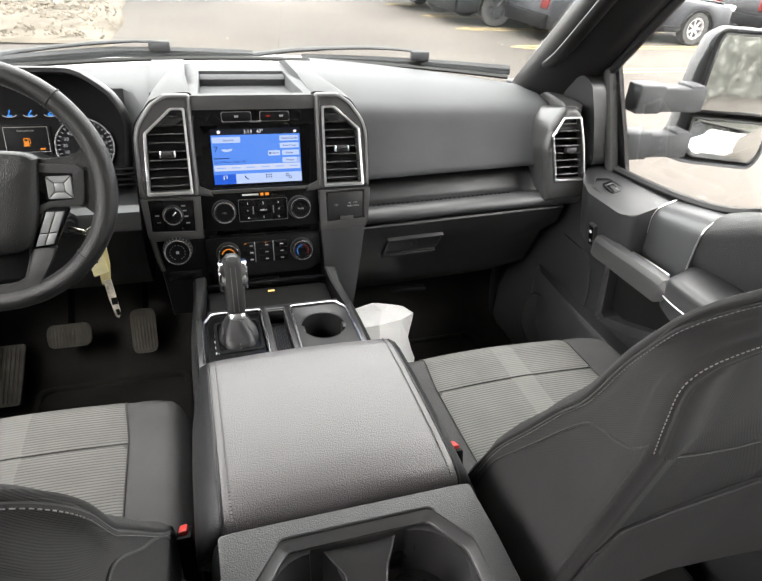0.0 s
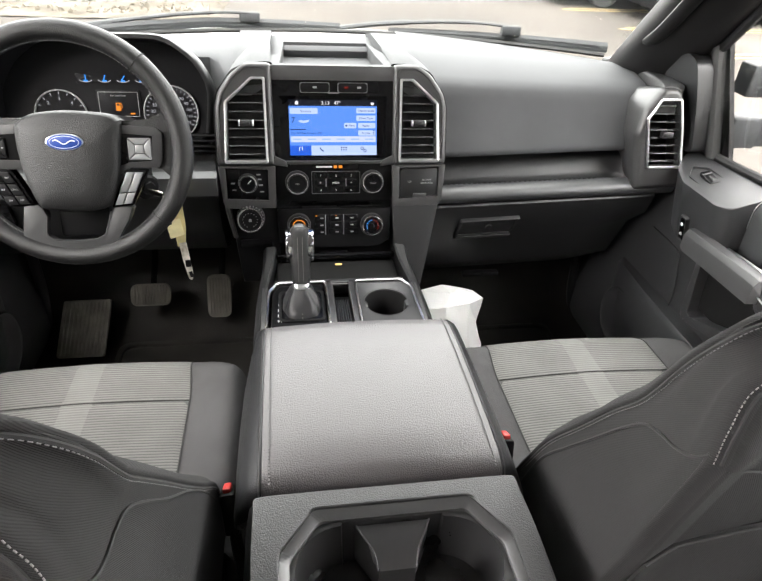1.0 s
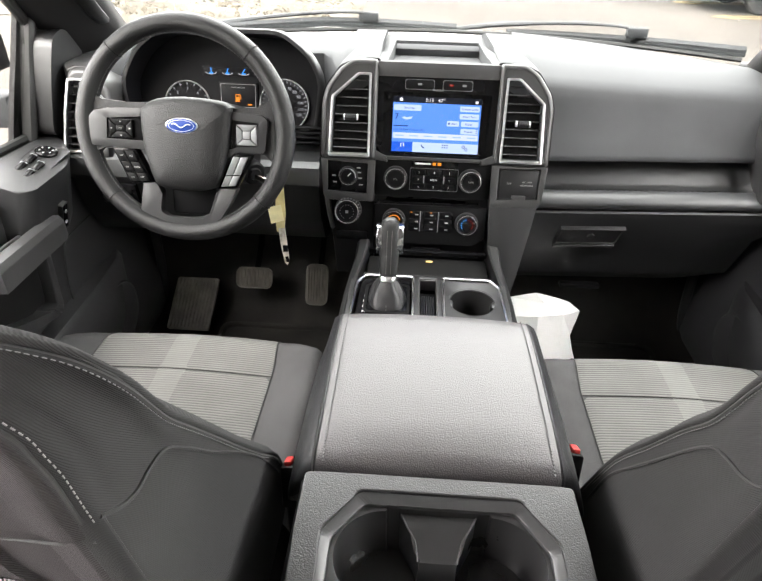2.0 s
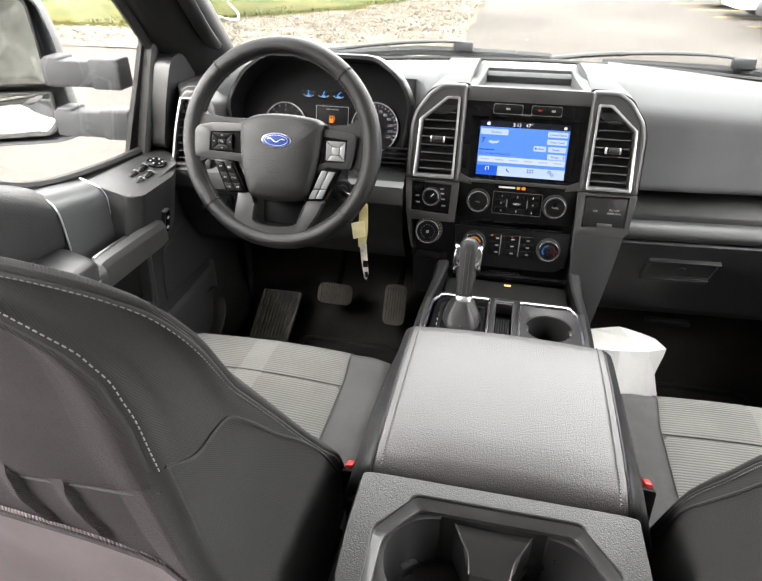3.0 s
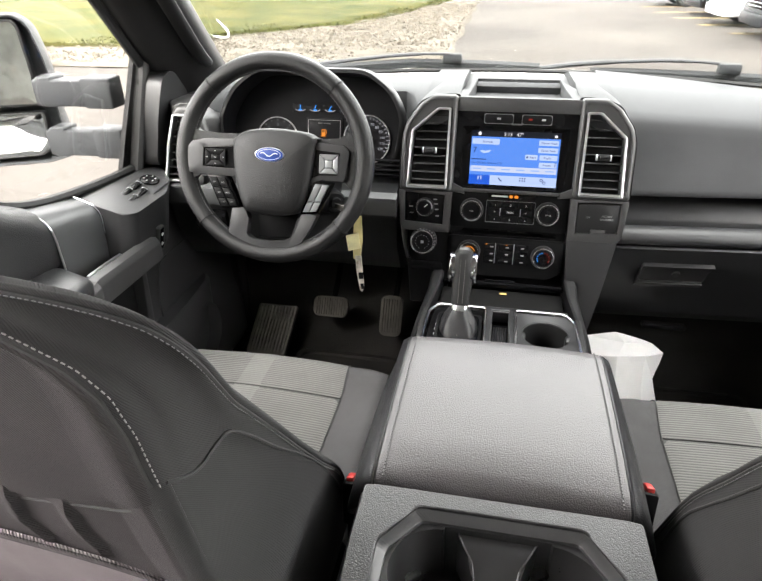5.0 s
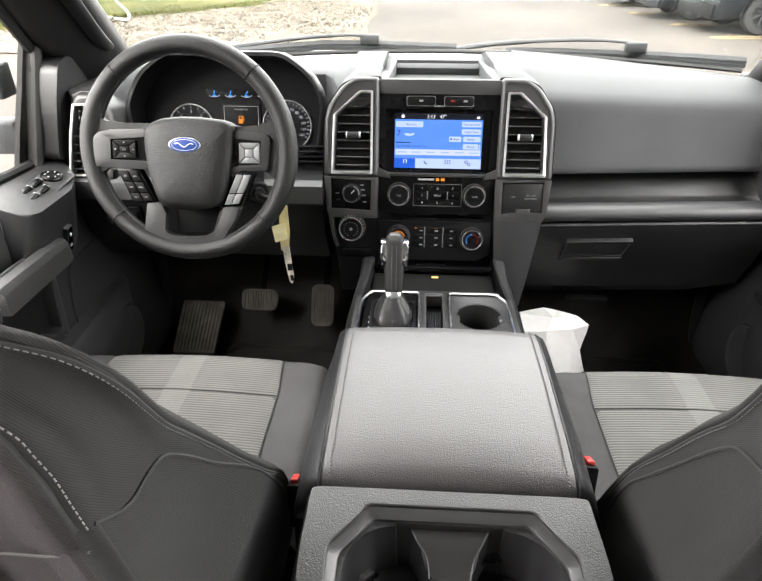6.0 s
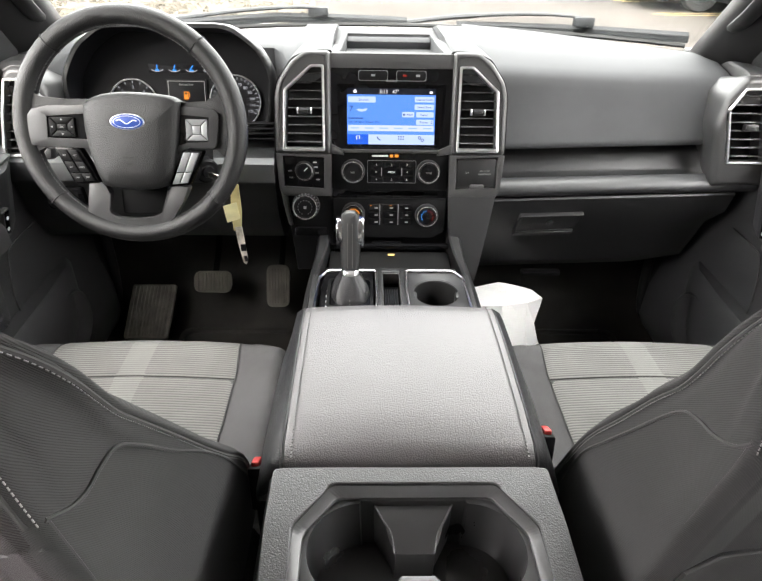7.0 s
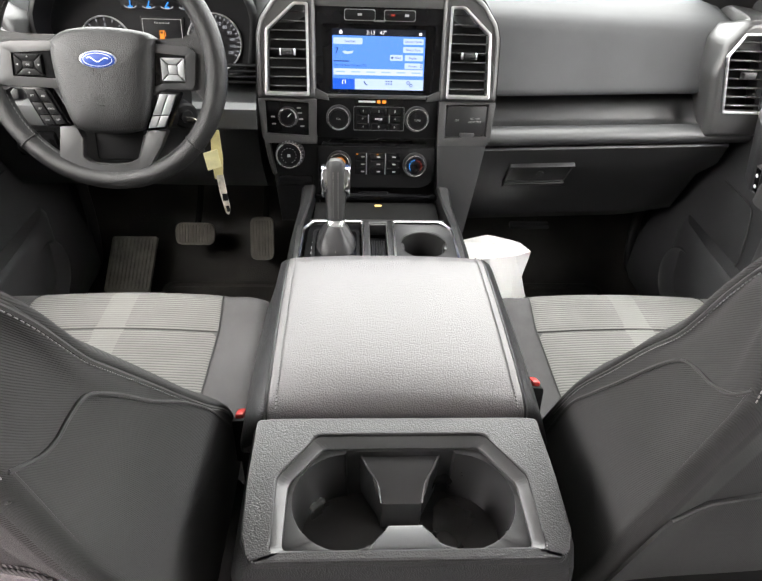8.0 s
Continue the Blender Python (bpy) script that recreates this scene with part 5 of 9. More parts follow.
for k in range(150):
    a = 2 * math.pi * k / 150
    rr = R0 - RT * 0.97
    rbox(bm, (0.0045, 0.0012, 0.0012), WH @ Matrix.Translation((rr * math.cos(a), rr * math.sin(a), 0.006)) @ pose(0, 0, 0, 0, 0, math.degrees(a) + 70), 0.0, 1)
tagged(part("stitching", bm, M_THREADDARK, rim), "dark thread stitches inside the rim", "", "", "stuff")

HUB = [(-0.065, 0.041), (-0.043, 0.053), (0.005, 0.058), (0.062, 0.054), (0.083, 0.046), (0.087, 0.034), (0.078, -0.036), (0.065, -0.080), (0.046, -0.097), (0.0, -0.101), (-0.042, -0.096), (-0.055, -0.080), (-0.066, -0.040), (-0.071, 0.002), (-0.070, 0.032)]
hubp = [tuple(p)[:2] for p in smooth_line([(u, v, 0) for u, v in HUB], 4, True)]
bm = B()
hc = Vector((0.010, -0.02))
rings = []
for sc, w in ((1.0, -0.01), (1.0, 0.012), (0.985, 0.019), (0.95, 0.024), (0.85, 0.029), (0.6, 0.033), (0.3, 0.035), (0.05, 0.0355)):
    rings.append([WH @ Vector((hc.x + (u - hc.x) * sc, hc.y + (v - hc.y) * sc, w)) for u, v in hubp])
loft(bm, rings)
pad = part("airbag_pad", bm, M_PAD, wheel, "black grained airbag cover")
bm = B()
lathe(bm, [(0.0278, 0), (0.0278, 0.002), (0.0255, 0.0035), (0.0005, 0.0038)], WH @ Matrix.Translation((0.0065, 0.0105, 0.0325)) @ Matrix.Diagonal((1, 0.475, 1, 1)), 36)
badge = part("badge", bm, M_CHROME, pad, "oval silver-edged badge")
bm = B()
lathe(bm, [(0.0258, 0), (0.0258, 0.001), (0.024, 0.0016), (0.0005, 0.002)], WH @ Matrix.Translation((0.0065, 0.0105, 0.0355)) @ Matrix.Diagonal((1, 0.455, 1, 1)), 36)
part("badge_field", bm, M_BADGE, badge, "plain blue oval field")
bm = B()
tube(bm, [WH @ Vector((0.0065 - 0.016 + 0.032 * k / 40, 0.0105 + 0.0034 * math.sin(0.5 + k * 0.21) * (1 - 0.3 * k / 40), 0.0376)) for k in range(41)], 0.0009, 6)
tube(bm, [WH @ Vector((0.0065 + 0.0215 * math.cos(a), 0.0105 + 0.0092 * math.sin(a), 0.0372)) for a in [2 * math.pi * j / 40 for j in range(40)]], 0.0004, 5, True)
part("badge_stroke", bm, M_MARK, badge)
write("AIRBAG", 0.0062, WH @ Matrix.Translation((0.0038, -0.047, 0.0347)), M_VOID, pad)
bm = B()
rbox(bm, (0.008, 0.0012, 0.0006), WH @ Matrix.Translation((0.003, -0.0565, 0.0342)), 0.0002, 1)
part("emblem", bm, M_VOID, pad)

# spokes: leather webs grown out of the rim, satin frames, switch panels
WEB = [(-0.180, 0.078), (-0.164, 0.064), (-0.148, 0.050), (-0.105, 0.0462), (-0.060, 0.0462), (-0.060, -0.032), (-0.150, -0.032), (-0.163, -0.046), (-0.170, -0.066), (-0.182, -0.066)]
FRAMES = {-1: ([(-0.165, 0.019), (-0.157, 0.029), (-0.130, 0.035), (-0.062, 0.0366), (-0.062, -0.0328), (-0.121, -0.0305), (-0.1645, -0.0282), (-0.169, -0.020)],
               [(-0.133, 0.0185), (-0.064, 0.0235), (-0.064, -0.0184), (-0.1355, -0.0158)]),
          1: ([(0.078, 0.0366), (0.140, 0.032), (0.149, 0.0245), (0.1435, -0.0254), (0.138, -0.0314), (0.0946, -0.0305), (0.074, -0.0435)],
              [(0.080, 0.0236), (0.133, 0.0192), (0.1285, -0.0207), (0.0930, -0.0226), (0.076, -0.0290)])}
for s in (-1, 1):
    bm = B()
    o = [(u * -s - (0.012 if s > 0 and abs(u) < 0.17 and abs(u) > 0.1 else 0.0), v * (0.92 if s > 0 else 1.0)) for u, v in WEB]
    prism(bm, rounded(o if s > 0 else o[::-1], 0.006, 3), -0.012, 0.008, WH, 0.005, 3)
    sp = part("spoke", bm, M_WHEEL, wheel, "black leather side spoke with a satin frame and switches")
    fo, fi = FRAMES[s]
    mid = (-0.100, 0.002) if s < 0 else (0.108, 0.0)
    bm = B()
    ring_prism(bm, rounded(fo, 0.004, 3), fi, 0.002, 0.0138, WH, mid, 0.0018)
    part("spoke_frame", bm, M_SPOKE, sp, "broad satin grey frame of the side spoke")
    bm = B()
    prism(bm, fi, 0.004, 0.0112, WH)
    pan = part("switch_panel", bm, M_BLACK, sp)
    # four wedge keys round a square one
    btn = M_GREYBTN if s > 0 else M_MATBLACK
    cx, cy = (-0.1085, 0.0015) if s < 0 else (0.1120, -0.0012)
    oa, ob_, ia, ib = (0.0205, 0.0155, 0.0090, 0.0055) if s < 0 else (0.0178, 0.0172, 0.0076, 0.0074)
    for q in ([(-oa + 0.001, ob_), (oa - 0.001, ob_), (ia - 0.001, ib), (-ia + 0.001, ib)], [(oa, ob_ - 0.001), (oa, -ob_ + 0.001), (ia, -ib + 0.001), (ia, ib - 0.001)],
              [(oa - 0.001, -ob_), (-oa + 0.001, -ob_), (-ia + 0.001, -ib), (ia - 0.001, -ib)], [(-oa, -ob_ + 0.001), (-oa, ob_ - 0.001), (-ia, ib - 0.001), (-ia, -ib + 0.001)]):
        bm = B()
        prism(bm, [(cx + u, cy + v) for u, v in q][::-1], 0.0105, 0.0160, WH, 0.0012, 2)
        key = part("button", bm, btn, sp)
        if s < 0:
            ku, kv = sum(u for u, v in q) / 4, sum(v for u, v in q) / 4
            bm = B()
            prism(bm, [(cx + ku * 1.1 + 0.0022 * math.cos(a), cy + kv * 1.1 + 0.0018 * math.sin(a)) for a in [math.atan2(kv, ku) + 2 * math.pi * j / 3 for j in range(3)]], 0.0158, 0.0163, WH)
            part("mark", bm, M_MARKDIM, key)
    bm = B()
    rbox(bm, (ia * 2 - 0.0015, ib * 2 - 0.0015, 0.006), WH @ Matrix.Translation((cx, cy, 0.0138)), 0.0012, 2)
    key = part("button", bm, btn, sp)
    if s < 0:
        write("OK", 0.0042, WH @ Matrix.Translation((cx, cy - 0.0015, 0.0170)), M_MARKDIM, key)
    # slanted lower switch bank beside the hub
    qa, qb, qc, qd = [Vector(p) for p in (((-0.1232, -0.0335), (-0.0892, -0.0355), (-0.0632, -0.087), (-0.0976, -0.0889)) if s < 0 else ((0.0872, -0.0375), (0.1144, -0.038), (0.0907, -0.0891), (0.0633, -0.0919)))]
    bm = B()
    prism(bm, rounded(inset([tuple(p) for p in (qa, qb, qc, qd)], -0.0035)[::-1], 0.004, 3), -0.008, 0.0115, WH, 0.002)
    bank = part("switch_bank", bm, M_BLACK, wheel, "slanted bank of switches")
    cuts = (0.0, 0.36, 0.72, 1.0) if s < 0 else (0.0, 0.63, 1.0)
    words = ("SET", "RES", "SET", "CNCL", "ON", "OFF")
    for r in range(len(cuts) - 1):
        for c in range(2):
            cell = [(qa.lerp(qb, x)).lerp(qd.lerp(qc, x), y) for x, y in ((c / 2, cuts[r]), (c / 2 + 0.5, cuts[r]), (c / 2 + 0.5, cuts[r + 1]), (c / 2, cuts[r + 1]))]
            bm = B()
            prism(bm, inset([tuple(p) for p in cell], 0.0007)[::-1], 0.0100, 0.0165, WH, 0.0014, 2)
            b = part("button", bm, M_GREYBTN if s > 0 else M_MATBLACK, bank)
            if s < 0:
                at = (cell[0] + cell[1] + cell[2] + cell[3]) / 4
                write(words[r * 2 + c], 0.0038, WH @ Matrix.Translation((at.x, at.y - 0.0013, 0.0170)), M_MARKDIM, b)
ARCH = [(0.0633, -0.0925), (0.0555, -0.1028), (0.0425, -0.141), (0.0262, -0.1492), (-0.0078, -0.1519), (-0.0374, -0.1491), (-0.0499, -0.1399), (-0.0454, -0.1083), (-0.0525, -0.0900)]
bm = B()
o = [(-0.078, -0.0880), (-0.0876, -0.151), (-0.0694, -0.1646), (-0.0354, -0.171), (-0.0013, -0.172), (0.0341, -0.1666), (0.0595, -0.1512), (0.0797, -0.1196), (0.0917, -0.0952)] + ARCH
prism(bm, rounded(o[::-1], 0.004, 3), -0.010, 0.010, WH, 0.003)
low_arm = part("lower_spoke", bm, M_SPOKE, wheel, "broad satin U-shaped lower spoke")
bm = B()
tube(bm, [WH @ Vector((u, v, 0.0085)) for u, v in ARCH[1:-1]], 0.0020, 6)
part("inner_edge", bm, M_TRIM, low_arm)
bm = B()
rbox(bm, (0.085, 0.06, 0.02), WH @ Matrix.Translation((0.006, -0.118, -0.022)), 0.008)
part("hub_back", bm, M_MATBLACK, wheel)

# key and tag
keys = thing("key_tag", (-0.31, -0.13, 0.60), "key in the ignition with a yellowed plastic tag", "keys")
bm = B()
rbox(bm, (0.012, 0.004, 0.034), pose(-0.345, -0.142, 0.702, 0, 90, -35), 0.001)
part("key", bm, M_KEY, keys)
bm = B()
tube(bm, [(-0.318 + 0.014 * math.cos(a), -0.140 + 0.004 * math.sin(a), 0.692 + 0.014 * math.sin(a)) for a in [2 * math.pi * j / 16 for j in range(16)]], 0.0009, 6, True)
part("ring", bm, M_KEY, keys)
TG = basis((-0.313, -0.130, 0.60), (1, 0, 0.10), (-0.02, 0.06, 1), (0, -1, 0.06))
bm = B()
prism(bm, rounded([(-0.006, 0.078), (0.010, 0.078), (0.010, 0.020), (0.004, -0.02), (-0.012, -0.02), (-0.012, 0.02)][::-1], 0.002), -0.0008, 0.0008, TG)
part("tag", bm, M_YELLOWTAG, keys)
bm = B()
prism(bm, rounded([(-0.026, 0.036), (0.002, 0.042), (0.006, 0.006), (-0.022, 0.000)][::-1], 0.002), 0.002, 0.0035, TG)
part("sticker", bm, mat("pale_yellow_paper", (0.72, 0.66, 0.38), 0.7, vary=0.12, vscale=60), keys)
bm = B()
prism(bm, rounded([(-0.008, -0.012), (0.006, -0.012), (0.010, -0.085), (0.006, -0.10), (0.0, -0.095), (-0.006, -0.05)][::-1], 0.002), -0.0004, 0.0018, TG)
part("fob_strip", bm, mat("printed_strip", (0.45, 0.38, 0.30), 0.35, vary=0.6, vscale=55, tint=(0.75, 0.70, 0.62)), keys)
bm = B()
rbox(bm, (0.011, 0.016, 0.0014), TG @ Matrix.Translation((0.0035, -0.060, 0.0016)), 0.0005, 1)
rbox(bm, (0.007, 0.014, 0.0014), TG @ Matrix.Translation((0.0060, -0.086, 0.0016)) @ pose(0, 0, 0, 0, 0, 8), 0.0005, 1)
part("strip_print", bm, M_MATBLACK, keys, "dark print on the strip")

# pedals and footrest
for nm, cx, cy, cz, wx, wz, tilt, lab in (("brake_pedal", -0.492, 0.215, 0.228, 0.106, 0.062, -35, "worn ribbed rubber brake pedal"), ("accelerator_pedal", -0.312, 0.245, 0.195, 0.066, 0.125, -30, "worn ribbed rubber accelerator pedal")):
    e = thing(nm, (cx, cy, cz), lab, "pedal")
    m = pose(cx, cy, cz, tilt)
    bm = B()
    prism(bm, rounded([(-wx / 2, -wz / 2), (wx / 2, -wz / 2), (wx / 2, wz / 2), (-wx / 2, wz / 2)], 0.022, 5), -0.007, 0.007, m @ pose(0, 0, 0, 90), 0.003)
    pd = part("pad", bm, M_MAT, e)
    nrib = int(wx / 0.0085)
    for k in range(nrib):
        bm = B()
        rbox(bm, (0.0042, 0.006, wz * 0.82), m @ Matrix.Translation(((k - (nrib - 1) / 2) * wx * 0.86 / nrib, -0.008, 0)), 0.0012, 1)
        part("rib", bm, M_MAT, pd)
    bm = B()
    tube(bm, smooth_line([(cx + 0.005, cy + 0.01, cz + 0.01), (cx + 0.01, cy + 0.10, cz + 0.10), (cx + 0.01, cy + 0.16, cz + 0.26), (cx + 0.01, 0.44, 0.52)], 4), 0.009, 8)
    part("arm", bm, M_VOID, e)
rest = thing("footrest", (-0.68, 0.18, 0.05), "dusty ribbed rubber footrest on the floor", "footrest")
FR = basis((-0.675, 0.177, 0.150), (1, 0.0, 0), Vector((0.10, 0.71, 0.70)).normalized(), Vector((0, -0.70, 0.71)).normalized())
bm = B()
prism(bm, rounded([(-0.064, -0.080), (0.060, -0.080), (0.060, 0.080), (-0.064, 0.080)], 0.006), -0.016, 0.0, FR, 0.003)
part("pad", bm, M_FOOT, rest)
bm = B()
prism(bm, [(-0.050, -0.060), (0.030, -0.060), (0.030, 0.065), (-0.050, 0.065)], -0.12, -0.014, FR)
part("riser", bm, M_VOID, rest)
for k in range(11):
    bm = B()
    rbox(bm, (0.0055, 0.148, 0.005), FR @ Matrix.Translation((-0.054 + 0.0104 * k, 0, 0.002)), 0.0015, 1)
    part("rib", bm, M_FOOT, rest)

# floor mats
for s, lab in ((-1, "dusty black rubber mat in the driver footwell"), (1, "black rubber mat in the passenger footwell")):
    e = thing("floor_mat", (0.47 * s, 0.05, 0.055), lab, "floor mat", "floor mats")
    bm = B()
    ring_prism(bm, rounded([(0.22, -0.36), (0.70, -0.36), (0.70, 0.20), (0.22, 0.20)] if s > 0 else [(-0.60, -0.36), (-0.20, -0.36), (-0.20, 0.20), (-0.60, 0.20)], 0.04), rounded([(0.235, -0.345), (0.685, -0.345), (0.685, 0.185), (0.235, 0.185)] if s > 0 else [(-0.585, -0.345), (-0.215, -0.345), (-0.215, 0.185), (-0.585, 0.185)], 0.035), 0.054, 0.074, Matrix.Identity(4), (0.46 * s if s > 0 else -0.40, -0.08), 0.003)
    part("rim", bm, M_CARPET, e)
    bm = B()
    prism(bm, rounded([(0.23, -0.35), (0.69, -0.35), (0.69, 0.19), (0.23, 0.19)] if s > 0 else [(-0.59, -0.35), (-0.21, -0.35), (-0.21, 0.19), (-0.59, 0.19)], 0.035), 0.054, 0.064, Matrix.Identity(4))
    part("sheet", bm, M_CARPET, e)

# ---- centre console ----
con = thing("center_console", (0, -0.55, 0.05), "dark grey centre console with cup holders between the seats", "console")
bm = B()
rings = []
for y, hx, zt in ((-0.08, 0.150, 0.480), (-0.16, 0.155, 0.43), (-0.34, 0.158, 0.43), (-0.40, 0.160, 0.43), (-0.47, 0.160, 0.55), (-0.50, 0.162, 0.585), (-0.79, 0.160, 0.590), (-0.80, 0.150, 0.56)):
    rings.append([Vector(p) for p in ((-hx + 0.012, y, 0.05), (-hx, y, 0.12), (-hx, y, zt - 0.01), (-hx + 0.01, y, zt), (hx - 0.01, y, zt), (hx, y, zt - 0.01), (hx, y, 0.12), (hx - 0.012, y, 0.05))])
loft(bm, rings)
part("base", bm, M_DASHLOW, con, "black console base")
# side rails in front
for s in (-1, 1):
    bm = B()
    rings = []
    for y, xo, xi, z in ((-0.075, 0.158, 0.130, 0.540), (-0.12, 0.160, 0.137, 0.524), (-0.19, 0.166, 0.147, 0.518), (-0.25, 0.170, 0.155, 0.516), (-0.34, 0.172, 0.158, 0.514), (-0.42, 0.172, 0.158, 0.512)):
        rings.append([Vector((q[0] * s, y, q[1])) for q in ((xi, z - 0.04), (xi, z - 0.003), (xi + 0.004, z), (xo - 0.006, z - 0.002), (xo, z - 0.010), (xo - 0.004, z - 0.12))])
    loft(bm, rings)
    part("side_rail", bm, M_RAIL, con, "satin dark side rail")
ID = Matrix.Identity(4)


def outline_tube(poly, z, r, material, name, parent, label="", closed=True):
    bm = B()
    tube(bm, [(u, v, z) for u, v in poly], r, 8, closed)
    return part(name, bm, material, parent, label)


BZL = rounded([(-0.150, -0.40), (-0.145, -0.218), (-0.128, -0.190), (-0.030, -0.190), (-0.030, -0.40)], 0.008)
BZR = rounded([(0.030, -0.40), (0.030, -0.190), (0.128, -0.190), (0.145, -0.218), (0.150, -0.40)], 0.008)
BZM = rounded([(-0.018, -0.40), (-0.018, -0.196), (0.018, -0.196), (0.018, -0.40)], 0.004)
outline_tube(BZL, 0.519, 0.0030, M_KNOBRING, "bezel", con, "bright bezel round the shifter")
outline_tube(BZR, 0.519, 0.0030, M_KNOBRING, "bezel", con, "bright bezel round the cup holder")
outline_tube(BZM, 0.516, 0.002, M_SATIN, "bezel", con, "thin bezel round the narrow slot")
bm = B()
for x, y, wx, wy in ((-0.024, -0.30, 0.013, 0.24), (0.024, -0.30, 0.013, 0.24), (0, -0.183, 0.27, 0.014), (-0.153, -0.31, 0.012, 0.22), (0.153, -0.31, 0.012, 0.22)):
    rbox(bm, (wx, wy, 0.03), pose(x, y, 0.502), 0.002)
part("deck", bm, M_DECK, con, "glossy black console deck")
bm = B()
ring_prism(bm, BZR, circle(0.088, -0.258, 0.0445, 36), 0.470, 0.5165, ID, (0.088, -0.28), 0.0, 0.511)
part("cup_deck", bm, M_DECK, con)
bm = B()
loft(bm, [[Vector((0.088 + r * math.cos(a), -0.258 + r * math.sin(a), z)) for a in [2 * math.pi * j / 36 for j in range(36)]] for r, z in ((0.047, 0.512), (0.0445, 0.508), (0.040, 0.45), (0.039, 0.440), (0.001, 0.440))], True, (False, True))
part("cup_well", bm, M_VOID, con, "deep black cup well")
for u, v, a in ((0.044, -0.262, 0), (0.131, -0.262, 0)):
    bm = B()
    rbox(bm, (0.012, 0.022, 0.03), pose(u, v, 0.496, 0, 0, a), 0.004)
    part("cup_tab", bm, M_CUP, con)
bm = B()
prism(bm, [(p[0], p[1]) for p in rounded([(-0.140, -0.395), (-0.137, -0.218), (-0.122, -0.197), (-0.036, -0.197), (-0.036, -0.395)], 0.006)][::-1], 0.50, 0.5155, ID)
gate = part("shift_plate", bm, M_BLACK, con, "black shift plate with white gear letters")
for k, ch in enumerate("PRNDM"):
    write(ch, 0.0105, pose(-0.124, -0.236 - 0.0175 * k - (0.012 if k else 0), 0.5162), M_MARK, gate, "gear_letter")
bm = B()
prism(bm, [(-0.015, -0.399), (0.015, -0.399), (0.015, -0.199), (-0.015, -0.199)], 0.480, 0.486, ID)
slot = part("slot_floor", bm, M_MATBLACK, con)
for k in range(6):
    bm = B()
    rbox(bm, (0.0026, 0.16, 0.022), pose(-0.0115 + 0.0046 * k, -0.32, 0.497), 0.0006, 1)
    part("rib", bm, M_RAIL, slot)
# recess before the stack, with its small amber lamp
bm = B()
rbox(bm, (0.262, 0.105, 0.02), pose(0, -0.135, 0.490, 6), 0.005)
part("front_tray", bm, M_VOID, con, "black tray in front of the shifter")
bm = B()
rbox(bm, (0.262, 0.012, 0.012), pose(0, -0.083, 0.517), 0.003)
part("tray_lip", bm, M_BLACK, con)
bm = B()
rbox(bm, (0.015, 0.003, 0.004), pose(0.004, -0.105, 0.508), 0.0012)
part("tray_lamp", bm, M_BRASS, con, "tiny amber tray lamp")

# lid
lid = thing("armrest_lid", (0, -0.64, 0.60), "padded black leatherette console lid with stitched edges", "armrest")


def lid_half(y):
    return lerp_table([(-0.80, 0.172), (-0.70, 0.1725), (-0.60, 0.171), (-0.50, 0.162), (-0.47, 0.156)], y)[0]


bm = B()
rings = []
for y, zt, inset in ((-0.4715, 0.585, 0.010), (-0.474, 0.612, 0.004), (-0.482, 0.632, 0.001), (-0.497, 0.645, 0), (-0.52, 0.651, 0), (-0.58, 0.655, 0), (-0.65, 0.656, 0), (-0.72, 0.655, 0), (-0.765, 0.651, 0), (-0.781, 0.644, 0), (-0.789, 0.630, 0.001), (-0.792, 0.610, 0.003), (-0.792, 0.588, 0.006)):
    h = lid_half(y) - inset
    st_x = 0.137
    zb = 0.585
    crown = 0.004
    pr = [(-h, zb), (-h, zb + 0.008), (-h + 0.004, zb + (zt - zb) * 0.35), (-0.1515, zb + (zt - zb) * 0.82), (-0.1425, zt - 0.004), (-0.138, zt - 0.0022), (-0.1355, zt - 0.0015), (-0.12, zt), (-0.06, zt + crown * 0.8), (0, zt + crown)]
    pr = pr + [(-u, z) for u, z in pr[-2::-1]]
    rings.append([Vector((u, y, z)) for u, z in pr] + [Vector((0, y, zb - 0.001))])
loft(bm, rings)
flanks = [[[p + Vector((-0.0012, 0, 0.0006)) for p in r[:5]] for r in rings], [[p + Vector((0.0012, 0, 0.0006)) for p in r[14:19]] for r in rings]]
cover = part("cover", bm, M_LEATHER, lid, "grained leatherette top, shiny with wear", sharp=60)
for s in (-1, 1):
    for off, name in ((0.0, "seam"),):
        bm = B()
        tube(bm, [(0.1405 * s, y, zt) for y, zt in ((-0.486, 0.631), (-0.497, 0.6418), (-0.52, 0.648), (-0.58, 0.6522), (-0.65, 0.6532), (-0.72, 0.6522), (-0.765, 0.648), (-0.781, 0.641), (-0.788, 0.628))], 0.0016, 6)
        part("welt", bm, M_LEATHERSIDE, cover)
    for col in (0.1305, ):
        bm = B()
        for k in range(64):
            y = -0.498 - 0.0045 * k
            z = lerp_table([(-0.79, 0.6455), (-0.765, 0.6512), (-0.72, 0.6558), (-0.65, 0.6568), (-0.58, 0.6558), (-0.52, 0.6515), (-0.495, 0.645)], y)[0] - 0.0006
            rbox(bm, (0.0012, 0.0031, 0.0012), pose(col * s, y, z), 0.0, 1)
        tagged(part("stitching", bm, M_THREADDARK, cover), "row of thread stitches", "", "", "stuff")
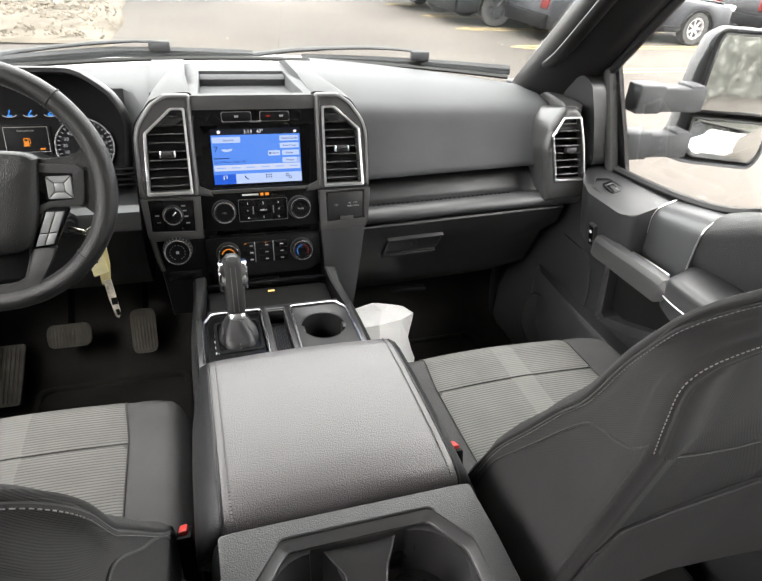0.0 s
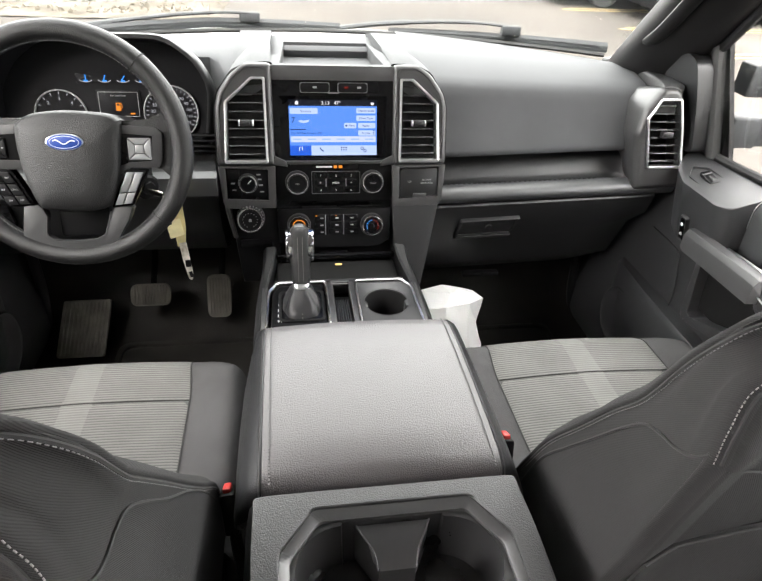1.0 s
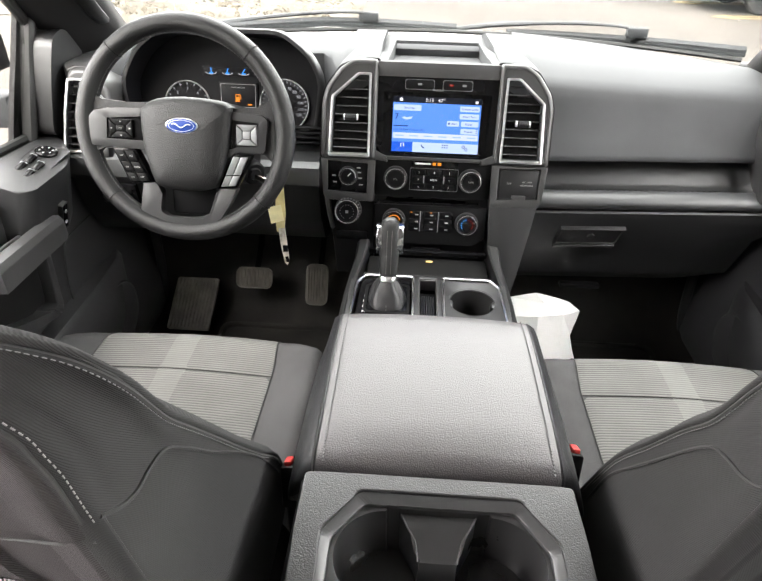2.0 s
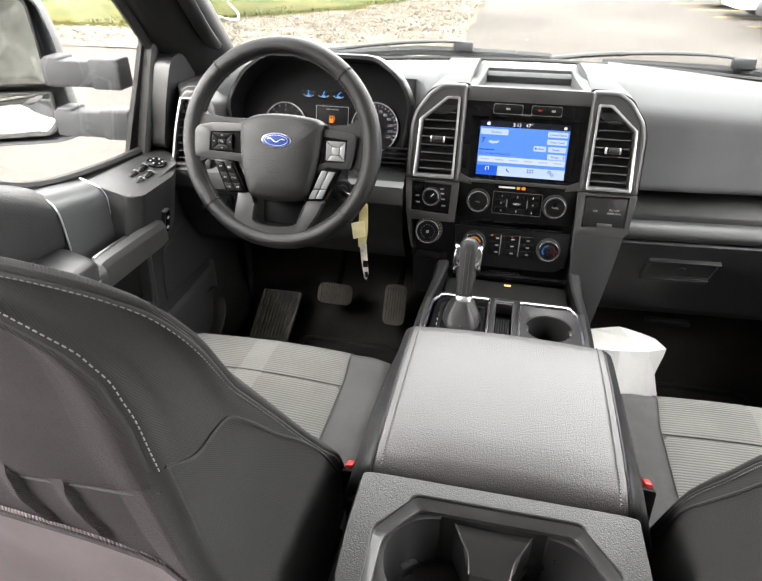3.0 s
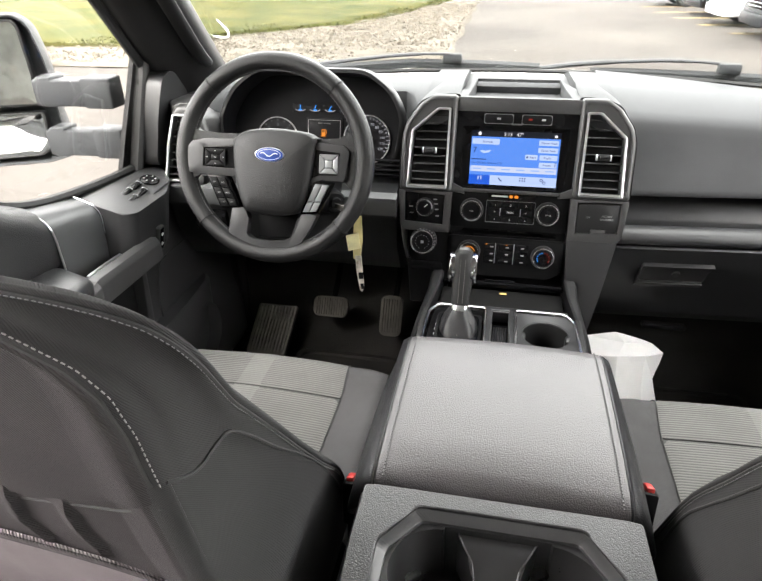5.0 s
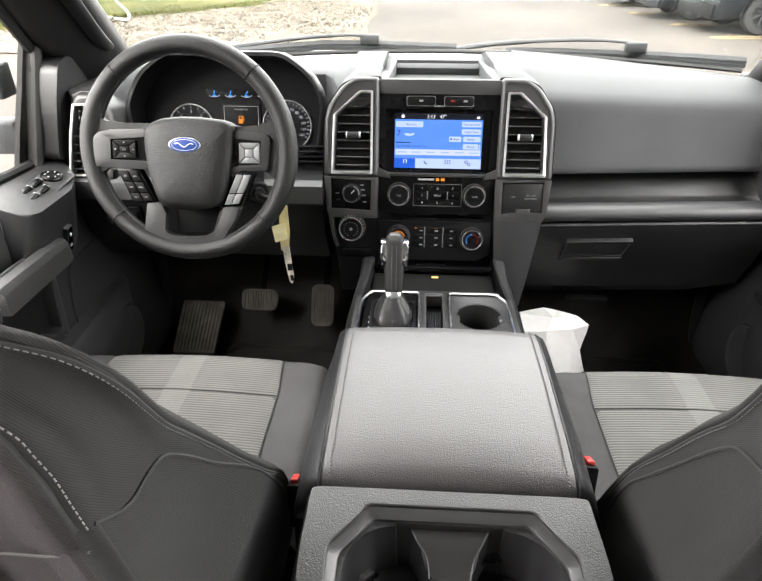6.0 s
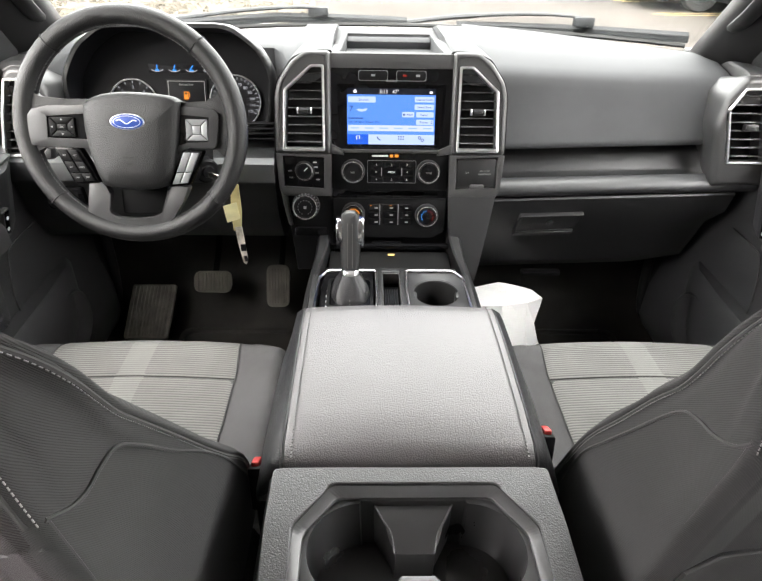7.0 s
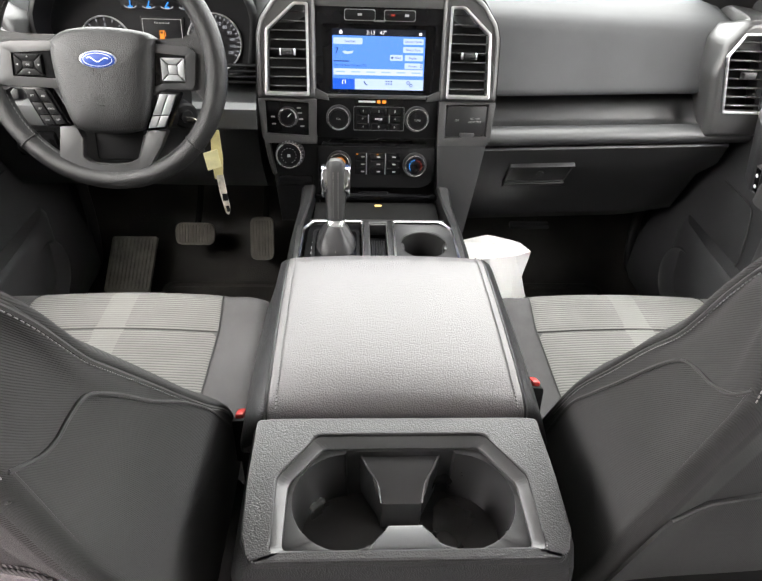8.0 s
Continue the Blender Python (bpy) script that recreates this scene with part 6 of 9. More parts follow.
# thin sheets over the lid's flanks, darker than its top
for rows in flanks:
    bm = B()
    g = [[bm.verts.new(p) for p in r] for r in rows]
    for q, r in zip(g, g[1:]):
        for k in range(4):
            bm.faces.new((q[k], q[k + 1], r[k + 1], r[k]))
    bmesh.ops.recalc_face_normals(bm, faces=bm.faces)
    part("side_panel", bm, M_LEATHERSIDE, lid, "darker leatherette side below the seam", sharp=60)
bm = B()
rbox(bm, (0.330, 0.30, 0.02), pose(0, -0.635, 0.578), 0.004)
part("lid_base", bm, M_DASHLOW, lid)

# rear cup holder
rear = thing("rear_cup_holder", (0, -0.87, 0.55), "grained dark plastic rear end of the console with twin cup holders", "cup holder")
OUT = rounded([(-0.1475, -0.797), (0.1475, -0.797), (0.1485, -0.926), (0.137, -0.950), (-0.135, -0.950), (-0.1465, -0.926)][::-1], 0.006)
OPEN = rounded([(-0.084, -0.8185), (0.087, -0.8185), (0.1205, -0.868), (0.1215, -0.9415), (-0.1195, -0.9415), (-0.1195, -0.866)][::-1], 0.006)
OPEN2 = rounded([(-0.078, -0.8300), (0.081, -0.8300), (0.1105, -0.873), (0.1115, -0.9365), (-0.1095, -0.9365), (-0.1095, -0.871)][::-1], 0.006)
bm = B()
ring_prism(bm, OUT, OPEN, 0.55, 0.648, ID, (0, -0.885), 0.0025)
shell = part("surround", bm, M_CONSOLE, rear, "grained grey surround", sharp=14)
bm = B()
ring_prism(bm, OPEN, OPEN2, 0.55, 0.646, ID, (0, -0.885), 0.001, 0.641)
part("step", bm, M_STEP, rear, "smooth grey ledge inside the opening")
bm = B()
CUPS = []
for j in range(120):
    a = 2 * math.pi * j / 120
    px, py = math.cos(a), math.sin(a)
    best = 0.03
    for cx in (-0.0545, 0.0555):
        d = Vector((px, py))
        c = Vector((cx, -0.885)) - Vector((0.0005, -0.885))
        bq = d.dot(c)
        disc = bq * bq - (c.length_squared - 0.0505 ** 2)
        if disc > 0:
            best = max(best, bq + math.sqrt(disc))
    if py > 0.05:
        far = 0.0545 / py
        if abs(px * far) < 0.055:
            best = max(best, far)
    CUPS.append((0.0005 + px * best, -0.885 + py * best))
ring_prism(bm, OPEN2, CUPS, 0.56, 0.637, ID, (0.0005, -0.885), 0.0012)
part("cup_plate", bm, M_CUP, rear)
bm = B()
rings = [[Vector((u, v, 0.636)) for u, v in CUPS], [Vector((u * 0.97, -0.885 + (v + 0.885) * 0.95, 0.575)) for u, v in CUPS], [Vector((u * 0.95, -0.885 + (v + 0.885) * 0.93, 0.570)) for u, v in CUPS]]
loft(bm, rings, True, (False, True))
part("cup_well", bm, M_CUP, rear, "twin black cup wells")
bm = B()
prism(bm, [(-0.040, -0.832), (-0.030, -0.850), (-0.022, -0.864), (-0.019, -0.876), (0.020, -0.876), (0.023, -0.864), (0.031, -0.850), (0.041, -0.832)], 0.572, 0.632, ID, 0.002)
for v in bm.verts:
    if v.co.z > 0.60 and v.co.y < -0.86:
        v.co.z -= 0.018
part("divider", bm, M_CUP, rear, "black divider between the cups")
for s in (-1, 1):
    bm = B()
    pts = [(0.0005 + s * 0.040, -0.8335, 0.6335), (s * 0.032, -0.850, 0.6335), (s * 0.0235, -0.864, 0.630), (s * 0.0205, -0.876, 0.616)]
    tube(bm, smooth_line(pts, 4), 0.0011, 6)
    part("divider_edge", bm, M_CONSOLE, rear)
bm = B()
prism(bm, [(-0.016, -0.912), (0.016, -0.912), (0.024, -0.925), (0.038, -0.936), (-0.037, -0.936), (-0.023, -0.925)][::-1], 0.56, 0.6385, ID, 0.002)
part("bridge", bm, M_SADDLE, rear, "smooth grey bridge at the cup rim")
bm = B()
loft(bm, [[Vector((x * hx, y + (0.022 if abs(x) == 1 else 0) * (z > 0.5), z)) for x in (-1, -0.93, 0.93, 1)] + [Vector((hx, -0.80, z)), Vector((-hx, -0.80, z))] for z, y, hx in ((0.641, -0.9485, 0.1465), (0.632, -0.952, 0.152), (0.60, -0.957, 0.158), (0.45, -0.967, 0.162), (0.05, -0.967, 0.160))])
bmesh.ops.delete(bm, geom=[f for f in bm.faces if all(v.co.z > 0.6405 for v in f.verts)], context="FACES")
part("rear_panel", bm, M_CONSOLE, rear, "black panel below the cup holders")

# gear selector
shift = thing("gear_selector", (-0.081, -0.268, 0.516), "leather and chrome gear selector with a pleated boot", "gear lever")
bm = B()
rings = []
for z, h, sx, sy, fold in ((0.512, 0.0, 0.037, 0.042, 0.02), (0.518, 0.0, 0.036, 0.041, 0.03), (0.528, 0.003, 0.033, 0.036, 0.06), (0.538, 0.007, 0.028, 0.029, 0.09), (0.547, 0.011, 0.022, 0.023, 0.09), (0.555, 0.014, 0.0165, 0.018, 0.04)):
    ring = []
    for j in range(64):
        a = 2 * math.pi * j / 64
        k = 1 + fold * math.cos(6 * a + z * 60 + 0.9 * math.sin(2 * a)) + 0.5 * fold * math.cos(4 * a + 1.0)
        ring.append(Vector((-0.081 + sx * k * math.copysign(abs(math.cos(a)) ** 0.8, math.cos(a)), -0.268 + h + sy * k * math.copysign(abs(math.sin(a)) ** 0.8, math.sin(a)), z)))
    rings.append(ring)
loft(bm, rings)
part("boot", bm, M_LEATHERSIDE, shift, "pleated black leather boot")
bm = B()
ring_prism(bm, rounded([(-0.126, -0.318), (-0.036, -0.318), (-0.036, -0.216), (-0.126, -0.216)], 0.012), rounded([(-0.120, -0.312), (-0.042, -0.312), (-0.042, -0.222), (-0.120, -0.222)], 0.010), 0.514, 0.5178, ID, (-0.081, -0.267), 0.001)
part("boot_frame", bm, M_MATBLACK, shift, "black frame round the boot")
bm = B()
for k in range(11):
    q = k / 10
    rbox(bm, (0.0011, 0.0030, 0.0011), pose(-0.081, -0.311 + 0.042 * q ** 0.8, 0.519 + 0.036 * q, 40), 0.0, 1)
tagged(part("stitching", bm, M_THREAD, shift), "pale stitches down the boot", "", "", "stuff")
LV = basis((-0.081, -0.254, 0.548), (1, 0, 0), Vector((0, 0.90, -0.42)).normalized(), Vector((0, 0.42, 0.90)).normalized())


def bar(rows, sq=0.6, n=28):
    out = []
    for w, sx, sy in rows:
        out.append([LV @ Vector((sx * math.copysign(abs(math.cos(2 * math.pi * j / n)) ** sq, math.cos(2 * math.pi * j / n)), sy * math.copysign(abs(math.sin(2 * math.pi * j / n)) ** sq, math.sin(2 * math.pi * j / n)), w)) for j in range(n)])
    return out


bm = B()
loft(bm, bar([(-0.004, 0.0150, 0.0150), (0.0, 0.0162, 0.0162), (0.010, 0.0162, 0.0162), (0.011, 0.0155, 0.0155)]))
part("collar", bm, M_CHROME, shift, "bright chrome collar")
bm = B()
loft(bm, bar([(0.011, 0.0165, 0.017), (0.03, 0.0185, 0.019), (0.06, 0.0195, 0.020), (0.085, 0.0200, 0.022), (0.105, 0.0195, 0.022), (0.117, 0.0165, 0.019), (0.1225, 0.010, 0.012)]))
grip = part("grip", bm, M_WHEEL, shift, "black stitched leather grip")
for s in (-1, 1):
    bm = B()
    prism(bm, rounded([(-0.019, 0.066), (0.004, 0.050), (0.022, 0.066), (0.021, 0.104), (0.006, 0.117), (-0.018, 0.106)], 0.008), 0.0, 0.0115, LV @ basis((0.0150 * s, 0, 0), (0, 1, 0), (0, 0, 1), (s, 0, 0)), 0.0055, 3)
    part("cheek", bm, M_CHEEK, shift, "chrome side cheek")
bm = B()
loft(bm, bar([(0.112, 0.0135, 0.018), (0.120, 0.013, 0.017), (0.1245, 0.009, 0.012), (0.1255, 0.003, 0.004)]))
part("cap", bm, M_SATIN, shift)
bm = B()
for s in (-1, 1):
    for k in range(18):
        rbox(bm, (0.0009, 0.0009, 0.003), LV @ Matrix.Translation((0.0045 * s, -0.0185 - 0.0002 * k, 0.018 + 0.0047 * k)), 0.0, 1)
tagged(part("stitching", bm, M_THREAD, grip), "two rows of pale stitches", "", "", "stuff")

# ---- seats ----
FRONT = {1: [(0.43, -0.650), (0.555, -0.700), (0.60, -0.722), (0.65, -0.741), (0.704, -0.771), (0.762, -0.810), (0.80, -0.831), (0.84, -0.858), (0.875, -0.875), (0.911, -0.890), (0.94, -0.906), (0.965, -0.919), (0.985, -0.932), (1.01, -0.948)],
         -1: [(0.43, -0.640), (0.576, -0.706), (0.70, -0.800), (0.813, -0.880), (0.899, -0.942), (0.935, -0.962), (0.965, -0.978), (0.985, -0.988), (1.01, -1.000)]}
REAR = {1: [(0.43, -0.885), (0.60, -0.915), (0.77, -0.945), (0.86, -0.962), (0.95, -0.964), (0.98, -0.968), (1.01, -0.974)],
        -1: [(0.43, -0.945), (0.60, -0.975), (0.77, -1.012), (0.887, -1.030), (0.95, -1.031), (0.98, -1.031), (1.01, -1.030)]}
INNER = [(0.43, 0.205), (0.58, 0.199), (0.90, 0.198), (0.94, 0.200), (0.96, 0.204), (0.972, 0.210), (0.982, 0.220), (0.990, 0.236), (0.996, 0.256), (1.001, 0.285), (1.005, 0.320), (1.008, 0.360), (1.01, 0.400)]
INNER_REAR = {-1: [(0.43, 0.207), (0.884, 0.211), (0.925, 0.217), (0.952, 0.226), (0.969, 0.241), (0.983, 0.268), (0.995, 0.297), (1.001, 0.340), (1.005, 0.400)],
              1: [(0.43, 0.205), (0.86, 0.200), (0.886, 0.197), (0.92, 0.195), (0.934, 0.197), (0.946, 0.207), (0.956, 0.228), (0.963, 0.256), (0.970, 0.300), (0.976, 0.340), (0.98, 0.400)]}
XC = 0.455


def stitches(bm, line, pitch, length, size, shift):
    """Thread stitches laid along a line."""
    done, nxt = 0.0, 0.0
    for p, q in zip(line, line[1:]):
        step = (q - p).length
        while step > 0 and nxt < done + step:
            at = p.lerp(q, (nxt - done) / step) + shift
            rbox(bm, (size, length, size), Matrix.Translation(at) @ (q - p).to_track_quat("Y", "Z").to_matrix().to_4x4(), size * 0.3, 1)
            nxt += pitch
        done += step


def seat(s):
    e = thing("front_seat", (XC * s, -0.6, 0.05), "grey and black cloth front seat with worn ribbed inserts" if s < 0 else "grey and black cloth front seat behind the white bag", "seat", "front seats")
    sx = s

    def mk(name, bm, material, parent, label="", sharp=55):
        if s < 0:
            mirror_x(bm)
        return part(name, bm, material, parent, label, sharp)

    zs = [0.43, 0.50, 0.56, 0.62, 0.68, 0.74, 0.79, 0.83, 0.86, 0.88, 0.90, 0.92, 0.935, 0.948, 0.958, 0.967, 0.974, 0.98, 0.986, 0.991, 0.995, 0.999, 1.002, 1.005, 1.008, 1.01]

    def section(z):
        yf, yr = lerp_table(FRONT[s], z)[0], lerp_table(REAR[s], z)[0]
        xi = lerp_table(INNER, z)[0]
        w = XC - xi
        wr = XC - lerp_table(INNER_REAR[s], z)[0]
        d = yf - yr
        k = min(1.0, w / 0.2)
        pts = [(0, yf - 0.035 * k), (-w * 0.45, yf - 0.030 * k), (-w * 0.74, yf - 0.004), (-w * 0.90, yf + 0.002), (-w * 0.985, yf - 0.010), (-w, yf - min(0.028, d * 0.3)),
               (-(w * 0.5 + wr * 0.5) * 1.005, yf - d * 0.42), (-(w * 0.25 + wr * 0.75) * 1.002, yf - d * 0.70), (-wr * 1.004, yr + min(0.014, d * 0.2)), (-wr * 0.985, yr + 0.001), (-wr * 0.90, yr), (-wr * 0.74, yr + 0.016 * k), (-wr * 0.5, yr + 0.022 * k), (0, yr + 0.030 * k)]
        half = smooth_line([(XC + u, y, z) for u, y in pts], 4)
        other = [Vector((2 * XC - p.x, p.y, p.z)) for p in half[-2:0:-1]]
        return half + other

    bm = B()
    fine = []
    for a, b in zip(zs, zs[1:]):
        fine += [a, (a + b) / 2]
    fine.append(zs[-1])
    rings = [section(z) for z in fine]
    loft(bm, rings)
    back = mk("backrest", bm, M_CLOTH, e, "dark grey cloth backrest with stitched seams")

    def edge_pt(z, frac, out=0.0):
        """A point on the inner flank: frac 0 at the front piping, 1 at the rear edge."""
        yf, yr = lerp_table(FRONT[s], z)[0], lerp_table(REAR[s], z)[0]
        w, wr = XC - lerp_table(INNER, z)[0], XC - lerp_table(INNER_REAR[s], z)[0]
        d = yf - yr
        tab = [(0.0, -w * 0.985, -0.010), (0.16, -w, -min(0.028, d * 0.3)), (0.42, -(w * 0.5 + wr * 0.5) * 1.005, -d * 0.42), (0.70, -(w * 0.25 + wr * 0.75) * 1.002, -d * 0.70), (0.90, -wr * 1.004, -d + min(0.014, d * 0.2)), (1.0, -wr * 0.985, -d + 0.001)]
        u, y = lerp_table(tab, frac)
        return Vector((XC + u - out, yf + y, z))

    def flank(y, z):
        yf, yr = lerp_table(FRONT[s], z)[0], lerp_table(REAR[s], z)[0]
        return edge_pt(z, max(0.05, min(0.98, (yf - y) / (yf - yr))), 0.0012)

    # front piping, flank seam and rear stitch line
    bm = B()
    line = [edge_pt(z, 0.04, 0.001) for z in (0.50, 0.58, 0.66, 0.74, 0.80, 0.84, 0.87, 0.895, 0.92, 0.94, 0.955, 0.966, 0.975, 0.982, 0.988, 0.993, 0.998, 1.002, 1.006)]
    tube(bm, smooth_line(line, 3), 0.0029, 7)
    mk("piping", bm, M_CLOTH, back, "dark piping along the front edge")
    bm = B()
    tube(bm, [p + Vector((-0.0022, -0.005, -0.001)) for p in smooth_line(line, 3)], 0.0016, 6)
    mk("seam", bm, M_SEAM, back)
    bm = B()
    stitches(bm, smooth_line(line, 6)[6:], 0.0040, 0.0026, 0.0007, Vector((-0.003, -0.0085, 0.0005)))
    tagged(mk("stitching", bm, M_THREADDARK, back), "grey thread along the piping", "", "", "stuff")
    bm = B()
    if s < 0:
        hump = ((-0.735, 0.54), (-0.79, 0.65), (-0.845, 0.73), (-0.897, 0.794), (-0.935, 0.845), (-0.963, 0.871), (-0.982, 0.874), (-0.998, 0.872), (-1.014, 0.876), (-1.028, 0.886))
    else:
        hump = ((-0.735, 0.54), (-0.765, 0.63), (-0.800, 0.692), (-0.830, 0.742), (-0.868, 0.802), (-0.893, 0.829), (-0.912, 0.838), (-0.930, 0.842), (-0.952, 0.852), (-0.970, 0.866))
    low = [flank(y, z) for y, z in hump]
    tube(bm, smooth_line(low, 5), 0.0015, 6)
    mk("seam", bm, M_SEAM, back, "humped seam on the flank")
    rear_z = (0.886, 0.905, 0.925, 0.94, 0.952, 0.962, 0.970, 0.978, 0.985, 0.992, 0.998, 1.003) if s < 0 else (0.860, 0.885, 0.90, 0.92, 0.933, 0.943, 0.951, 0.958, 0.963, 0.968, 0.974, 0.979)
    rear_line = [edge_pt(z, 1.0, 0.0) + Vector((0.0, -0.0006, 0)) for z in rear_z]
    bm = B()
    tube(bm, [p + Vector((0.0062, -0.0004, -0.001)) for p in smooth_line(rear_line, 4)], 0.0020, 6)
    mk("seam", bm, M_SEAM, back)
    bm = B()
    stitches(bm, smooth_line(rear_line, 6), 0.0043, 0.0027, 0.0009, Vector((0.0, -0.0004, 0.0006)))
    tagged(mk("stitching", bm, M_THREAD, back), "pale stitches on the rear edge", "", "", "stuff")
    bm = B()
    tube(bm, smooth_line([edge_pt(z, 0.97, 0.0006) for z in ((0.885, 0.85) if s < 0 else (0.868, 0.84)) + (0.80, 0.74, 0.66, 0.58, 0.48)], 4), 0.0013, 6)
    mk("seam", bm, M_SEAM, back)
    # map pocket on the rear face
    hem = 0.712 if s < 0 else 0.668
    # rear face
    def rear_y(x, z):
        yr = lerp_table(REAR[s], z)[0]
        wr = XC - lerp_table(INNER_REAR[s], z)[0]
        k = min(1.0, wr / 0.2)
        u = -abs(x - XC) / wr
        return lerp_table([(-1.0, yr + 0.006), (-0.985, yr + 0.001), (-0.90, yr), (-0.74, yr + 0.016 * k), (-0.5, yr + 0.022 * k), (0.0, yr + 0.030 * k)], u)[0]

    # map pocket
    bm = B()
    rows = []
    for i in range(25):
        t = i / 24
        x = XC - 0.225 + 0.45 * t
        puff = 0.006 * math.sin(math.pi * t)
        top = hem + 0.024 * math.sin(math.pi * t)
        col = []
        for z in (top, top - 0.004, 0.645, 0.60, 0.53, 0.46):
            col.append(Vector((x, rear_y(x, z) - 0.005 - puff, z)))
        for z in (0.46, 0.53, 0.60, 0.645, top - 0.004, top):
            col.append(Vector((x, rear_y(x, z) - 0.001 - puff * 0.5, z)))
        rows.append(col)
    loft(bm, rows)
    # driver's pocket has that light in its colour; the other stays dark
    mk("map_pocket", bm, M_LITMESH if s < 0 else M_CLOTH, back, "cloth map pocket on the seat back")
    bm = B()
    tube(bm, [(XC - 0.225 + 0.45 * t, rear_y(XC - 0.225 + 0.45 * t, hem + 0.024 * math.sin(math.pi * t)) - 0.004 - 0.006 * math.sin(math.pi * t), hem + 0.024 * math.sin(math.pi * t)) for t in [i / 24 for i in range(25)]], 0.0022, 8)
    mk("pocket_hem", bm, M_CLOTHBACK if s < 0 else M_CLOTH, back)
    def insert_low(x):
        return (0.800 if s < 0 else 0.786) + 0.072 * min(1.0, abs(x - XC) / 0.245) ** 3

    bm = B()
    g = []
    for j in range(25):
        row = []
        top = 0.997 if s < 0 else 0.976
        for i in range(41):
            q = -1 + 2 * i / 40
            zz = insert_low(XC + 0.24 * q)
            z = zz + (top - zz) * j / 24
            wr = XC - lerp_table(INNER_REAR[s], z)[0]
            x = XC + (wr * 0.985 - 0.0045) * q
            tuck = 0.0034 if 0 < i < 40 and j > 0 else -0.001
            row.append(bm.verts.new((x, rear_y(x, z) - tuck - 0.0012 * noise.noise(Vector((x * 18, z * 14, s))), z)))
        g.append(row)
    for j in range(24):
        for i in range(40):
            bm.faces.new((g[j][i], g[j][i + 1], g[j + 1][i + 1], g[j + 1][i]))
    mk("rear_insert", bm, M_CLOTHBACK if s < 0 else M_CLOTH, back, "brownish grey cloth rear panel" if s < 0 else "dark cloth rear panel")
    # folded strip between the rear panel and the pocket
    creases = (((0.376, 0.806), (0.381, 0.772), (0.372, 0.745)), ((0.323, 0.802), (0.324, 0.782), (0.316, 0.748)), ((0.47, 0.80), (0.47, 0.77), (0.46, 0.74))) if s < 0 else ()

    def crease(x, z):
        out = 0.0
        for line_ in creases:
            for (xa, za), (xb, zb_) in zip(line_, line_[1:]):
                vx, vz = xb - xa, zb_ - za
                q = max(0.0, min(1.0, ((x - xa) * vx + (z - za) * vz) / (vx * vx + vz * vz)))
                dx, dz = x - xa - vx * q, z - za - vz * q
                wide = 0.013 if dx > 0 else 0.0022
                out = max(out, 0.0065 * math.exp(-(dx * dx + dz * dz) / wide ** 2))
        return out

    bm = B()
    z0, z1 = (0.69, 0.872) if s < 0 else (0.64, 0.856)
    g = []
    for j in range(50):
        z = z0 + (z1 - z0) * j / 49
        wr = XC - lerp_table(INNER_REAR[s], z)[0]
        row = []
        for i in range(201):
            x = XC + wr * 0.97 * (-1 + 2 * i / 200)
            edge_ = min(1.0, min(i, 200 - i) / 8, j / 4, (49 - j) / 4)
            row.append(bm.verts.new((x, rear_y(x, z) - 0.0008 - edge_ * (0.0008 + crease(x, z)), z)))
        g.append(row)
    for j in range(49):
        for i in range(200):
            bm.faces.new((g[j][i], g[j][i + 1], g[j + 1][i + 1], g[j + 1][i]))
    mk("rear_strip", bm, M_CLOTHBACK if s < 0 else M_CLOTH, back, "creased cloth above the map pocket" if s < 0 else "dark cloth above the map pocket")
    bm = B()
    tube(bm, smooth_line([(XC + u, rear_y(XC + u, insert_low(XC + u)) - 0.0016, insert_low(XC + u) - 0.001) for u in (-0.235, -0.20, -0.15, -0.08, 0.0, 0.08, 0.15, 0.20, 0.235)], 4), 0.0011, 6)
    mk("seam", bm, M_SEAM, back)

    # cushion
    def cush(x, y):
        """Height of the cushion's top."""
        u = (XC - x) / 0.265 if x < XC else (x - XC) / 0.300
        z = 0.425 + 0.008 * math.cos(min(1, u / 0.66) * math.pi / 2)
        if u > 0.66:
            z += 0.010 * math.sin((u - 0.66) / 0.34 * math.pi * 0.62)
        if u > 0.90:
            z -= 0.040 * ((u - 0.90) / 0.10) ** 2
        f = max(0, (y + 0.335) / 0.055)
        z -= 0.030 * f * f + 0.045 * f * f * max(0, (u - 0.66) / 0.34) ** 2
        h = max(0, (y + 0.42) / 0.14) * max(0, (u - 0.62) / 0.38)
        z -= 0.035 * h * h
        z += 0.02 * max(0, -(y + 0.55)) 
        return z

    xs = [XC - 0.265 + 0.565 * i / 44 for i in range(45)]
    ys = [-0.72 + 0.44 * j / 36 for j in range(37)]
    bm = B()
    grid = [[bm.verts.new((x, y, cush(x, y))) for y in ys] for x in xs]
    for i in range(44):
        for j in range(36):
            bm.faces.new((grid[i][j], grid[i + 1][j], grid[i + 1][j + 1], grid[i][j + 1]))
    # front roll and skirt
    prev = [g[-1] for g in grid]
    for dy, dz in ((0.010, -0.016), (0.014, -0.045), (0.010, -0.09), (-0.005, -0.15), (-0.03, -0.22)):
        cur = [bm.verts.new((x, ys[-1] + dy, cush(x, ys[-1]) + dz)) for x in xs]
        for i in range(44):
            bm.faces.new((prev[i], prev[i + 1], cur[i + 1], cur[i]))
        prev = cur
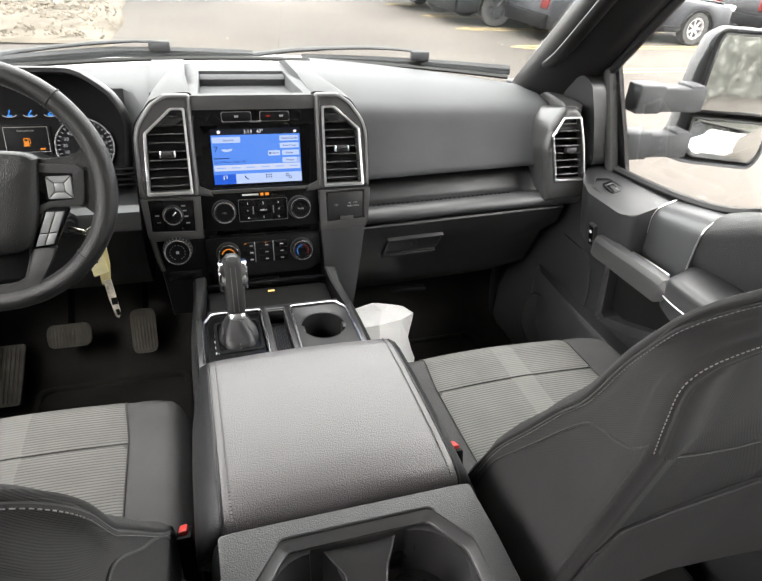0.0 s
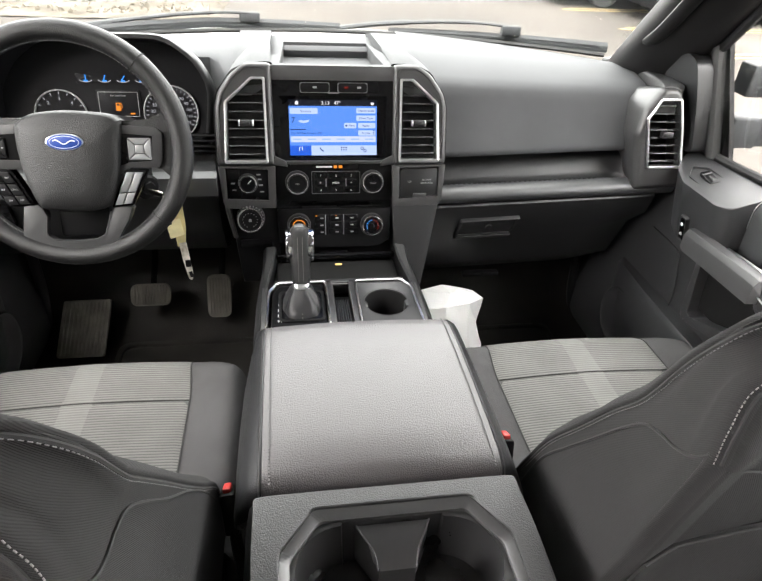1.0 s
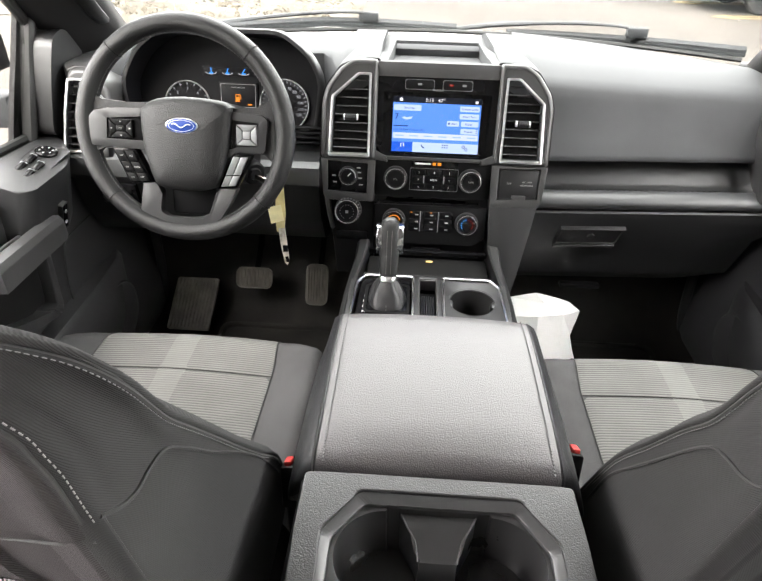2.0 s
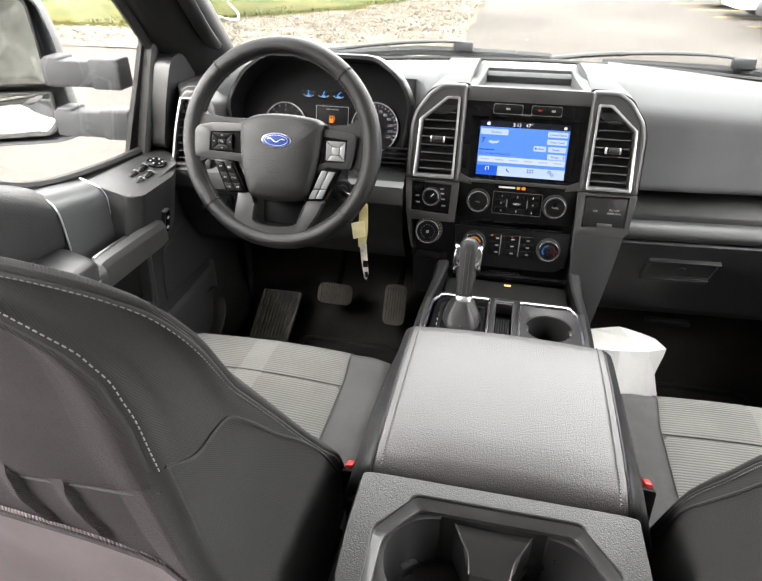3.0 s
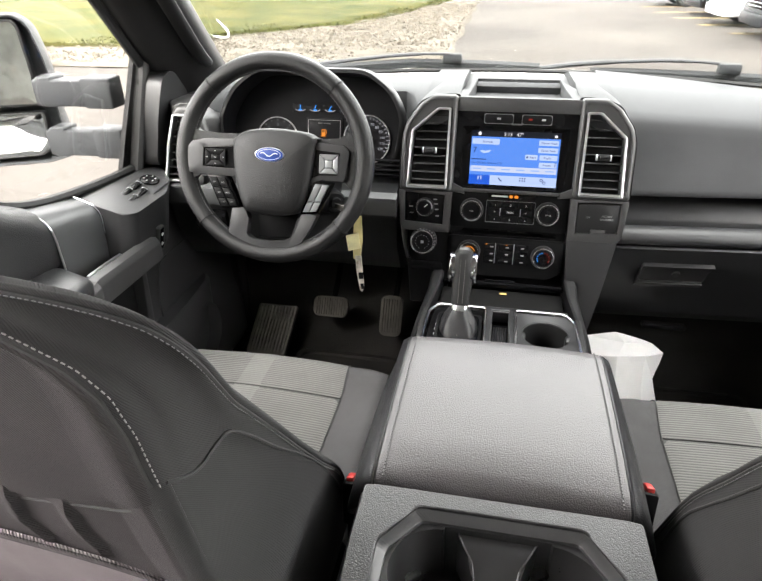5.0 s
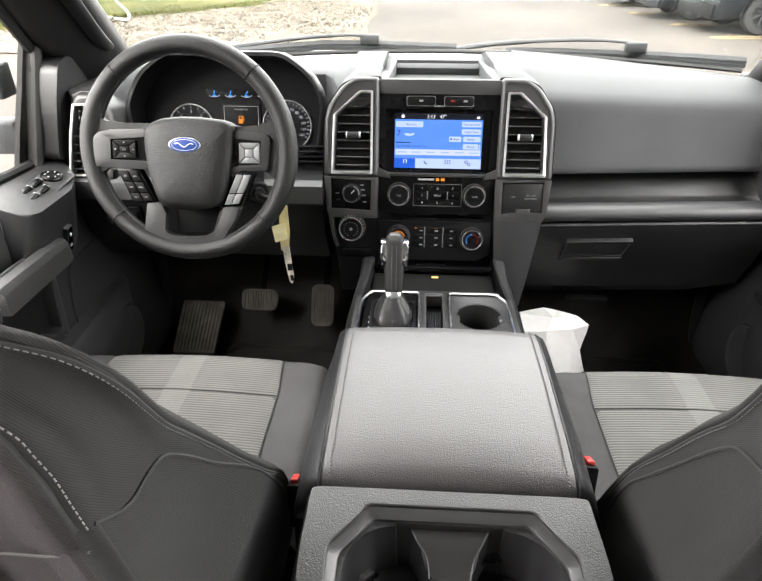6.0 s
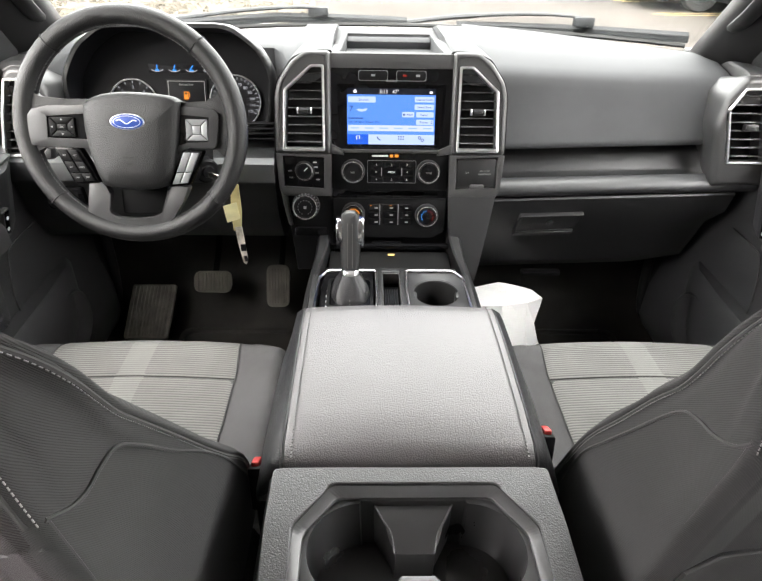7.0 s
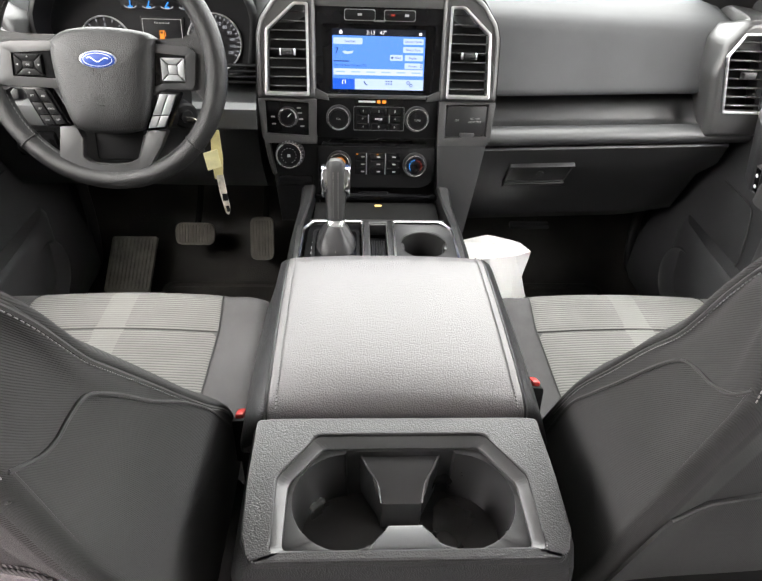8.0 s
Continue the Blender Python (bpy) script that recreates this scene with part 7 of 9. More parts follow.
    for col, dx in ((grid[0], -0.008), (grid[-1], 0.008)):
        pv = col
        for k, dz in enumerate((-0.03, -0.09, -0.22)):
            cu = [bm.verts.new((v.co.x + dx * (1 if k == 0 else 0.6 if k == 1 else 0), v.co.y, v.co.z + dz)) for v in col]
            for j in range(36):
                bm.faces.new((pv[j], pv[j + 1], cu[j + 1], cu[j]))
            pv = cu
    cushion = mk("cushion", bm, M_CLOTHSIDE, e, "plain grey cloth seat cushion sides")

    def patch(name, x0, x1, y0, y1, material, lift, label, n=(24, 24), soft=0.0002):
        bm = B()
        g = []
        for i in range(n[0] + 1):
            row = []
            for j in range(n[1] + 1):
                x, y = x0(y0 + (y1 - y0) * j / n[1]) + (x1(y0 + (y1 - y0) * j / n[1]) - x0(y0 + (y1 - y0) * j / n[1])) * i / n[0], y0 + (y1 - y0) * j / n[1]
                edge = min(i, n[0] - i, j, n[1] - j)
                row.append(bm.verts.new((x, y, cush(x, y) + (lift if edge > 0 else -soft))))
            g.append(row)
        for i in range(n[0]):
            for j in range(n[1]):
                bm.faces.new((g[i][j], g[i + 1][j], g[i + 1][j + 1], g[i][j + 1]))
        return mk(name, bm, material, cushion, label)

    xl = lambda y: 0.287 + 0.012 * max(0, (y + 0.40) / 0.11)
    xr = lambda y: 0.645 - 0.004 * max(0, (y + 0.40) / 0.11)
    sa, sb = (lambda y: 0.448), (lambda y: 0.500)
    patch("insert", xl, xr, -0.414, -0.283, M_RIB, 0.0016, "ribbed light grey front insert", (36, 24))
    patch("insert", xl, xr, -0.70, -0.417, M_RIB, 0.0016, "ribbed light grey rear insert", (36, 24))
    patch("stripe", sa, sb, -0.4135, -0.285, M_STRIPE, 0.0019, "smooth pale stripe", (6, 24), -0.0015)
    patch("stripe", sa, sb, -0.69, -0.4175, M_STRIPE, 0.0019, "smooth pale stripe", (6, 24), -0.0015)
    bm = B()
    tube(bm, [(0.285 + 0.36 * i / 20, -0.4155, cush(0.285 + 0.36 * i / 20, -0.4155) + 0.0012) for i in range(21)], 0.0010, 6)
    mk("seam", bm, M_STITCHGROOVE, cushion)
    for fx in (xl, xr):
        bm = B()
        tube(bm, [(fx(y), y, cush(fx(y), y) + 0.0014) for y in ys[3:]], 0.0011, 6)
        mk("seam", bm, M_STITCHGROOVE, cushion)
    # plinth under the cushion
    bm = B()
    rbox(bm, (0.46, 0.52, 0.17), pose(XC, -0.58, 0.135), 0.02)
    mk("seat_base", bm, M_VOID, e, "black seat base")
    return e


seat(-1)
seat(1)

# buckles
for s, y, z, lean in ((-1, -0.704, 0.545, -6), (1, -0.674, 0.570, 6)):
    e = thing("belt_buckle", (0.19 * s, y, z - 0.05), "black seat belt buckle with a red release button", "seat belt buckle", "belt buckles")
    m = pose(0.190 * s, y, z, -25, lean)
    bm = B()
    rbox(bm, (0.020, 0.030, 0.058), m @ Matrix.Translation((0, 0, -0.03)), 0.004)
    part("body", bm, M_MATBLACK, e)
    bm = B()
    rbox(bm, (0.011, 0.019, 0.010), m @ Matrix.Translation((0, 0.0, 0.000)), 0.003)
    part("button", bm, M_RED, e, "red release button")
    bm = B()
    tube(bm, [m @ Vector(p) for p in ((0, 0, -0.05), (0, 0.005, -0.12), (0, 0.01, -0.30))], 0.008, 8, flat=0.5)
    part("stalk", bm, M_MATBLACK, e)

# crumpled white bag in the passenger footwell
bag = thing("paper_bag", (0.32, -0.02, 0.064), "crumpled white paper bag standing in the footwell", "bag")
bm = B()
BAG = [[(0.22, -0.10, 0.066), (0.30, -0.11, 0.066), (0.37, -0.08, 0.066), (0.415, -0.01, 0.066), (0.40, 0.06, 0.066), (0.34, 0.08, 0.066), (0.28, 0.08, 0.066), (0.22, 0.05, 0.066)],
       [(0.215, -0.090, 0.15), (0.292, -0.100, 0.16), (0.365, -0.070, 0.16), (0.411, -0.005, 0.17), (0.390, 0.05, 0.16), (0.335, 0.07, 0.16), (0.28, 0.07, 0.16), (0.217, 0.045, 0.15)],
       [(0.212, -0.075, 0.22), (0.285, -0.085, 0.235), (0.350, -0.055, 0.245), (0.384, -0.005, 0.248), (0.372, 0.04, 0.25), (0.330, 0.05, 0.24), (0.28, 0.05, 0.24), (0.215, 0.04, 0.24)],
       [(0.215, -0.055, 0.335), (0.280, -0.062, 0.343), (0.345, -0.035, 0.333), (0.397, 0.000, 0.322), (0.370, 0.02, 0.335), (0.330, 0.01, 0.354), (0.28, 0.01, 0.364), (0.215, 0.01, 0.346)]]
loft(bm, [[Vector(p) for p in ring] for ring in BAG], True, (True, False))
bm.verts.ensure_lookup_table()
top_ring = [bm.verts[24 + k] for k in range(8)]
crest = bm.verts.new((0.300, -0.012, 0.350))
for k in range(8):
    bm.faces.new((top_ring[k], top_ring[(k + 1) % 8], crest))
bmesh.ops.triangulate(bm, faces=bm.faces)
bmesh.ops.subdivide_edges(bm, edges=bm.edges, cuts=2, use_grid_fill=True)
for v in bm.verts:
    if v.co.z > 0.07:
        v.co += 0.0028 * Vector((noise.noise(v.co * 26), noise.noise(v.co * 26 + Vector((7, 0, 0))), noise.noise(v.co * 26 + Vector((0, 9, 0)))))
part("sack", bm, M_PAPER, bag, sharp=9)

# ---- doors ----
BELT = [(0.10, 0.728), (-0.06, 0.730), (-0.15, 0.735), (-0.22, 0.741), (-0.289, 0.749), (-0.35, 0.758), (-0.40, 0.769), (-0.44, 0.783), (-0.48, 0.803), (-0.53, 0.828), (-0.58, 0.845), (-0.63, 0.853), (-0.90, 0.860)]


def belt(y):
    return lerp_table(BELT[::-1], y)[0]


def door(s):
    e = thing("door_1" if s < 0 else "door_2", (0.85 * s, -0.35, 0.1), "black front door with grey pull handle and padded armrest", "door", "", "structure")

    def mk(name, bm, material, parent=None, label="", sharp=45):
        if s < 0:
            mirror_x(bm)
        return part(name, bm, material, parent or e, label, sharp)

    # main inner panel
    bm = B()
    rows = []
    for i in range(37):
        y = 0.22 - 1.12 * i / 36
        zb = belt(y)
        rows.append([Vector((x, y, z)) for x, z in ((0.864, zb - 0.004), (0.850, zb - 0.012), (0.836, zb - 0.04), (0.826, 0.66), (0.806, 0.60), (0.805, 0.45), (0.80, 0.30), (0.78, 0.22), (0.78, 0.12), (0.80, 0.08), (0.92, 0.08), (0.93, 0.60), (0.90, zb - 0.01))])
    loft(bm, rows)
    panel = mk("panel", bm, M_DOOR, None, "black moulded inner door panel")
    # belt seal along the glass
    bm = B()
    tube(bm, [(0.862, y, belt(y) + 0.004) for y in [0.12 - 1.0 * i / 30 for i in range(31)]], 0.009, 7)
    mk("belt_seal", bm, M_SEAL, None, "black rubber strip along the glass")
    # switch shelf
    bm = B()
    SH = rounded([(0.845, 0.005), (0.802, -0.030), (0.768, -0.075), (0.744, -0.135), (0.736, -0.262), (0.752, -0.288), (0.845, -0.285)], 0.012)
    prism(bm, SH, 0.575, 0.735, ID, 0.008, 3)
    for v in bm.verts:
        if v.co.z > 0.68:
            v.co.z += -0.030 + (v.co.x - 0.74) * 0.26 + (-0.10 - v.co.y) * 0.05
        elif v.co.z < 0.6:
            v.co.x += 0.03
    shelf = mk("switch_shelf", bm, M_DOOR, None, "black shelf holding the window switches")
    top = lambda x, y: 0.705 + (x - 0.74) * 0.26 + (-0.10 - y) * 0.05
    n = Vector((-0.26, 0.05, 1)).normalized()
    uax = Vector((0.0, -1, -0.05)).normalized()
    # switch plate frame: u runs rearward, v outward
    vax = n.cross(uax)
    SW = basis(Vector((0.790, -0.150, top(0.790, -0.150))), uax, vax, n)
    if s < 0:
        o = rounded([(-0.075, -0.030), (0.080, -0.034), (0.085, 0.030), (-0.060, 0.034)], 0.012)
        bm = B()
        ring_prism(bm, o, [(u * 0.965, v * 0.93) for u, v in o], -0.004, 0.0016, SW, (0, 0))
        mk("plate_edge", bm, M_TRIM, shelf)
        bm = B()
        prism(bm, [(u * 0.96, v * 0.92) for u, v in o], -0.004, 0.0008, SW)
        mk("switch_plate", bm, M_DOOR, shelf)
        for u, v in ((0.040, 0.012), (0.058, -0.012), (0.004, 0.012), (0.022, -0.012)):
            bm = B()
            rbox(bm, (0.030, 0.012, 0.010), SW @ Matrix.Translation((u, v, 0.004)) @ pose(0, 0, 0, 0, 8, 0), 0.003)
            sw = mk("window_switch", bm, M_BLACK, shelf)
            bm = B()
            rbox(bm, (0.004, 0.013, 0.004), SW @ Matrix.Translation((u - 0.010, v, 0.0085)), 0.001, 1)
            mk("switch_lip", bm, M_GREYBTN, shelf)
        bm = B()
        lathe(bm, [(0.021, 0), (0.021, 0.005), (0.018, 0.007), (0.0005, 0.007)], SW @ Matrix.Translation((-0.038, 0.004, 0)), 28)
        mk("mirror_switch", bm, M_BLACK, shelf)
        for k in range(6):
            a = 2 * math.pi * k / 6
            bm = B()
            rbox(bm, (0.005, 0.003, 0.001), SW @ Matrix.Translation((-0.038 + 0.012 * math.cos(a), 0.004 + 0.012 * math.sin(a), 0.0073)), 0.0004, 1)
            mk("mark", bm, M_MARKDIM, shelf)
    else:
        o = rounded([(-0.062, 0.0), (-0.030, -0.028), (0.045, -0.028), (0.068, 0.0), (0.045, 0.026), (-0.040, 0.026)], 0.01)
        bm = B()
        ring_prism(bm, o, [(u * 0.965, v * 0.93) for u, v in o], -0.004, 0.0016, SW, (0, 0))
        mk("plate_edge", bm, M_TRIM, shelf)
        bm = B()
        rbox(bm, (0.042, 0.022, 0.010), SW @ Matrix.Translation((0.004, 0, 0.003)) @ pose(0, 0, 0, 0, 8, 0), 0.003)
        mk("window_switch", bm, M_BLACK, shelf)
        bm = B()
        rbox(bm, (0.006, 0.020, 0.006), SW @ Matrix.Translation((-0.006, 0, 0.007)), 0.002)
        mk("switch_lip", bm, M_TRIM, shelf)
    # lock rocker
    LK = basis((0.756, -0.172, 0.613), (0, -1, 0), (-0.22, 0, 0.976), (-0.976, 0, -0.22))
    bm = B()
    ring_prism(bm, rounded([(-0.012, -0.030), (0.012, -0.030), (0.012, 0.030), (-0.012, 0.030)], 0.004), rounded([(-0.009, -0.027), (0.009, -0.027), (0.009, 0.027), (-0.009, 0.027)], 0.003), -0.02, 0.003, LK, (0, 0), 0.001)
    lk = mk("lock_frame", bm, M_TRIM, None, "bright frame of the lock switch")
    bm = B()
    rbox(bm, (0.016, 0.050, 0.006), LK @ Matrix.Translation((0, 0, 0)), 0.002)
    mk("lock_switch", bm, M_BLACK)
    for dv in (0.012, -0.012):
        bm = B()
        lathe(bm, [(0.004, 0), (0.004, 0.001), (0.0005, 0.001)], LK @ Matrix.Translation((0, dv, 0.003)), 12)
        mk("mark", bm, M_MARK)
    # wrapped saddle trim, its rear edge leaning back
    bm = B()
    rows = []
    for i in range(13):
        t = i / 12

        def at(x, z, lean, t=t):
            return Vector((x, -0.286 - (0.130 + 0.006 * lean) * t, z + (0.004 + 0.024 * lean) * t))
        rows.append([at(0.862, 0.746, 1), at(0.850, 0.745, 1), at(0.836, 0.7415, 0.95), at(0.824, 0.7365, 0.9), at(0.815, 0.730, 0.8), at(0.8085, 0.7225, 0.75), at(0.8045, 0.714, 0.65), at(0.8025, 0.704, 0.5), at(0.802, 0.692, 0.3), at(0.803, 0.680, 0.1), at(0.804, 0.650, 0), at(0.807, 0.615, 0), at(0.83, 0.605, 0), at(0.862, 0.61, 0)])
    loft(bm, rows)
    saddle = mk("saddle_trim", bm, M_SADDLE, None, "satin grey saddle trim", sharp=60)
    for y, k in ((-0.285, 0.0), (-0.4165, 1.0)):
        pts = [(0.858, y - 0.006 * k, 0.748 + 0.028 * k), (0.850, y - 0.006 * k, 0.746 + 0.028 * k), (0.826, y - 0.005 * k, 0.737 + 0.026 * k), (0.811, y - 0.005 * k, 0.730 + 0.023 * k), (0.803, y - 0.004 * k, 0.718 + 0.021 * k), (0.801, y - 0.003 * k, 0.704 + 0.016 * k), (0.802, y - 0.001 * k, 0.680 + 0.006 * k), (0.803, y, 0.650), (0.806, y, 0.618)]
        bm = B()
        tube(bm, smooth_line(pts, 4), 0.0019, 7)
        mk("accent_line", bm, M_CHROME, saddle, "bright accent line")
    # padded upper panel behind it
    bm = B()
    rows = []
    for i in range(15):
        t = i / 14
        y = -0.417 - 0.463 * t
        zb = lerp_table(((-0.9, 0.858), (-0.60, 0.852), (-0.53, 0.832), (-0.44, 0.776), (-0.408, 0.752)), y)[0]
        lo = 0.668 + 0.02 * min(1, t * 3)
        f = 1 - min(1, t * 5)
        rows.append([Vector((x, y - 0.006 * f * g, z)) for x, z, g in ((0.860, zb + 0.022 * f, 1), (0.842, zb + 0.020 * f, 1), (0.822, zb - 0.002 + 0.012 * f, 0.9), (0.810 - 0.006 * (1 - f), zb - 0.016 + 0.006 * f, 0.8), (0.804 - 0.005 * (1 - f), zb - 0.030 + 0.008 * f, 0.6), (0.804 - 0.003 * (1 - f), zb - 0.048 + 0.008 * f, 0.4), (0.806, (zb + lo) / 2 - 0.02, 0.1), (0.811, lo, 0), (0.83, lo - 0.02, 0), (0.86, 0.65, 0))])
    loft(bm, rows)
    mk("padded_panel", bm, M_DOORPAD, None, "black grained padded upper door panel", sharp=40)
    # armrest
    bm = B()
    rows = []
    for k, (y, xi, zt, zb) in enumerate(((-0.4545, 0.722, 0.640, 0.625), (-0.4575, 0.717, 0.664, 0.610), (-0.462, 0.714, 0.671, 0.606), (-0.47, 0.711, 0.675, 0.605), (-0.50, 0.706, 0.679, 0.60), (-0.60, 0.702, 0.684, 0.59), (-0.75, 0.702, 0.684, 0.59), (-0.88, 0.705, 0.68, 0.59))):
        slant = max(0.0, 0.5 - 0.1 * k)
        rows.append([Vector((x, y + slant * (x - 0.715), z)) for x, z in ((0.825, zt - 0.006), (0.80, zt - 0.001), (xi + 0.016, zt), (xi + 0.005, zt - 0.003), (xi + 0.001, zt - 0.010), (xi, zt - 0.026), (xi + 0.006, zb), (0.825, zb))])
    loft(bm, rows)
    arm = mk("armrest", bm, M_ARM, None, "smooth grey padded armrest", sharp=60)
    bm = B()
    tube(bm, smooth_line([(0.716, -0.455, 0.634), (0.7045, -0.50, 0.636), (0.6985, -0.62, 0.640), (0.700, -0.86, 0.640)], 4), 0.0016, 6)
    mk("accent_line", bm, M_CHROME, arm)
    # pull handle: a bar with a chamfered top edge, turned outward at its front
    bm = B()
    rows = []
    for y, xc, zt, zb, hx in ((-0.201, 0.756, 0.624, 0.592, 0.010), (-0.206, 0.752, 0.632, 0.588, 0.015), (-0.222, 0.748, 0.635, 0.587, 0.016), (-0.30, 0.739, 0.645, 0.596, 0.016), (-0.44, 0.722, 0.662, 0.612, 0.016), (-0.455, 0.720, 0.662, 0.614, 0.016), (-0.468, 0.722, 0.652, 0.622, 0.010)):
        q = [(-hx, zb), (hx * 0.8, zb), (hx, zb + 0.004), (hx, zt - 0.003), (hx * 0.8, zt), (-hx * 0.35, zt), (-hx * 0.55, zt - 0.001), (-hx * 0.95, zt - 0.011), (-hx, zt - 0.013)]
        rows.append([Vector((xc + u, y, z)) for u, z in q])
    loft(bm, rows)
    mk("pull_handle", bm, M_SATIN, None, "solid grey pull handle", sharp=25)
    bm = B()
    rbox(bm, (0.035, 0.036, 0.038), pose(0.772, -0.222, 0.611), 0.006)
    mk("handle_root", bm, M_SATIN)
    # inner release lever above the handle
    bm = B()
    rows = []
    for y, xc, zc in ((-0.286, 0.781, 0.627), (-0.292, 0.779, 0.629), (-0.35, 0.765, 0.642), (-0.42, 0.748, 0.655), (-0.432, 0.746, 0.656)):
        rows.append([Vector((xc + u, y, zc + w)) for u, w in ((-0.0035, -0.008), (0.0035, -0.008), (0.0035, 0.0), (0.001, 0.0025), (-0.003, 0.0015))])
    loft(bm, rows)
    mk("release_lever", bm, M_CHROME, None, "bright door release lever")
    # pocket frame under the handle
    bm = B()
    ring_prism(bm, rounded([(-0.228, 0.612), (-0.246, 0.432), (-0.268, 0.426), (-0.36, 0.452), (-0.47, 0.50), (-0.47, 0.612)], 0.012), rounded([(-0.246, 0.60), (-0.264, 0.452), (-0.278, 0.447), (-0.35, 0.474), (-0.455, 0.517), (-0.455, 0.60)], 0.010), -0.806, -0.768, SIDE @ Matrix.Diagonal((1, 1, -1, 1)), (-0.35, 0.53), 0.004)
    mk("pocket_frame", bm, M_TRIM, None, "black frame of the grip pocket")
    bm = B()
    rbox(bm, (0.02, 0.20, 0.16), pose(0.803, -0.345, 0.535), 0.01)
    mk("pocket_back", bm, M_VOID)
    # lower bin and speaker
    bm = B()
    rows = []
    for y, xi in ((0.06, 0.79), (0.02, 0.772), (-0.10, 0.762), (-0.30, 0.758), (-0.60, 0.758), (-0.86, 0.77)):
        rows.append([Vector((x, y, z)) for x, z in ((0.82, 0.40), (xi + 0.01, 0.398), (xi, 0.385), (xi + 0.004, 0.25), (xi + 0.018, 0.12), (0.82, 0.10))])
    loft(bm, rows)
    mk("map_bin", bm, M_DOOR, None, "black lower door bin")
    SP = basis((0.7755, -0.035, 0.265), (0, -1, 0), (0, 0, 1), (-1, 0, 0.05))
    bm = B()
    lathe(bm, [(0.085, -0.02), (0.085, 0.004), (0.080, 0.008), (0.074, 0.004), (0.0005, 0.003)], SP, 36)
    mk("speaker", bm, M_DOOR, None, "round black speaker grille")
    bm = B()
    tube(bm, smooth_line([(0.799, y, z) for y, z in ((-0.02, 0.535), (-0.097, 0.534), (-0.128, 0.530), (-0.144, 0.515), (-0.166, 0.447), (-0.169, 0.400))], 5), 0.0018, 6)
    mk("panel_seam", bm, M_SEAL, panel)
    # sail and window post
    bm = B()
    prism(bm, rounded([(0.12, 0.730), (-0.045, 0.730), (-0.022, 0.85), (0.004, 0.925), (0.05, 0.935), (0.12, 0.88)], 0.03), 0.812, 0.870, SIDE, 0.014, 3)
    for v in bm.verts:
        v.co.x -= max(0, v.co.z - 0.73) * 0.14
    mk("sail_panel", bm, M_DASHLOW, None, "black corner panel")
    bm = B()
    rows = []
    for z, y in ((0.730, -0.058), (0.80, -0.036), (0.90, -0.002), (1.0, 0.036), (1.04, 0.05)):
        dx = -(z - 0.73) * 0.10
        rows.append([Vector((x + dx, y + dy, z)) for x, dy in ((0.850, 0.02), (0.842, 0.006), (0.842, -0.002), (0.848, -0.010), (0.866, -0.012), (0.872, 0.02))])
    loft(bm, rows)
    mk("window_post", bm, M_SEAL, None, "black glass run post")
    bm = B()
    rows = []
    for z, y in ((0.735, -0.098), (0.80, -0.074), (0.90, -0.030), (1.0, 0.010), (1.04, 0.026)):
        dx = -(z - 0.73) * 0.12
        rows.append([Vector((x + dx, y + dy, z)) for x, dy in ((0.872, 0.044), (0.869, 0.016), (0.870, 0.004), (0.880, 0.002), (0.886, 0.044))])
    loft(bm, rows)
    mk("division_bar", bm, M_PILLAR, None, "grey outer division bar")
    # upper window frame
    bm = B()
    fr = [(0.838 - 0.16 * (z - 0.73) + 0.02, y, z) for y, z in ((0.035, 0.985), (-0.065, 1.085), (-0.185, 1.20), (-0.33, 1.315), (-0.50, 1.355), (-0.80, 1.36), (-0.93, 1.35))]
    tube(bm, smooth_line(fr, 4), 0.015, 8)
    mk("window_frame", bm, M_SEAL, None, "black window frame")
    # glass
    bm = B()
    gy = [(-0.03, 0.735), (-0.289, 0.742), (-0.40, 0.762), (-0.44, 0.776), (-0.48, 0.796), (-0.53, 0.821), (-0.58, 0.838), (-0.88, 0.850), (-0.92, 1.34), (-0.50, 1.34), (-0.36, 1.305), (-0.22, 1.19), (0.0, 0.985)]
    prism(bm, gy[::-1], 0.866, 0.871, SIDE)
    for v in bm.verts:
        v.co.x -= (v.co.z - 0.73) * 0.16
    mk("glass", bm, M_GLASS, None, "clear side glass")
    return e


door(-1)
door(1)

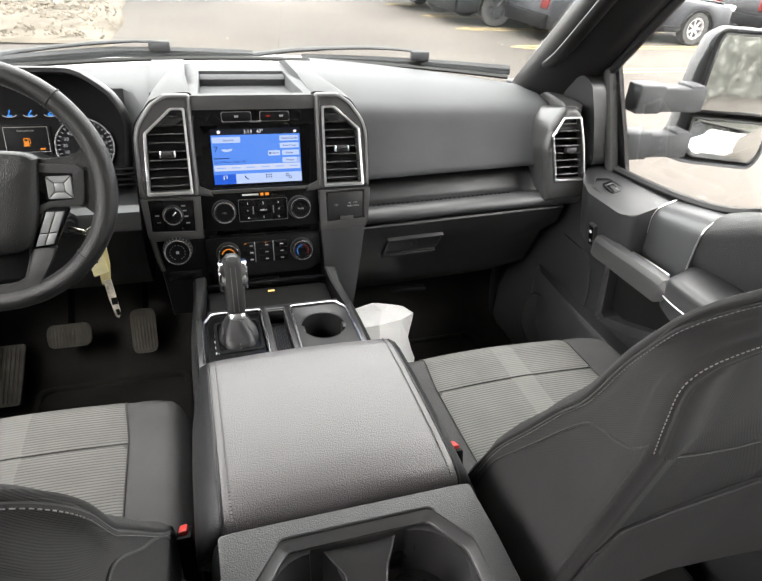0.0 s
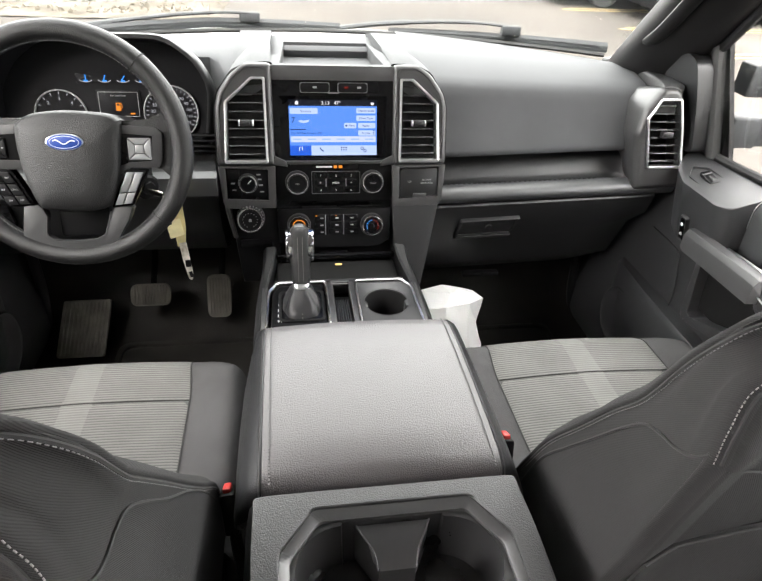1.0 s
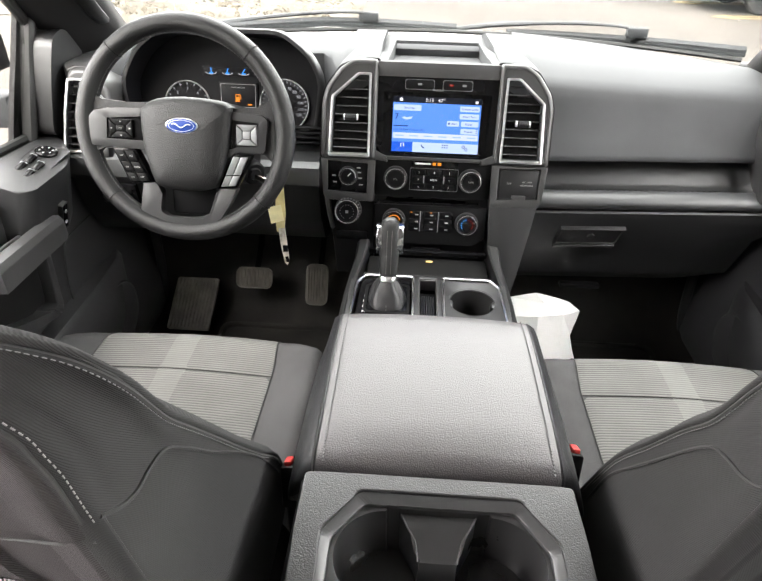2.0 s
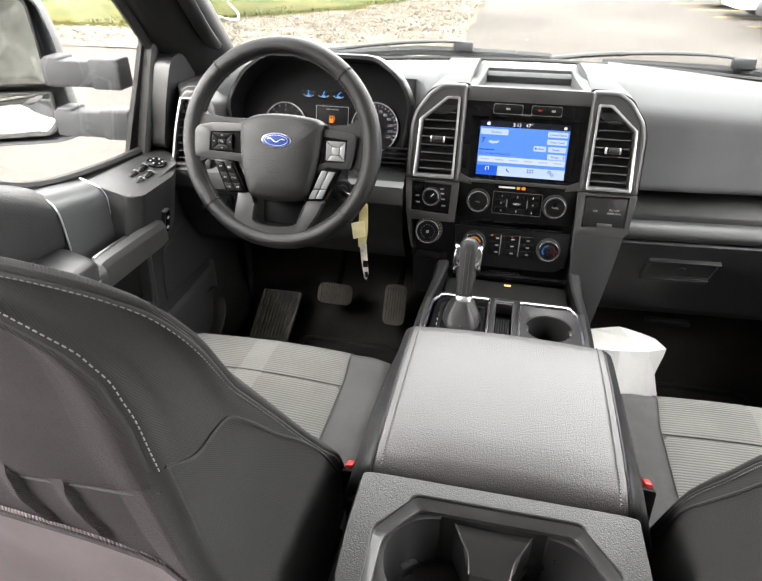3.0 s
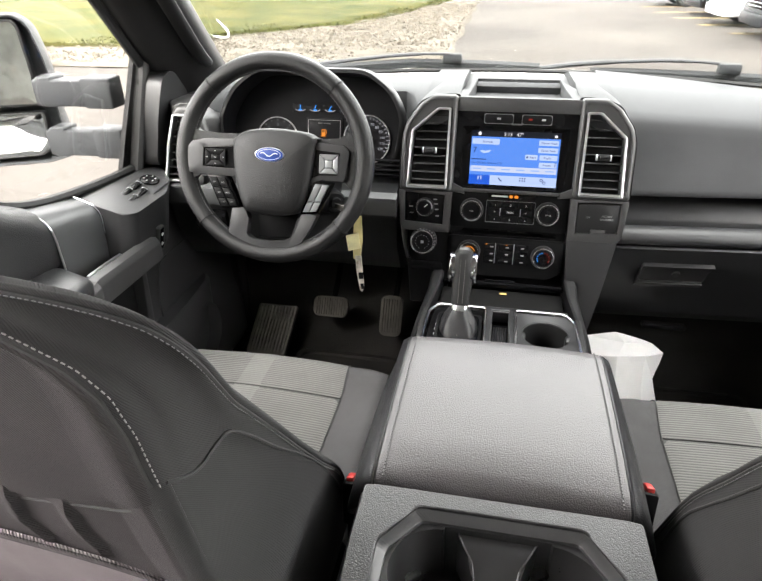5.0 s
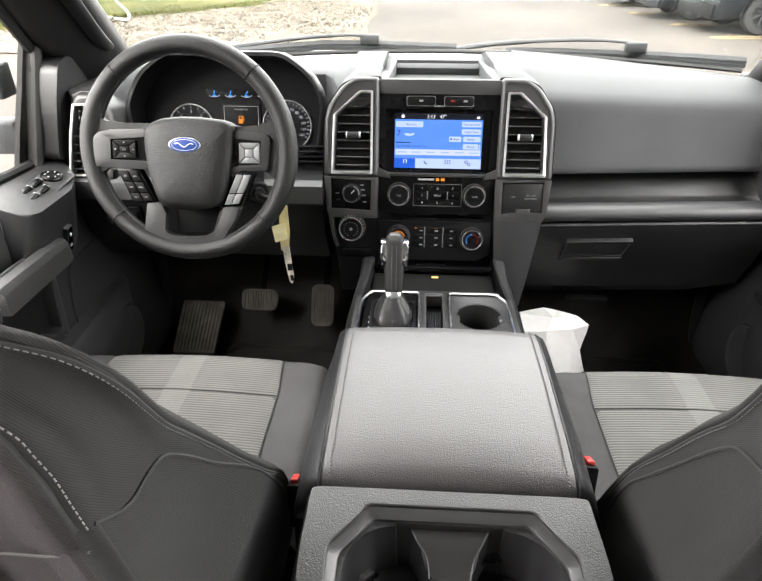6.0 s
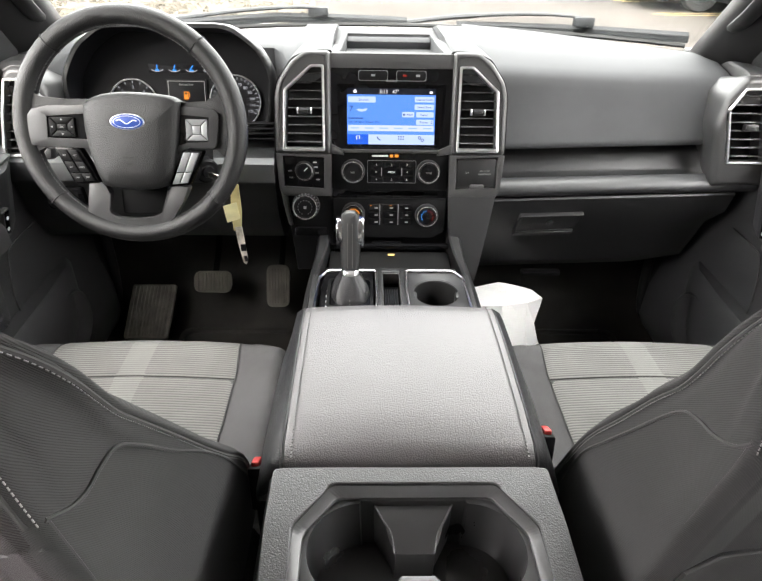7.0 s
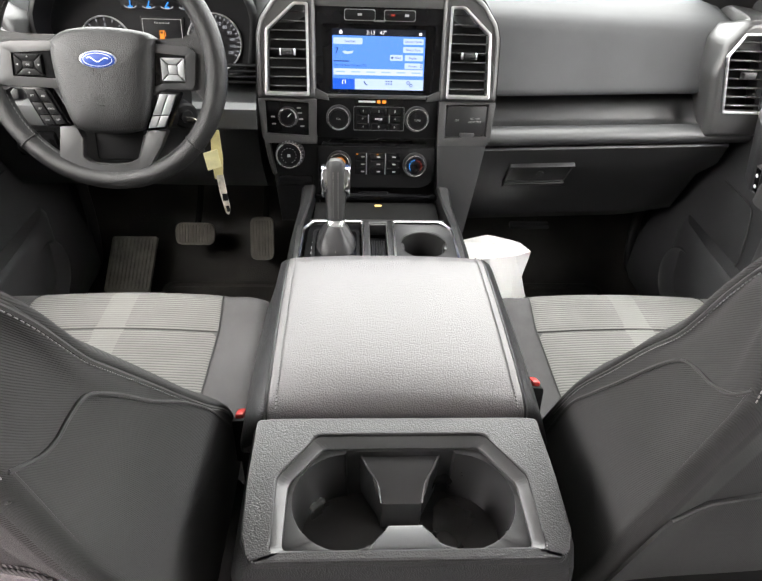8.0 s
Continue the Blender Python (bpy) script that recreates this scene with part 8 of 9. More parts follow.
# ---- outside of the truck ----
def side_mirror(s):
    e = thing("side_mirror", (1.0 * s, -0.02, 0.75), "grey towing mirror with two glasses on twin arms", "wing mirror", "wing mirrors")
    yaw = -9

    def mk(name, bm, material, label="", sharp=45):
        if s < 0:
            mirror_x(bm)
        return part(name, bm, material, e, label, sharp)

    MM = basis((1.08, 0.0, 0.89), (0.905, -0.425, 0), (0, 0, 1), (-0.425, -0.905, 0)) @ Matrix.Diagonal((0.66, 1, 1, 1))
    HO = rounded([(-0.035, -0.155), (0.06, -0.170), (0.31, -0.170), (0.335, -0.14), (0.335, 0.14), (0.31, 0.165), (0.04, 0.165), (0.005, 0.145), (-0.020, 0.06), (-0.018, -0.06)], 0.03, 5)
    c = Vector((0.15, 0))
    bm = B()
    rings = []
    for sc, w in ((0.55, -0.105), (0.80, -0.095), (0.94, -0.07), (1.0, -0.03), (1.0, 0.0), (0.985, 0.006), (0.955, 0.004), (0.945, -0.012), (0.94, -0.055)):
        rings.append([MM @ Vector((c.x + (u - c.x) * sc, v * sc, w)) for u, v in HO])
    loft(bm, rings)
    mk("housing", bm, M_MIRBODY, "grey plastic mirror housing", 60)
    up = rounded([(0.040, -0.026), (0.322, -0.026), (0.322, 0.135), (0.30, 0.150), (0.055, 0.150), (0.045, 0.135)], 0.012, 4)
    lo = rounded([(0.040, -0.050), (0.045, -0.125), (0.08, -0.148), (0.30, -0.150), (0.322, -0.130), (0.322, -0.050)][::-1], 0.012, 4)
    for nm, q, bulge in (("upper_glass", up, 12.0), ("lower_glass", lo, 0.85)):
        qm = sum((Vector(p) for p in q), Vector((0, 0))) / len(q)
        bm = B()
        rings = [[MM @ Vector((p[0], p[1], -0.055)) for p in q]]
        for sc in (1.0, 0.9, 0.8, 0.65, 0.5, 0.35, 0.2, 0.02):
            rings.append([MM @ Vector((qm.x + (p[0] - qm.x) * sc, qm.y + (p[1] - qm.y) * sc, -0.004 + (0.006 if bulge < 1 else 0.0) - ((Vector(p) - qm).length * sc) ** 2 / (2 * bulge) - (0.08 if bulge > 1 else -0.02) * (p[1] - qm.y) * sc - (0.06 if bulge > 1 else -0.07) * (p[0] - qm.x) * sc)) for p in q])
        loft(bm, rings)
        mk(nm, bm, M_MIRROR, "silvered mirror glass", 12)
        bm = B()
        qc = sum((Vector(p) for p in q), Vector((0, 0))) / len(q)
        ring_prism(bm, [tuple(qc + (Vector(p) - qc) * 1.05) for p in q], [tuple(qc + (Vector(p) - qc) * 0.985) for p in q], -0.02, 0.004, MM, tuple(qc), 0.001)
        mk("glass_rim", bm, M_SEAL, "black glass rim")
    for z0, z1, nm in ((0.930, 0.864, "upper_arm"), (0.818, 0.750, "lower_arm")):
        zc, hz = (z0 + z1) / 2, z0 - z1
        bm = B()
        rbox(bm, (0.16, 0.046, hz * 0.86), pose(0.995, -0.030, zc - 0.002, 0, 0, -3), 0.004)
        arm = mk(nm, bm, M_MIRBODY, "grey telescoping mirror arm")
        for x, wx, k, nm2 in ((0.918, 0.070, 1.0, "sleeve"), (1.046, 0.040, 1.0, "collar")):
            bm = B()
            rbox(bm, (wx, 0.054, hz * k), pose(x, -0.028, zc, 0, 0, -3), 0.005, 2)
            ob = mk(nm2, bm, M_MIRBODY)
            ob.parent = arm
            ob.matrix_parent_inverse = Matrix.Identity(4)
    return e


side_mirror(-1)
side_mirror(1)

for s in (-1, 1):
    e = thing("body_side", (0.96 * s, -1.5, -0.1), "white painted outside of the truck doors and bed", "truck body", "body sides")
    bm = B()
    rows = []
    for i in range(13):
        y = 0.30 - 4.1 * i / 12
        rows.append([Vector((x * s, y, z)) for x, z in ((0.935, 0.70 if y > -0.7 else 0.88), (0.962, 0.66 if y > -0.7 else 0.84), (0.985, 0.45), (0.985, 0.1), (0.97, -0.22), (0.935, -0.22), (0.925, 0.70))])
    loft(bm, rows)
    part("skin", bm, M_WHITEPAINT, e)
    for y in (-0.86, -1.95):
        bm = B()
        rbox(bm, (0.03, 0.20, 0.035), pose(0.995 * s, y + 0.15, 0.56), 0.01)
        part("door_handle", bm, M_WHITEPAINT, e)
        bm = B()
        rbox(bm, (0.012, 0.008, 0.80), pose(0.9815 * s, y, 0.24), 0.0)
        part("door_gap", bm, M_SEAL, e)

hood = thing("hood", (0, 1.2, 0.6), "white painted truck hood beyond the windshield", "hood")
bm = B()
rows = []
for i in range(25):
    x = -0.86 + 1.72 * i / 24
    k = abs(x) / 0.86
    base = glass_y(x * 0.9, 0.84) + 0.16
    row = []
    for j in range(12):
        t = j / 11
        y = base + (1.72 - base) * t
        z = 0.835 - 0.045 * k * k - 0.14 * max(0.0, (k - 0.5) / 0.5) - 0.20 * t ** 1.15 - 0.10 * max(0, t - 0.85) / 0.15 * (t > 0.85)
        if 0.30 < abs(x) < 0.70:
            z += 0.012
        row.append(Vector((x, y, z)))
    row += [Vector((x, 1.72, 0.30)), Vector((x, base, 0.30))]
    rows.append(row)
loft(bm, rows)
part("panel", bm, M_WHITEPAINT, hood)
bm = B()
rows = []
for i in range(25):
    x = -0.80 + 1.6 * i / 24
    y0 = glass_y(x, 0.842) + 0.01
    rows.append([Vector((x, y0, 0.830)), Vector((x, y0 + 0.08, 0.806)), Vector((x, y0 + 0.165, 0.808)), Vector((x, y0 + 0.17, 0.78)), Vector((x, y0, 0.78))])
loft(bm, rows)
part("cowl", bm, M_MIRBODY, hood, "grey plastic cowl panel")
for k in range(9):
    x = -0.36 + 0.085 * k
    bm = B()
    rbox(bm, (0.03, 0.03, 0.014), pose(x, glass_y(x, 0.842) + 0.14, 0.812), 0.004)
    part("cowl_clip", bm, M_WHITEPAINT, hood)

for nm, x0, x1, xa, lab in (("wiper", -0.66, 0.06, -0.74, "black windshield wiper below the driver view"), ("wiper", 0.20, 0.742, 0.02, "black windshield wiper below the passenger view")):
    e = thing("wiper", ((x0 + x1) / 2, 0.56, 0.87), lab, "wiper", "wipers")
    gl = lambda x, z: Vector((x, glass_y(x, z) + 0.016, z + 0.008))
    xm = -0.185 if x0 < 0 else 0.516
    bm = B()
    zz = lambda x: 0.860 + 0.014 * (1 - abs(x - (x0 + x1) / 2) / (x1 - x0) * 2) if x0 < 0 else 0.852 + 0.021 * (x - x0) / (x1 - x0)
    rows = []
    for i in range(17):
        x = x0 + (x1 - x0) * i / 16
        p = gl(x, zz(x))
        rows.append([p + Vector(q) for q in ((0, -0.010, -0.010), (0, 0.012, -0.010), (0, 0.010, 0.010), (0, -0.002, 0.014), (0, -0.010, 0.006))])
    loft(bm, rows)
    part("blade", bm, M_MIRBODY, e, "dark grey blade")
    bm = B()
    pts = [gl(xa, 0.846) + Vector((0, 0.03, 0.0)), gl(xa + 0.16, 0.862) + Vector((0, 0.02, 0.012)), gl((xa + xm) / 2 + 0.08, 0.878) + Vector((0, 0.012, 0.016)), gl(xm - 0.07, 0.884) + Vector((0, 0.008, 0.016)), gl(xm, 0.884) + Vector((0, 0.006, 0.014))]
    tube(bm, smooth_line(pts, 6), [0.012] * 9 + [0.009] * 8 + [0.007] * 8, 8, flat=0.6)
    part("arm", bm, M_MIRBODY, e, "dark grey wiper arm")
    bm = B()
    rbox(bm, (0.055, 0.022, 0.026), Matrix.Translation(gl(xm, 0.880) + Vector((0, 0.004, 0.008))), 0.006)
    part("adapter", bm, M_MIRBODY, e)

# ---- the lot ----
GZ = -0.75
bm = B()
cells = [-900, -120, -40, -16, -8, -4, 0, 4, 8, 16, 40, 120, 900]
grid = [[bm.verts.new((x, y, GZ)) for y in cells] for x in cells]
for i in range(12):
    for j in range(12):
        bm.faces.new((grid[i][j], grid[i + 1][j], grid[i + 1][j + 1], grid[i][j + 1]))
tagged(part("ground", bm, M_ASPHALT), "dusty pale asphalt lot", "ground", "", "structure")


def verge_edge(y):
    """Where the gravel gives way to grass, as x at a given y."""
    return lerp_table([(9.0, -20.0), (11.6, -13.0), (12.0, -9.0), (14.5, -7.0), (17.0, -4.6), (24.0, -3.2), (30.0, -2.4), (60, -2.0)], y)[0]


def road_edge(y):
    return -1.16 - 0.012 * (y - 9.5) + 0.05 * math.sin(y * 1.7)


noise_at = lambda x, y, k: noise.noise(Vector((x * k, y * k, 0.3)))
bm = B()
nx, ny = 60, 70
g = []
for j in range(ny + 1):
    y = 9.6 + 40 * (j / ny) ** 1.8
    row = []
    for i in range(nx + 1):
        t = i / nx
        x1 = road_edge(y)
        x = x1 + (-34 - x1) * t ** 1.7
        yy = y + (0.5 * noise_at(x, 0, 0.5) if j == 0 else 0)
        fade = min(1, i / 2) * min(1, j / 3)
        z = GZ + 0.003 + fade * (0.05 + 0.035 * noise_at(x, yy, 1.3) + 0.02 * noise_at(x, yy, 4.1))
        row.append(bm.verts.new((x, yy, z)))
    g.append(row)
for j in range(ny):
    for i in range(nx):
        bm.faces.new((g[j][i], g[j][i + 1], g[j + 1][i + 1], g[j + 1][i]))
tagged(part("gravel_verge", bm, M_GRAVEL), "pale gravel and dirt verge beside the road", "verge", "", "structure")

bm = B()
g = []
for j in range(61):
    y = 10.2 + 60 * (j / 60) ** 1.6
    row = []
    for i in range(61):
        t = i / 60
        x1 = verge_edge(y) + 0.5 * noise_at(0, y, 0.9)
        x = x1 + (-60 - x1) * t ** 1.6
        fade = min(1, i / 2) * min(1, j / 2)
        z = GZ + 0.0 + fade * (0.16 + 0.05 * noise_at(x, y, 0.5) + 0.03 * noise_at(x, y, 2.0) + 0.012 * max(0, x1 - x))
        row.append(bm.verts.new((x, y, z)))
    g.append(row)
for j in range(60):
    for i in range(60):
        bm.faces.new((g[j][i], g[j][i + 1], g[j + 1][i + 1], g[j + 1][i]))
tagged(part("grass_bank", bm, M_GRASS), "patchy spring grass bank", "grass", "", "structure")

# loose stones
rnd = random.Random(11)
vs, fs = [], []
OCT = [(1, 0, 0), (-1, 0, 0), (0, 1, 0), (0, -1, 0), (0, 0, 1), (0, 0, -0.4)]
OF = [(0, 2, 4), (2, 1, 4), (1, 3, 4), (3, 0, 4), (2, 0, 5), (1, 2, 5), (3, 1, 5), (0, 3, 5)]
for k in range(9000):
    y = 9.9 + 15 * rnd.random() ** 1.3
    lo = verge_edge(y)
    lo = max(lo, -14)
    hi = road_edge(y)
    x = hi - (hi - lo) * rnd.random() ** 0.75
    r = rnd.uniform(0.015, 0.05) * (1.6 if rnd.random() < 0.06 else 1)
    if abs(x - hi) < 0.1:
        r *= 0.5
    rot = Euler((rnd.uniform(0, 6), rnd.uniform(0, 6), rnd.uniform(0, 6))).to_matrix()
    b = len(vs)
    for q in OCT:
        p = rot @ Vector((q[0] * r * rnd.uniform(0.7, 1.3), q[1] * r * rnd.uniform(0.7, 1.3), q[2] * r * rnd.uniform(0.5, 1)))
        vs.append((x + p.x, y + p.y, GZ + 0.06 + p.z))
    fs += [(a + b, c + b, d + b) for a, c, d in OF]
me = bpy.data.meshes.new("gravel_stones")
me.from_pydata(vs, [], fs)
me.materials.append(M_STONE)
tagged(new("gravel_stones", me), "loose pale stones on the verge", "gravel", "", "stuff")

# grass blades
vs, fs = [], []
for k in range(26000):
    y = 11.0 + 22 * rnd.random() ** 1.4
    x1 = verge_edge(y) + 0.5
    x = x1 - (x1 + 26) * rnd.random() ** 1.5
    if noise_at(x, y, 0.6) < -0.15 and rnd.random() < 0.75:
        continue
    h = rnd.uniform(0.03, 0.08)
    a = rnd.uniform(0, math.pi)
    dx, dy = 0.02 * math.cos(a), 0.02 * math.sin(a)
    lx, ly = rnd.uniform(-0.06, 0.06), rnd.uniform(-0.06, 0.06)
    z = GZ + 0.12
    b = len(vs)
    vs += [(x - dx, y - dy, z), (x + dx, y + dy, z), (x + lx, y + ly, z + h)]
    fs.append((b, b + 1, b + 2))
me = bpy.data.meshes.new("grass_tufts")
me.from_pydata(vs, [], fs)
me.materials.append(M_BLADE)
tagged(new("grass_tufts", me), "short uneven green and straw grass", "grass", "", "stuff")

# bay lines
for y, x0 in ((7.6, 6.5), (9.75, 6.15), (11.9, 5.88), (13.85, 5.75), (16.0, 5.4), (18.0, 5.1), (20.0, 4.9), (21.95, 4.7), (24.2, 4.6)):
    e = thing("bay_line", (x0 + 3, y, GZ), "worn yellow double parking bay line", "road marking", "bay lines", "structure")
    bm = B()
    o = rounded([(x0, -0.0), (x0 + 0.35, -0.17), (x0 + 6.0, -0.17), (x0 + 6.0, 0.17), (x0 + 0.35, 0.17)], 0.06)
    i_ = rounded([(x0 + 0.22, 0.0), (x0 + 0.42, -0.08), (x0 + 5.9, -0.08), (x0 + 5.9, 0.08), (x0 + 0.42, 0.08)], 0.03)
    m = Matrix.Translation((0, y, GZ)) @ pose(0, 0, 0, 0, 0, 2.5)
    ring_prism(bm, o, i_, 0.0, 0.005, m, (x0 + 3, 0))
    part("stripe", bm, M_YELLOW, e)

# white hose lying at the edge of the grass
bm = B()
tube(bm, smooth_line([(-10.9, 20.0, GZ + 0.2), (-9.9, 18.8, GZ + 0.2), (-8.6, 16.6, GZ + 0.19), (-7.25, 14.3, GZ + 0.16), (-6.86, 13.35, GZ + 0.12), (-7.25, 13.55, GZ + 0.12), (-7.68, 13.85, GZ + 0.13), (-7.5, 13.2, GZ + 0.11), (-6.35, 11.3, GZ + 0.09), (-5.3, 9.8, GZ + 0.07)], 8), 0.032, 8)
tagged(part("hose", bm, M_HOSE), "loose white hose lying on the grass edge", "hose")


# ---- vehicles ----
def wheel_part(parent, x, y, r, w, rim_mat, s):
    ax = basis((x, y, GZ + r), (1, 0, 0), (0, 0, 1), (0, -s, 0))
    bm = B()
    lathe(bm, [(r * 0.62, -w / 2), (r * 0.93, -w / 2), (r, -w * 0.36), (r, w * 0.36), (r * 0.93, w / 2), (r * 0.66, w / 2), (r * 0.62, w * 0.40)], ax, 32, False)
    wh = part("wheel", bm, M_TYRE, parent, "black tyre on an alloy rim")
    bm = B()
    ring_prism(bm, circle(0, 0, r * 0.64, 32), circle(0, 0, r * 0.54, 32), -w * 0.3, w * 0.44, ax, (0, 0), 0.006)
    part("rim", bm, rim_mat, wh)
    for k in range(7):
        a = 2 * math.pi * k / 7
        bm = B()
        rbox(bm, (r * 0.50, r * 0.13, 0.03), ax @ pose(0, 0, 0, 0, 0, math.degrees(a)) @ Matrix.Translation((r * 0.30, 0, w * 0.32)), 0.008, 1)
        part("rim_spoke", bm, rim_mat, wh)
    bm = B()
    lathe(bm, [(r * 0.56, 0), (r * 0.55, 0.01), (0.001, 0.012)], ax @ Matrix.Translation((0, 0, w * 0.12)), 24)
    part("brake_disc", bm, M_RIMDARK, wh)
    return wh


def vehicle(x, y, paint, label, kind="suv", length=4.7, width=1.88, height=1.72, r=0.37, rim=None, heading=1, clad=M_MATBLACK):
    """A parked vehicle, nose along +x or -x; (x, y) is the middle of the near end."""
    e = thing("parked_car" if kind != "pickup" else "parked_pickup", (x + length / 2, y, GZ), label, "car" if kind != "pickup" else "pickup truck", "parked cars")
    hw = width / 2
    rim = rim or M_RIM
    clear = r * 0.75
    beltz = GZ + height * 0.58
    wx = [x + length * 0.19, x + length * 0.80]
    # body sides with wheel arches
    bm = B()
    n = 60
    rings = []
    for i in range(n + 1):
        t = i / n
        px = x + length * t
        low = GZ + clear
        for cx in wx:
            d = abs(px - cx)
            ra = r * 1.22
            if d < ra:
                low = max(low, GZ + r * 0.9 + math.sqrt(ra * ra - d * d) * 0.95)
        endr = min(1, min(t, 1 - t) / 0.035)
        round_end = math.sqrt(max(0, 1 - (1 - endr) ** 2))
        q = t if heading > 0 else 1 - t
        hood_z = beltz if q < 0.62 else beltz - 0.04 - 0.12 * (q - 0.62) / 0.38
        if kind == "pickup" and q < 0.36:
            hood_z = beltz + 0.05
        w_ = hw * (0.90 + 0.10 * round_end)
        zc = low + (hood_z - low) * 0.5
        h2 = (hood_z - low) * (0.82 + 0.18 * round_end)
        lo_, hi_ = (low, low + h2)
        prof = [(-w_ + 0.05, lo_), (-w_ * 0.985, lo_ + 0.06 * h2), (-w_, lo_ + 0.45 * h2), (-w_ * 0.985, lo_ + 0.75 * h2), (-w_ * 0.95, lo_ + 0.93 * h2), (-w_ * 0.85, hi_),
                (w_ * 0.85, hi_), (w_ * 0.95, lo_ + 0.93 * h2), (w_ * 0.985, lo_ + 0.75 * h2), (w_, lo_ + 0.45 * h2), (w_ * 0.985, lo_ + 0.06 * h2), (w_ - 0.05, lo_)]
        rings.append([Vector((px, y + v, z)) for v, z in prof])
    loft(bm, rings)
    body = part("body", bm, paint, e, "", 50)
    # underside
    bm = B()
    rbox(bm, (length * 0.94, width * 0.80, 0.25), pose(x + length / 2, y, GZ + clear + 0.10), 0.04)
    part("underbody", bm, M_VOID, e)
    # cabin
    a, b = (0.04, 0.70) if kind == "suv" else ((0.36, 0.74) if kind == "pickup" else (0.12, 0.72))
    if heading < 0:
        a, b = 1 - b, 1 - a
    bm = B()
    rows = []
    for z, ia, ib, k in ((beltz - 0.02, 0.0, 0.0, 0.93), (beltz + (height * 0.42) * 0.5, 0.035, 0.07, 0.86), (GZ + height - 0.06, 0.07, 0.14, 0.76)):
        if heading < 0:
            ia, ib = ib, ia
        q = rounded([(x + length * (a + ia), -hw * k), (x + length * (b - ib), -hw * k), (x + length * (b - ib), hw * k), (x + length * (a + ia), hw * k)], 0.12, 4)
        rows.append([Vector((u, y + v, z)) for u, v in q])
    loft(bm, rows)
    part("window_band", bm, M_CARGLASS, e, "dark glass band")
    bm = B()
    ia, ib = (0.06, 0.125) if heading > 0 else (0.125, 0.06)
    q = rounded([(x + length * (a + ia), -hw * 0.79), (x + length * (b - ib), -hw * 0.79), (x + length * (b - ib), hw * 0.79), (x + length * (a + ia), hw * 0.79)], 0.14, 4)
    rows = [[Vector((u, y + v, GZ + height - 0.075)) for u, v in q], [Vector((x + length / 2 + (u - x - length / 2) * 0.97, y + v * 0.93, GZ + height)) for u, v in q]]
    loft(bm, rows)
    part("roof", bm, paint, e)
    for fx in (0.30, 0.52):
        for sd in (-1, 1):
            bm = B()
            ff = fx + (0.10 if heading < 0 else 0) + (0.14 if kind == "pickup" else 0)
            rows = [[Vector((x + length * ff + d, y + sd * hw * k + e_, z)) for d, e_ in ((-0.04, -0.01), (0.04, -0.01), (0.04, 0.012), (-0.04, 0.012))] for z, k in ((beltz - 0.02, 0.935), (beltz + height * 0.21, 0.865), (GZ + height - 0.06, 0.77))]
            loft(bm, rows)
            part("pillar", bm, paint, e)
    for sd in (-1, 1):
        for fx in wx:
            wheel_part(e, fx, y + sd * (hw - 0.13), r, 0.25, rim, -sd if sd < 0 else -1)
            bm = B()
            pts = [(fx + r * 1.20 * math.cos(q), y + sd * (hw + 0.005), GZ + r * 0.92 + r * 1.16 * math.sin(q)) for q in [math.pi * k / 14 for k in range(15)]]
            tube(bm, pts, 0.035, 6)
            part("arch_trim", bm, clad, e)
        bm = B()
        rbox(bm, (wx[1] - wx[0] - r * 2.4, 0.05, 0.14), pose((wx[0] + wx[1]) / 2, y + sd * (hw - 0.005), GZ + clear + 0.08), 0.02)
        part("sill", bm, clad, e)
        for fx in (0.42, 0.60):
            bm = B()
            rbox(bm, (0.18, 0.03, 0.03), pose(x + length * fx, y + sd * (hw + 0.004), beltz - 0.14), 0.01)
            part("door_handle", bm, paint, e)
            bm = B()
            rbox(bm, (0.008, 0.012, (beltz - GZ - clear) * 0.8), pose(x + length * (fx + 0.04), y + sd * (hw - 0.004), (beltz + GZ + clear) / 2 - 0.02), 0.0)
            part("door_gap", bm, M_SEAL, e)
    # near and far ends
    for end, px, d in ((0, x, -1), (1, x + length, 1)):
        front = (heading > 0) == (end == 1)
        bm = B()
        rows = [[Vector((px + d * q, y + v, z)) for q, z in ((0.10, GZ + clear + 0.02), (0.12, GZ + clear + 0.16), (0.10, GZ + clear + 0.27), (-0.12, GZ + clear + 0.29), (-0.12, GZ + clear))] for v in (-hw * 0.94, -hw * 0.7, hw * 0.7, hw * 0.94)]
        for q in rows[0] + rows[3]:
            q.x -= d * 0.10
        loft(bm, rows)
        part("bumper", bm, clad if kind == "pickup" or not front else paint, e)
        for sd in (-1, 1):
            bm = B()
            rbox(bm, (0.12, 0.30 if front else 0.22, 0.13 if front else 0.30), pose(px - d * 0.03, y + sd * hw * 0.80, beltz - 0.20, 0, 0, sd * d * 12), 0.03)
            part("headlight" if front else "tail_light", bm, M_LAMP if front else M_TAIL, e)
        if front:
            bm = B()
            rbox(bm, (0.06, width * 0.52, 0.26), pose(px, y, beltz - 0.24), 0.02)
            gr = part("grille", bm, M_BLACK, e)
            for k in range(3):
                bm = B()
                rbox(bm, (0.03, width * 0.48, 0.025), pose(px + d * 0.035, y, beltz - 0.31 + 0.08 * k), 0.006)
                part("grille_bar", bm, M_RIM, gr)
    return e


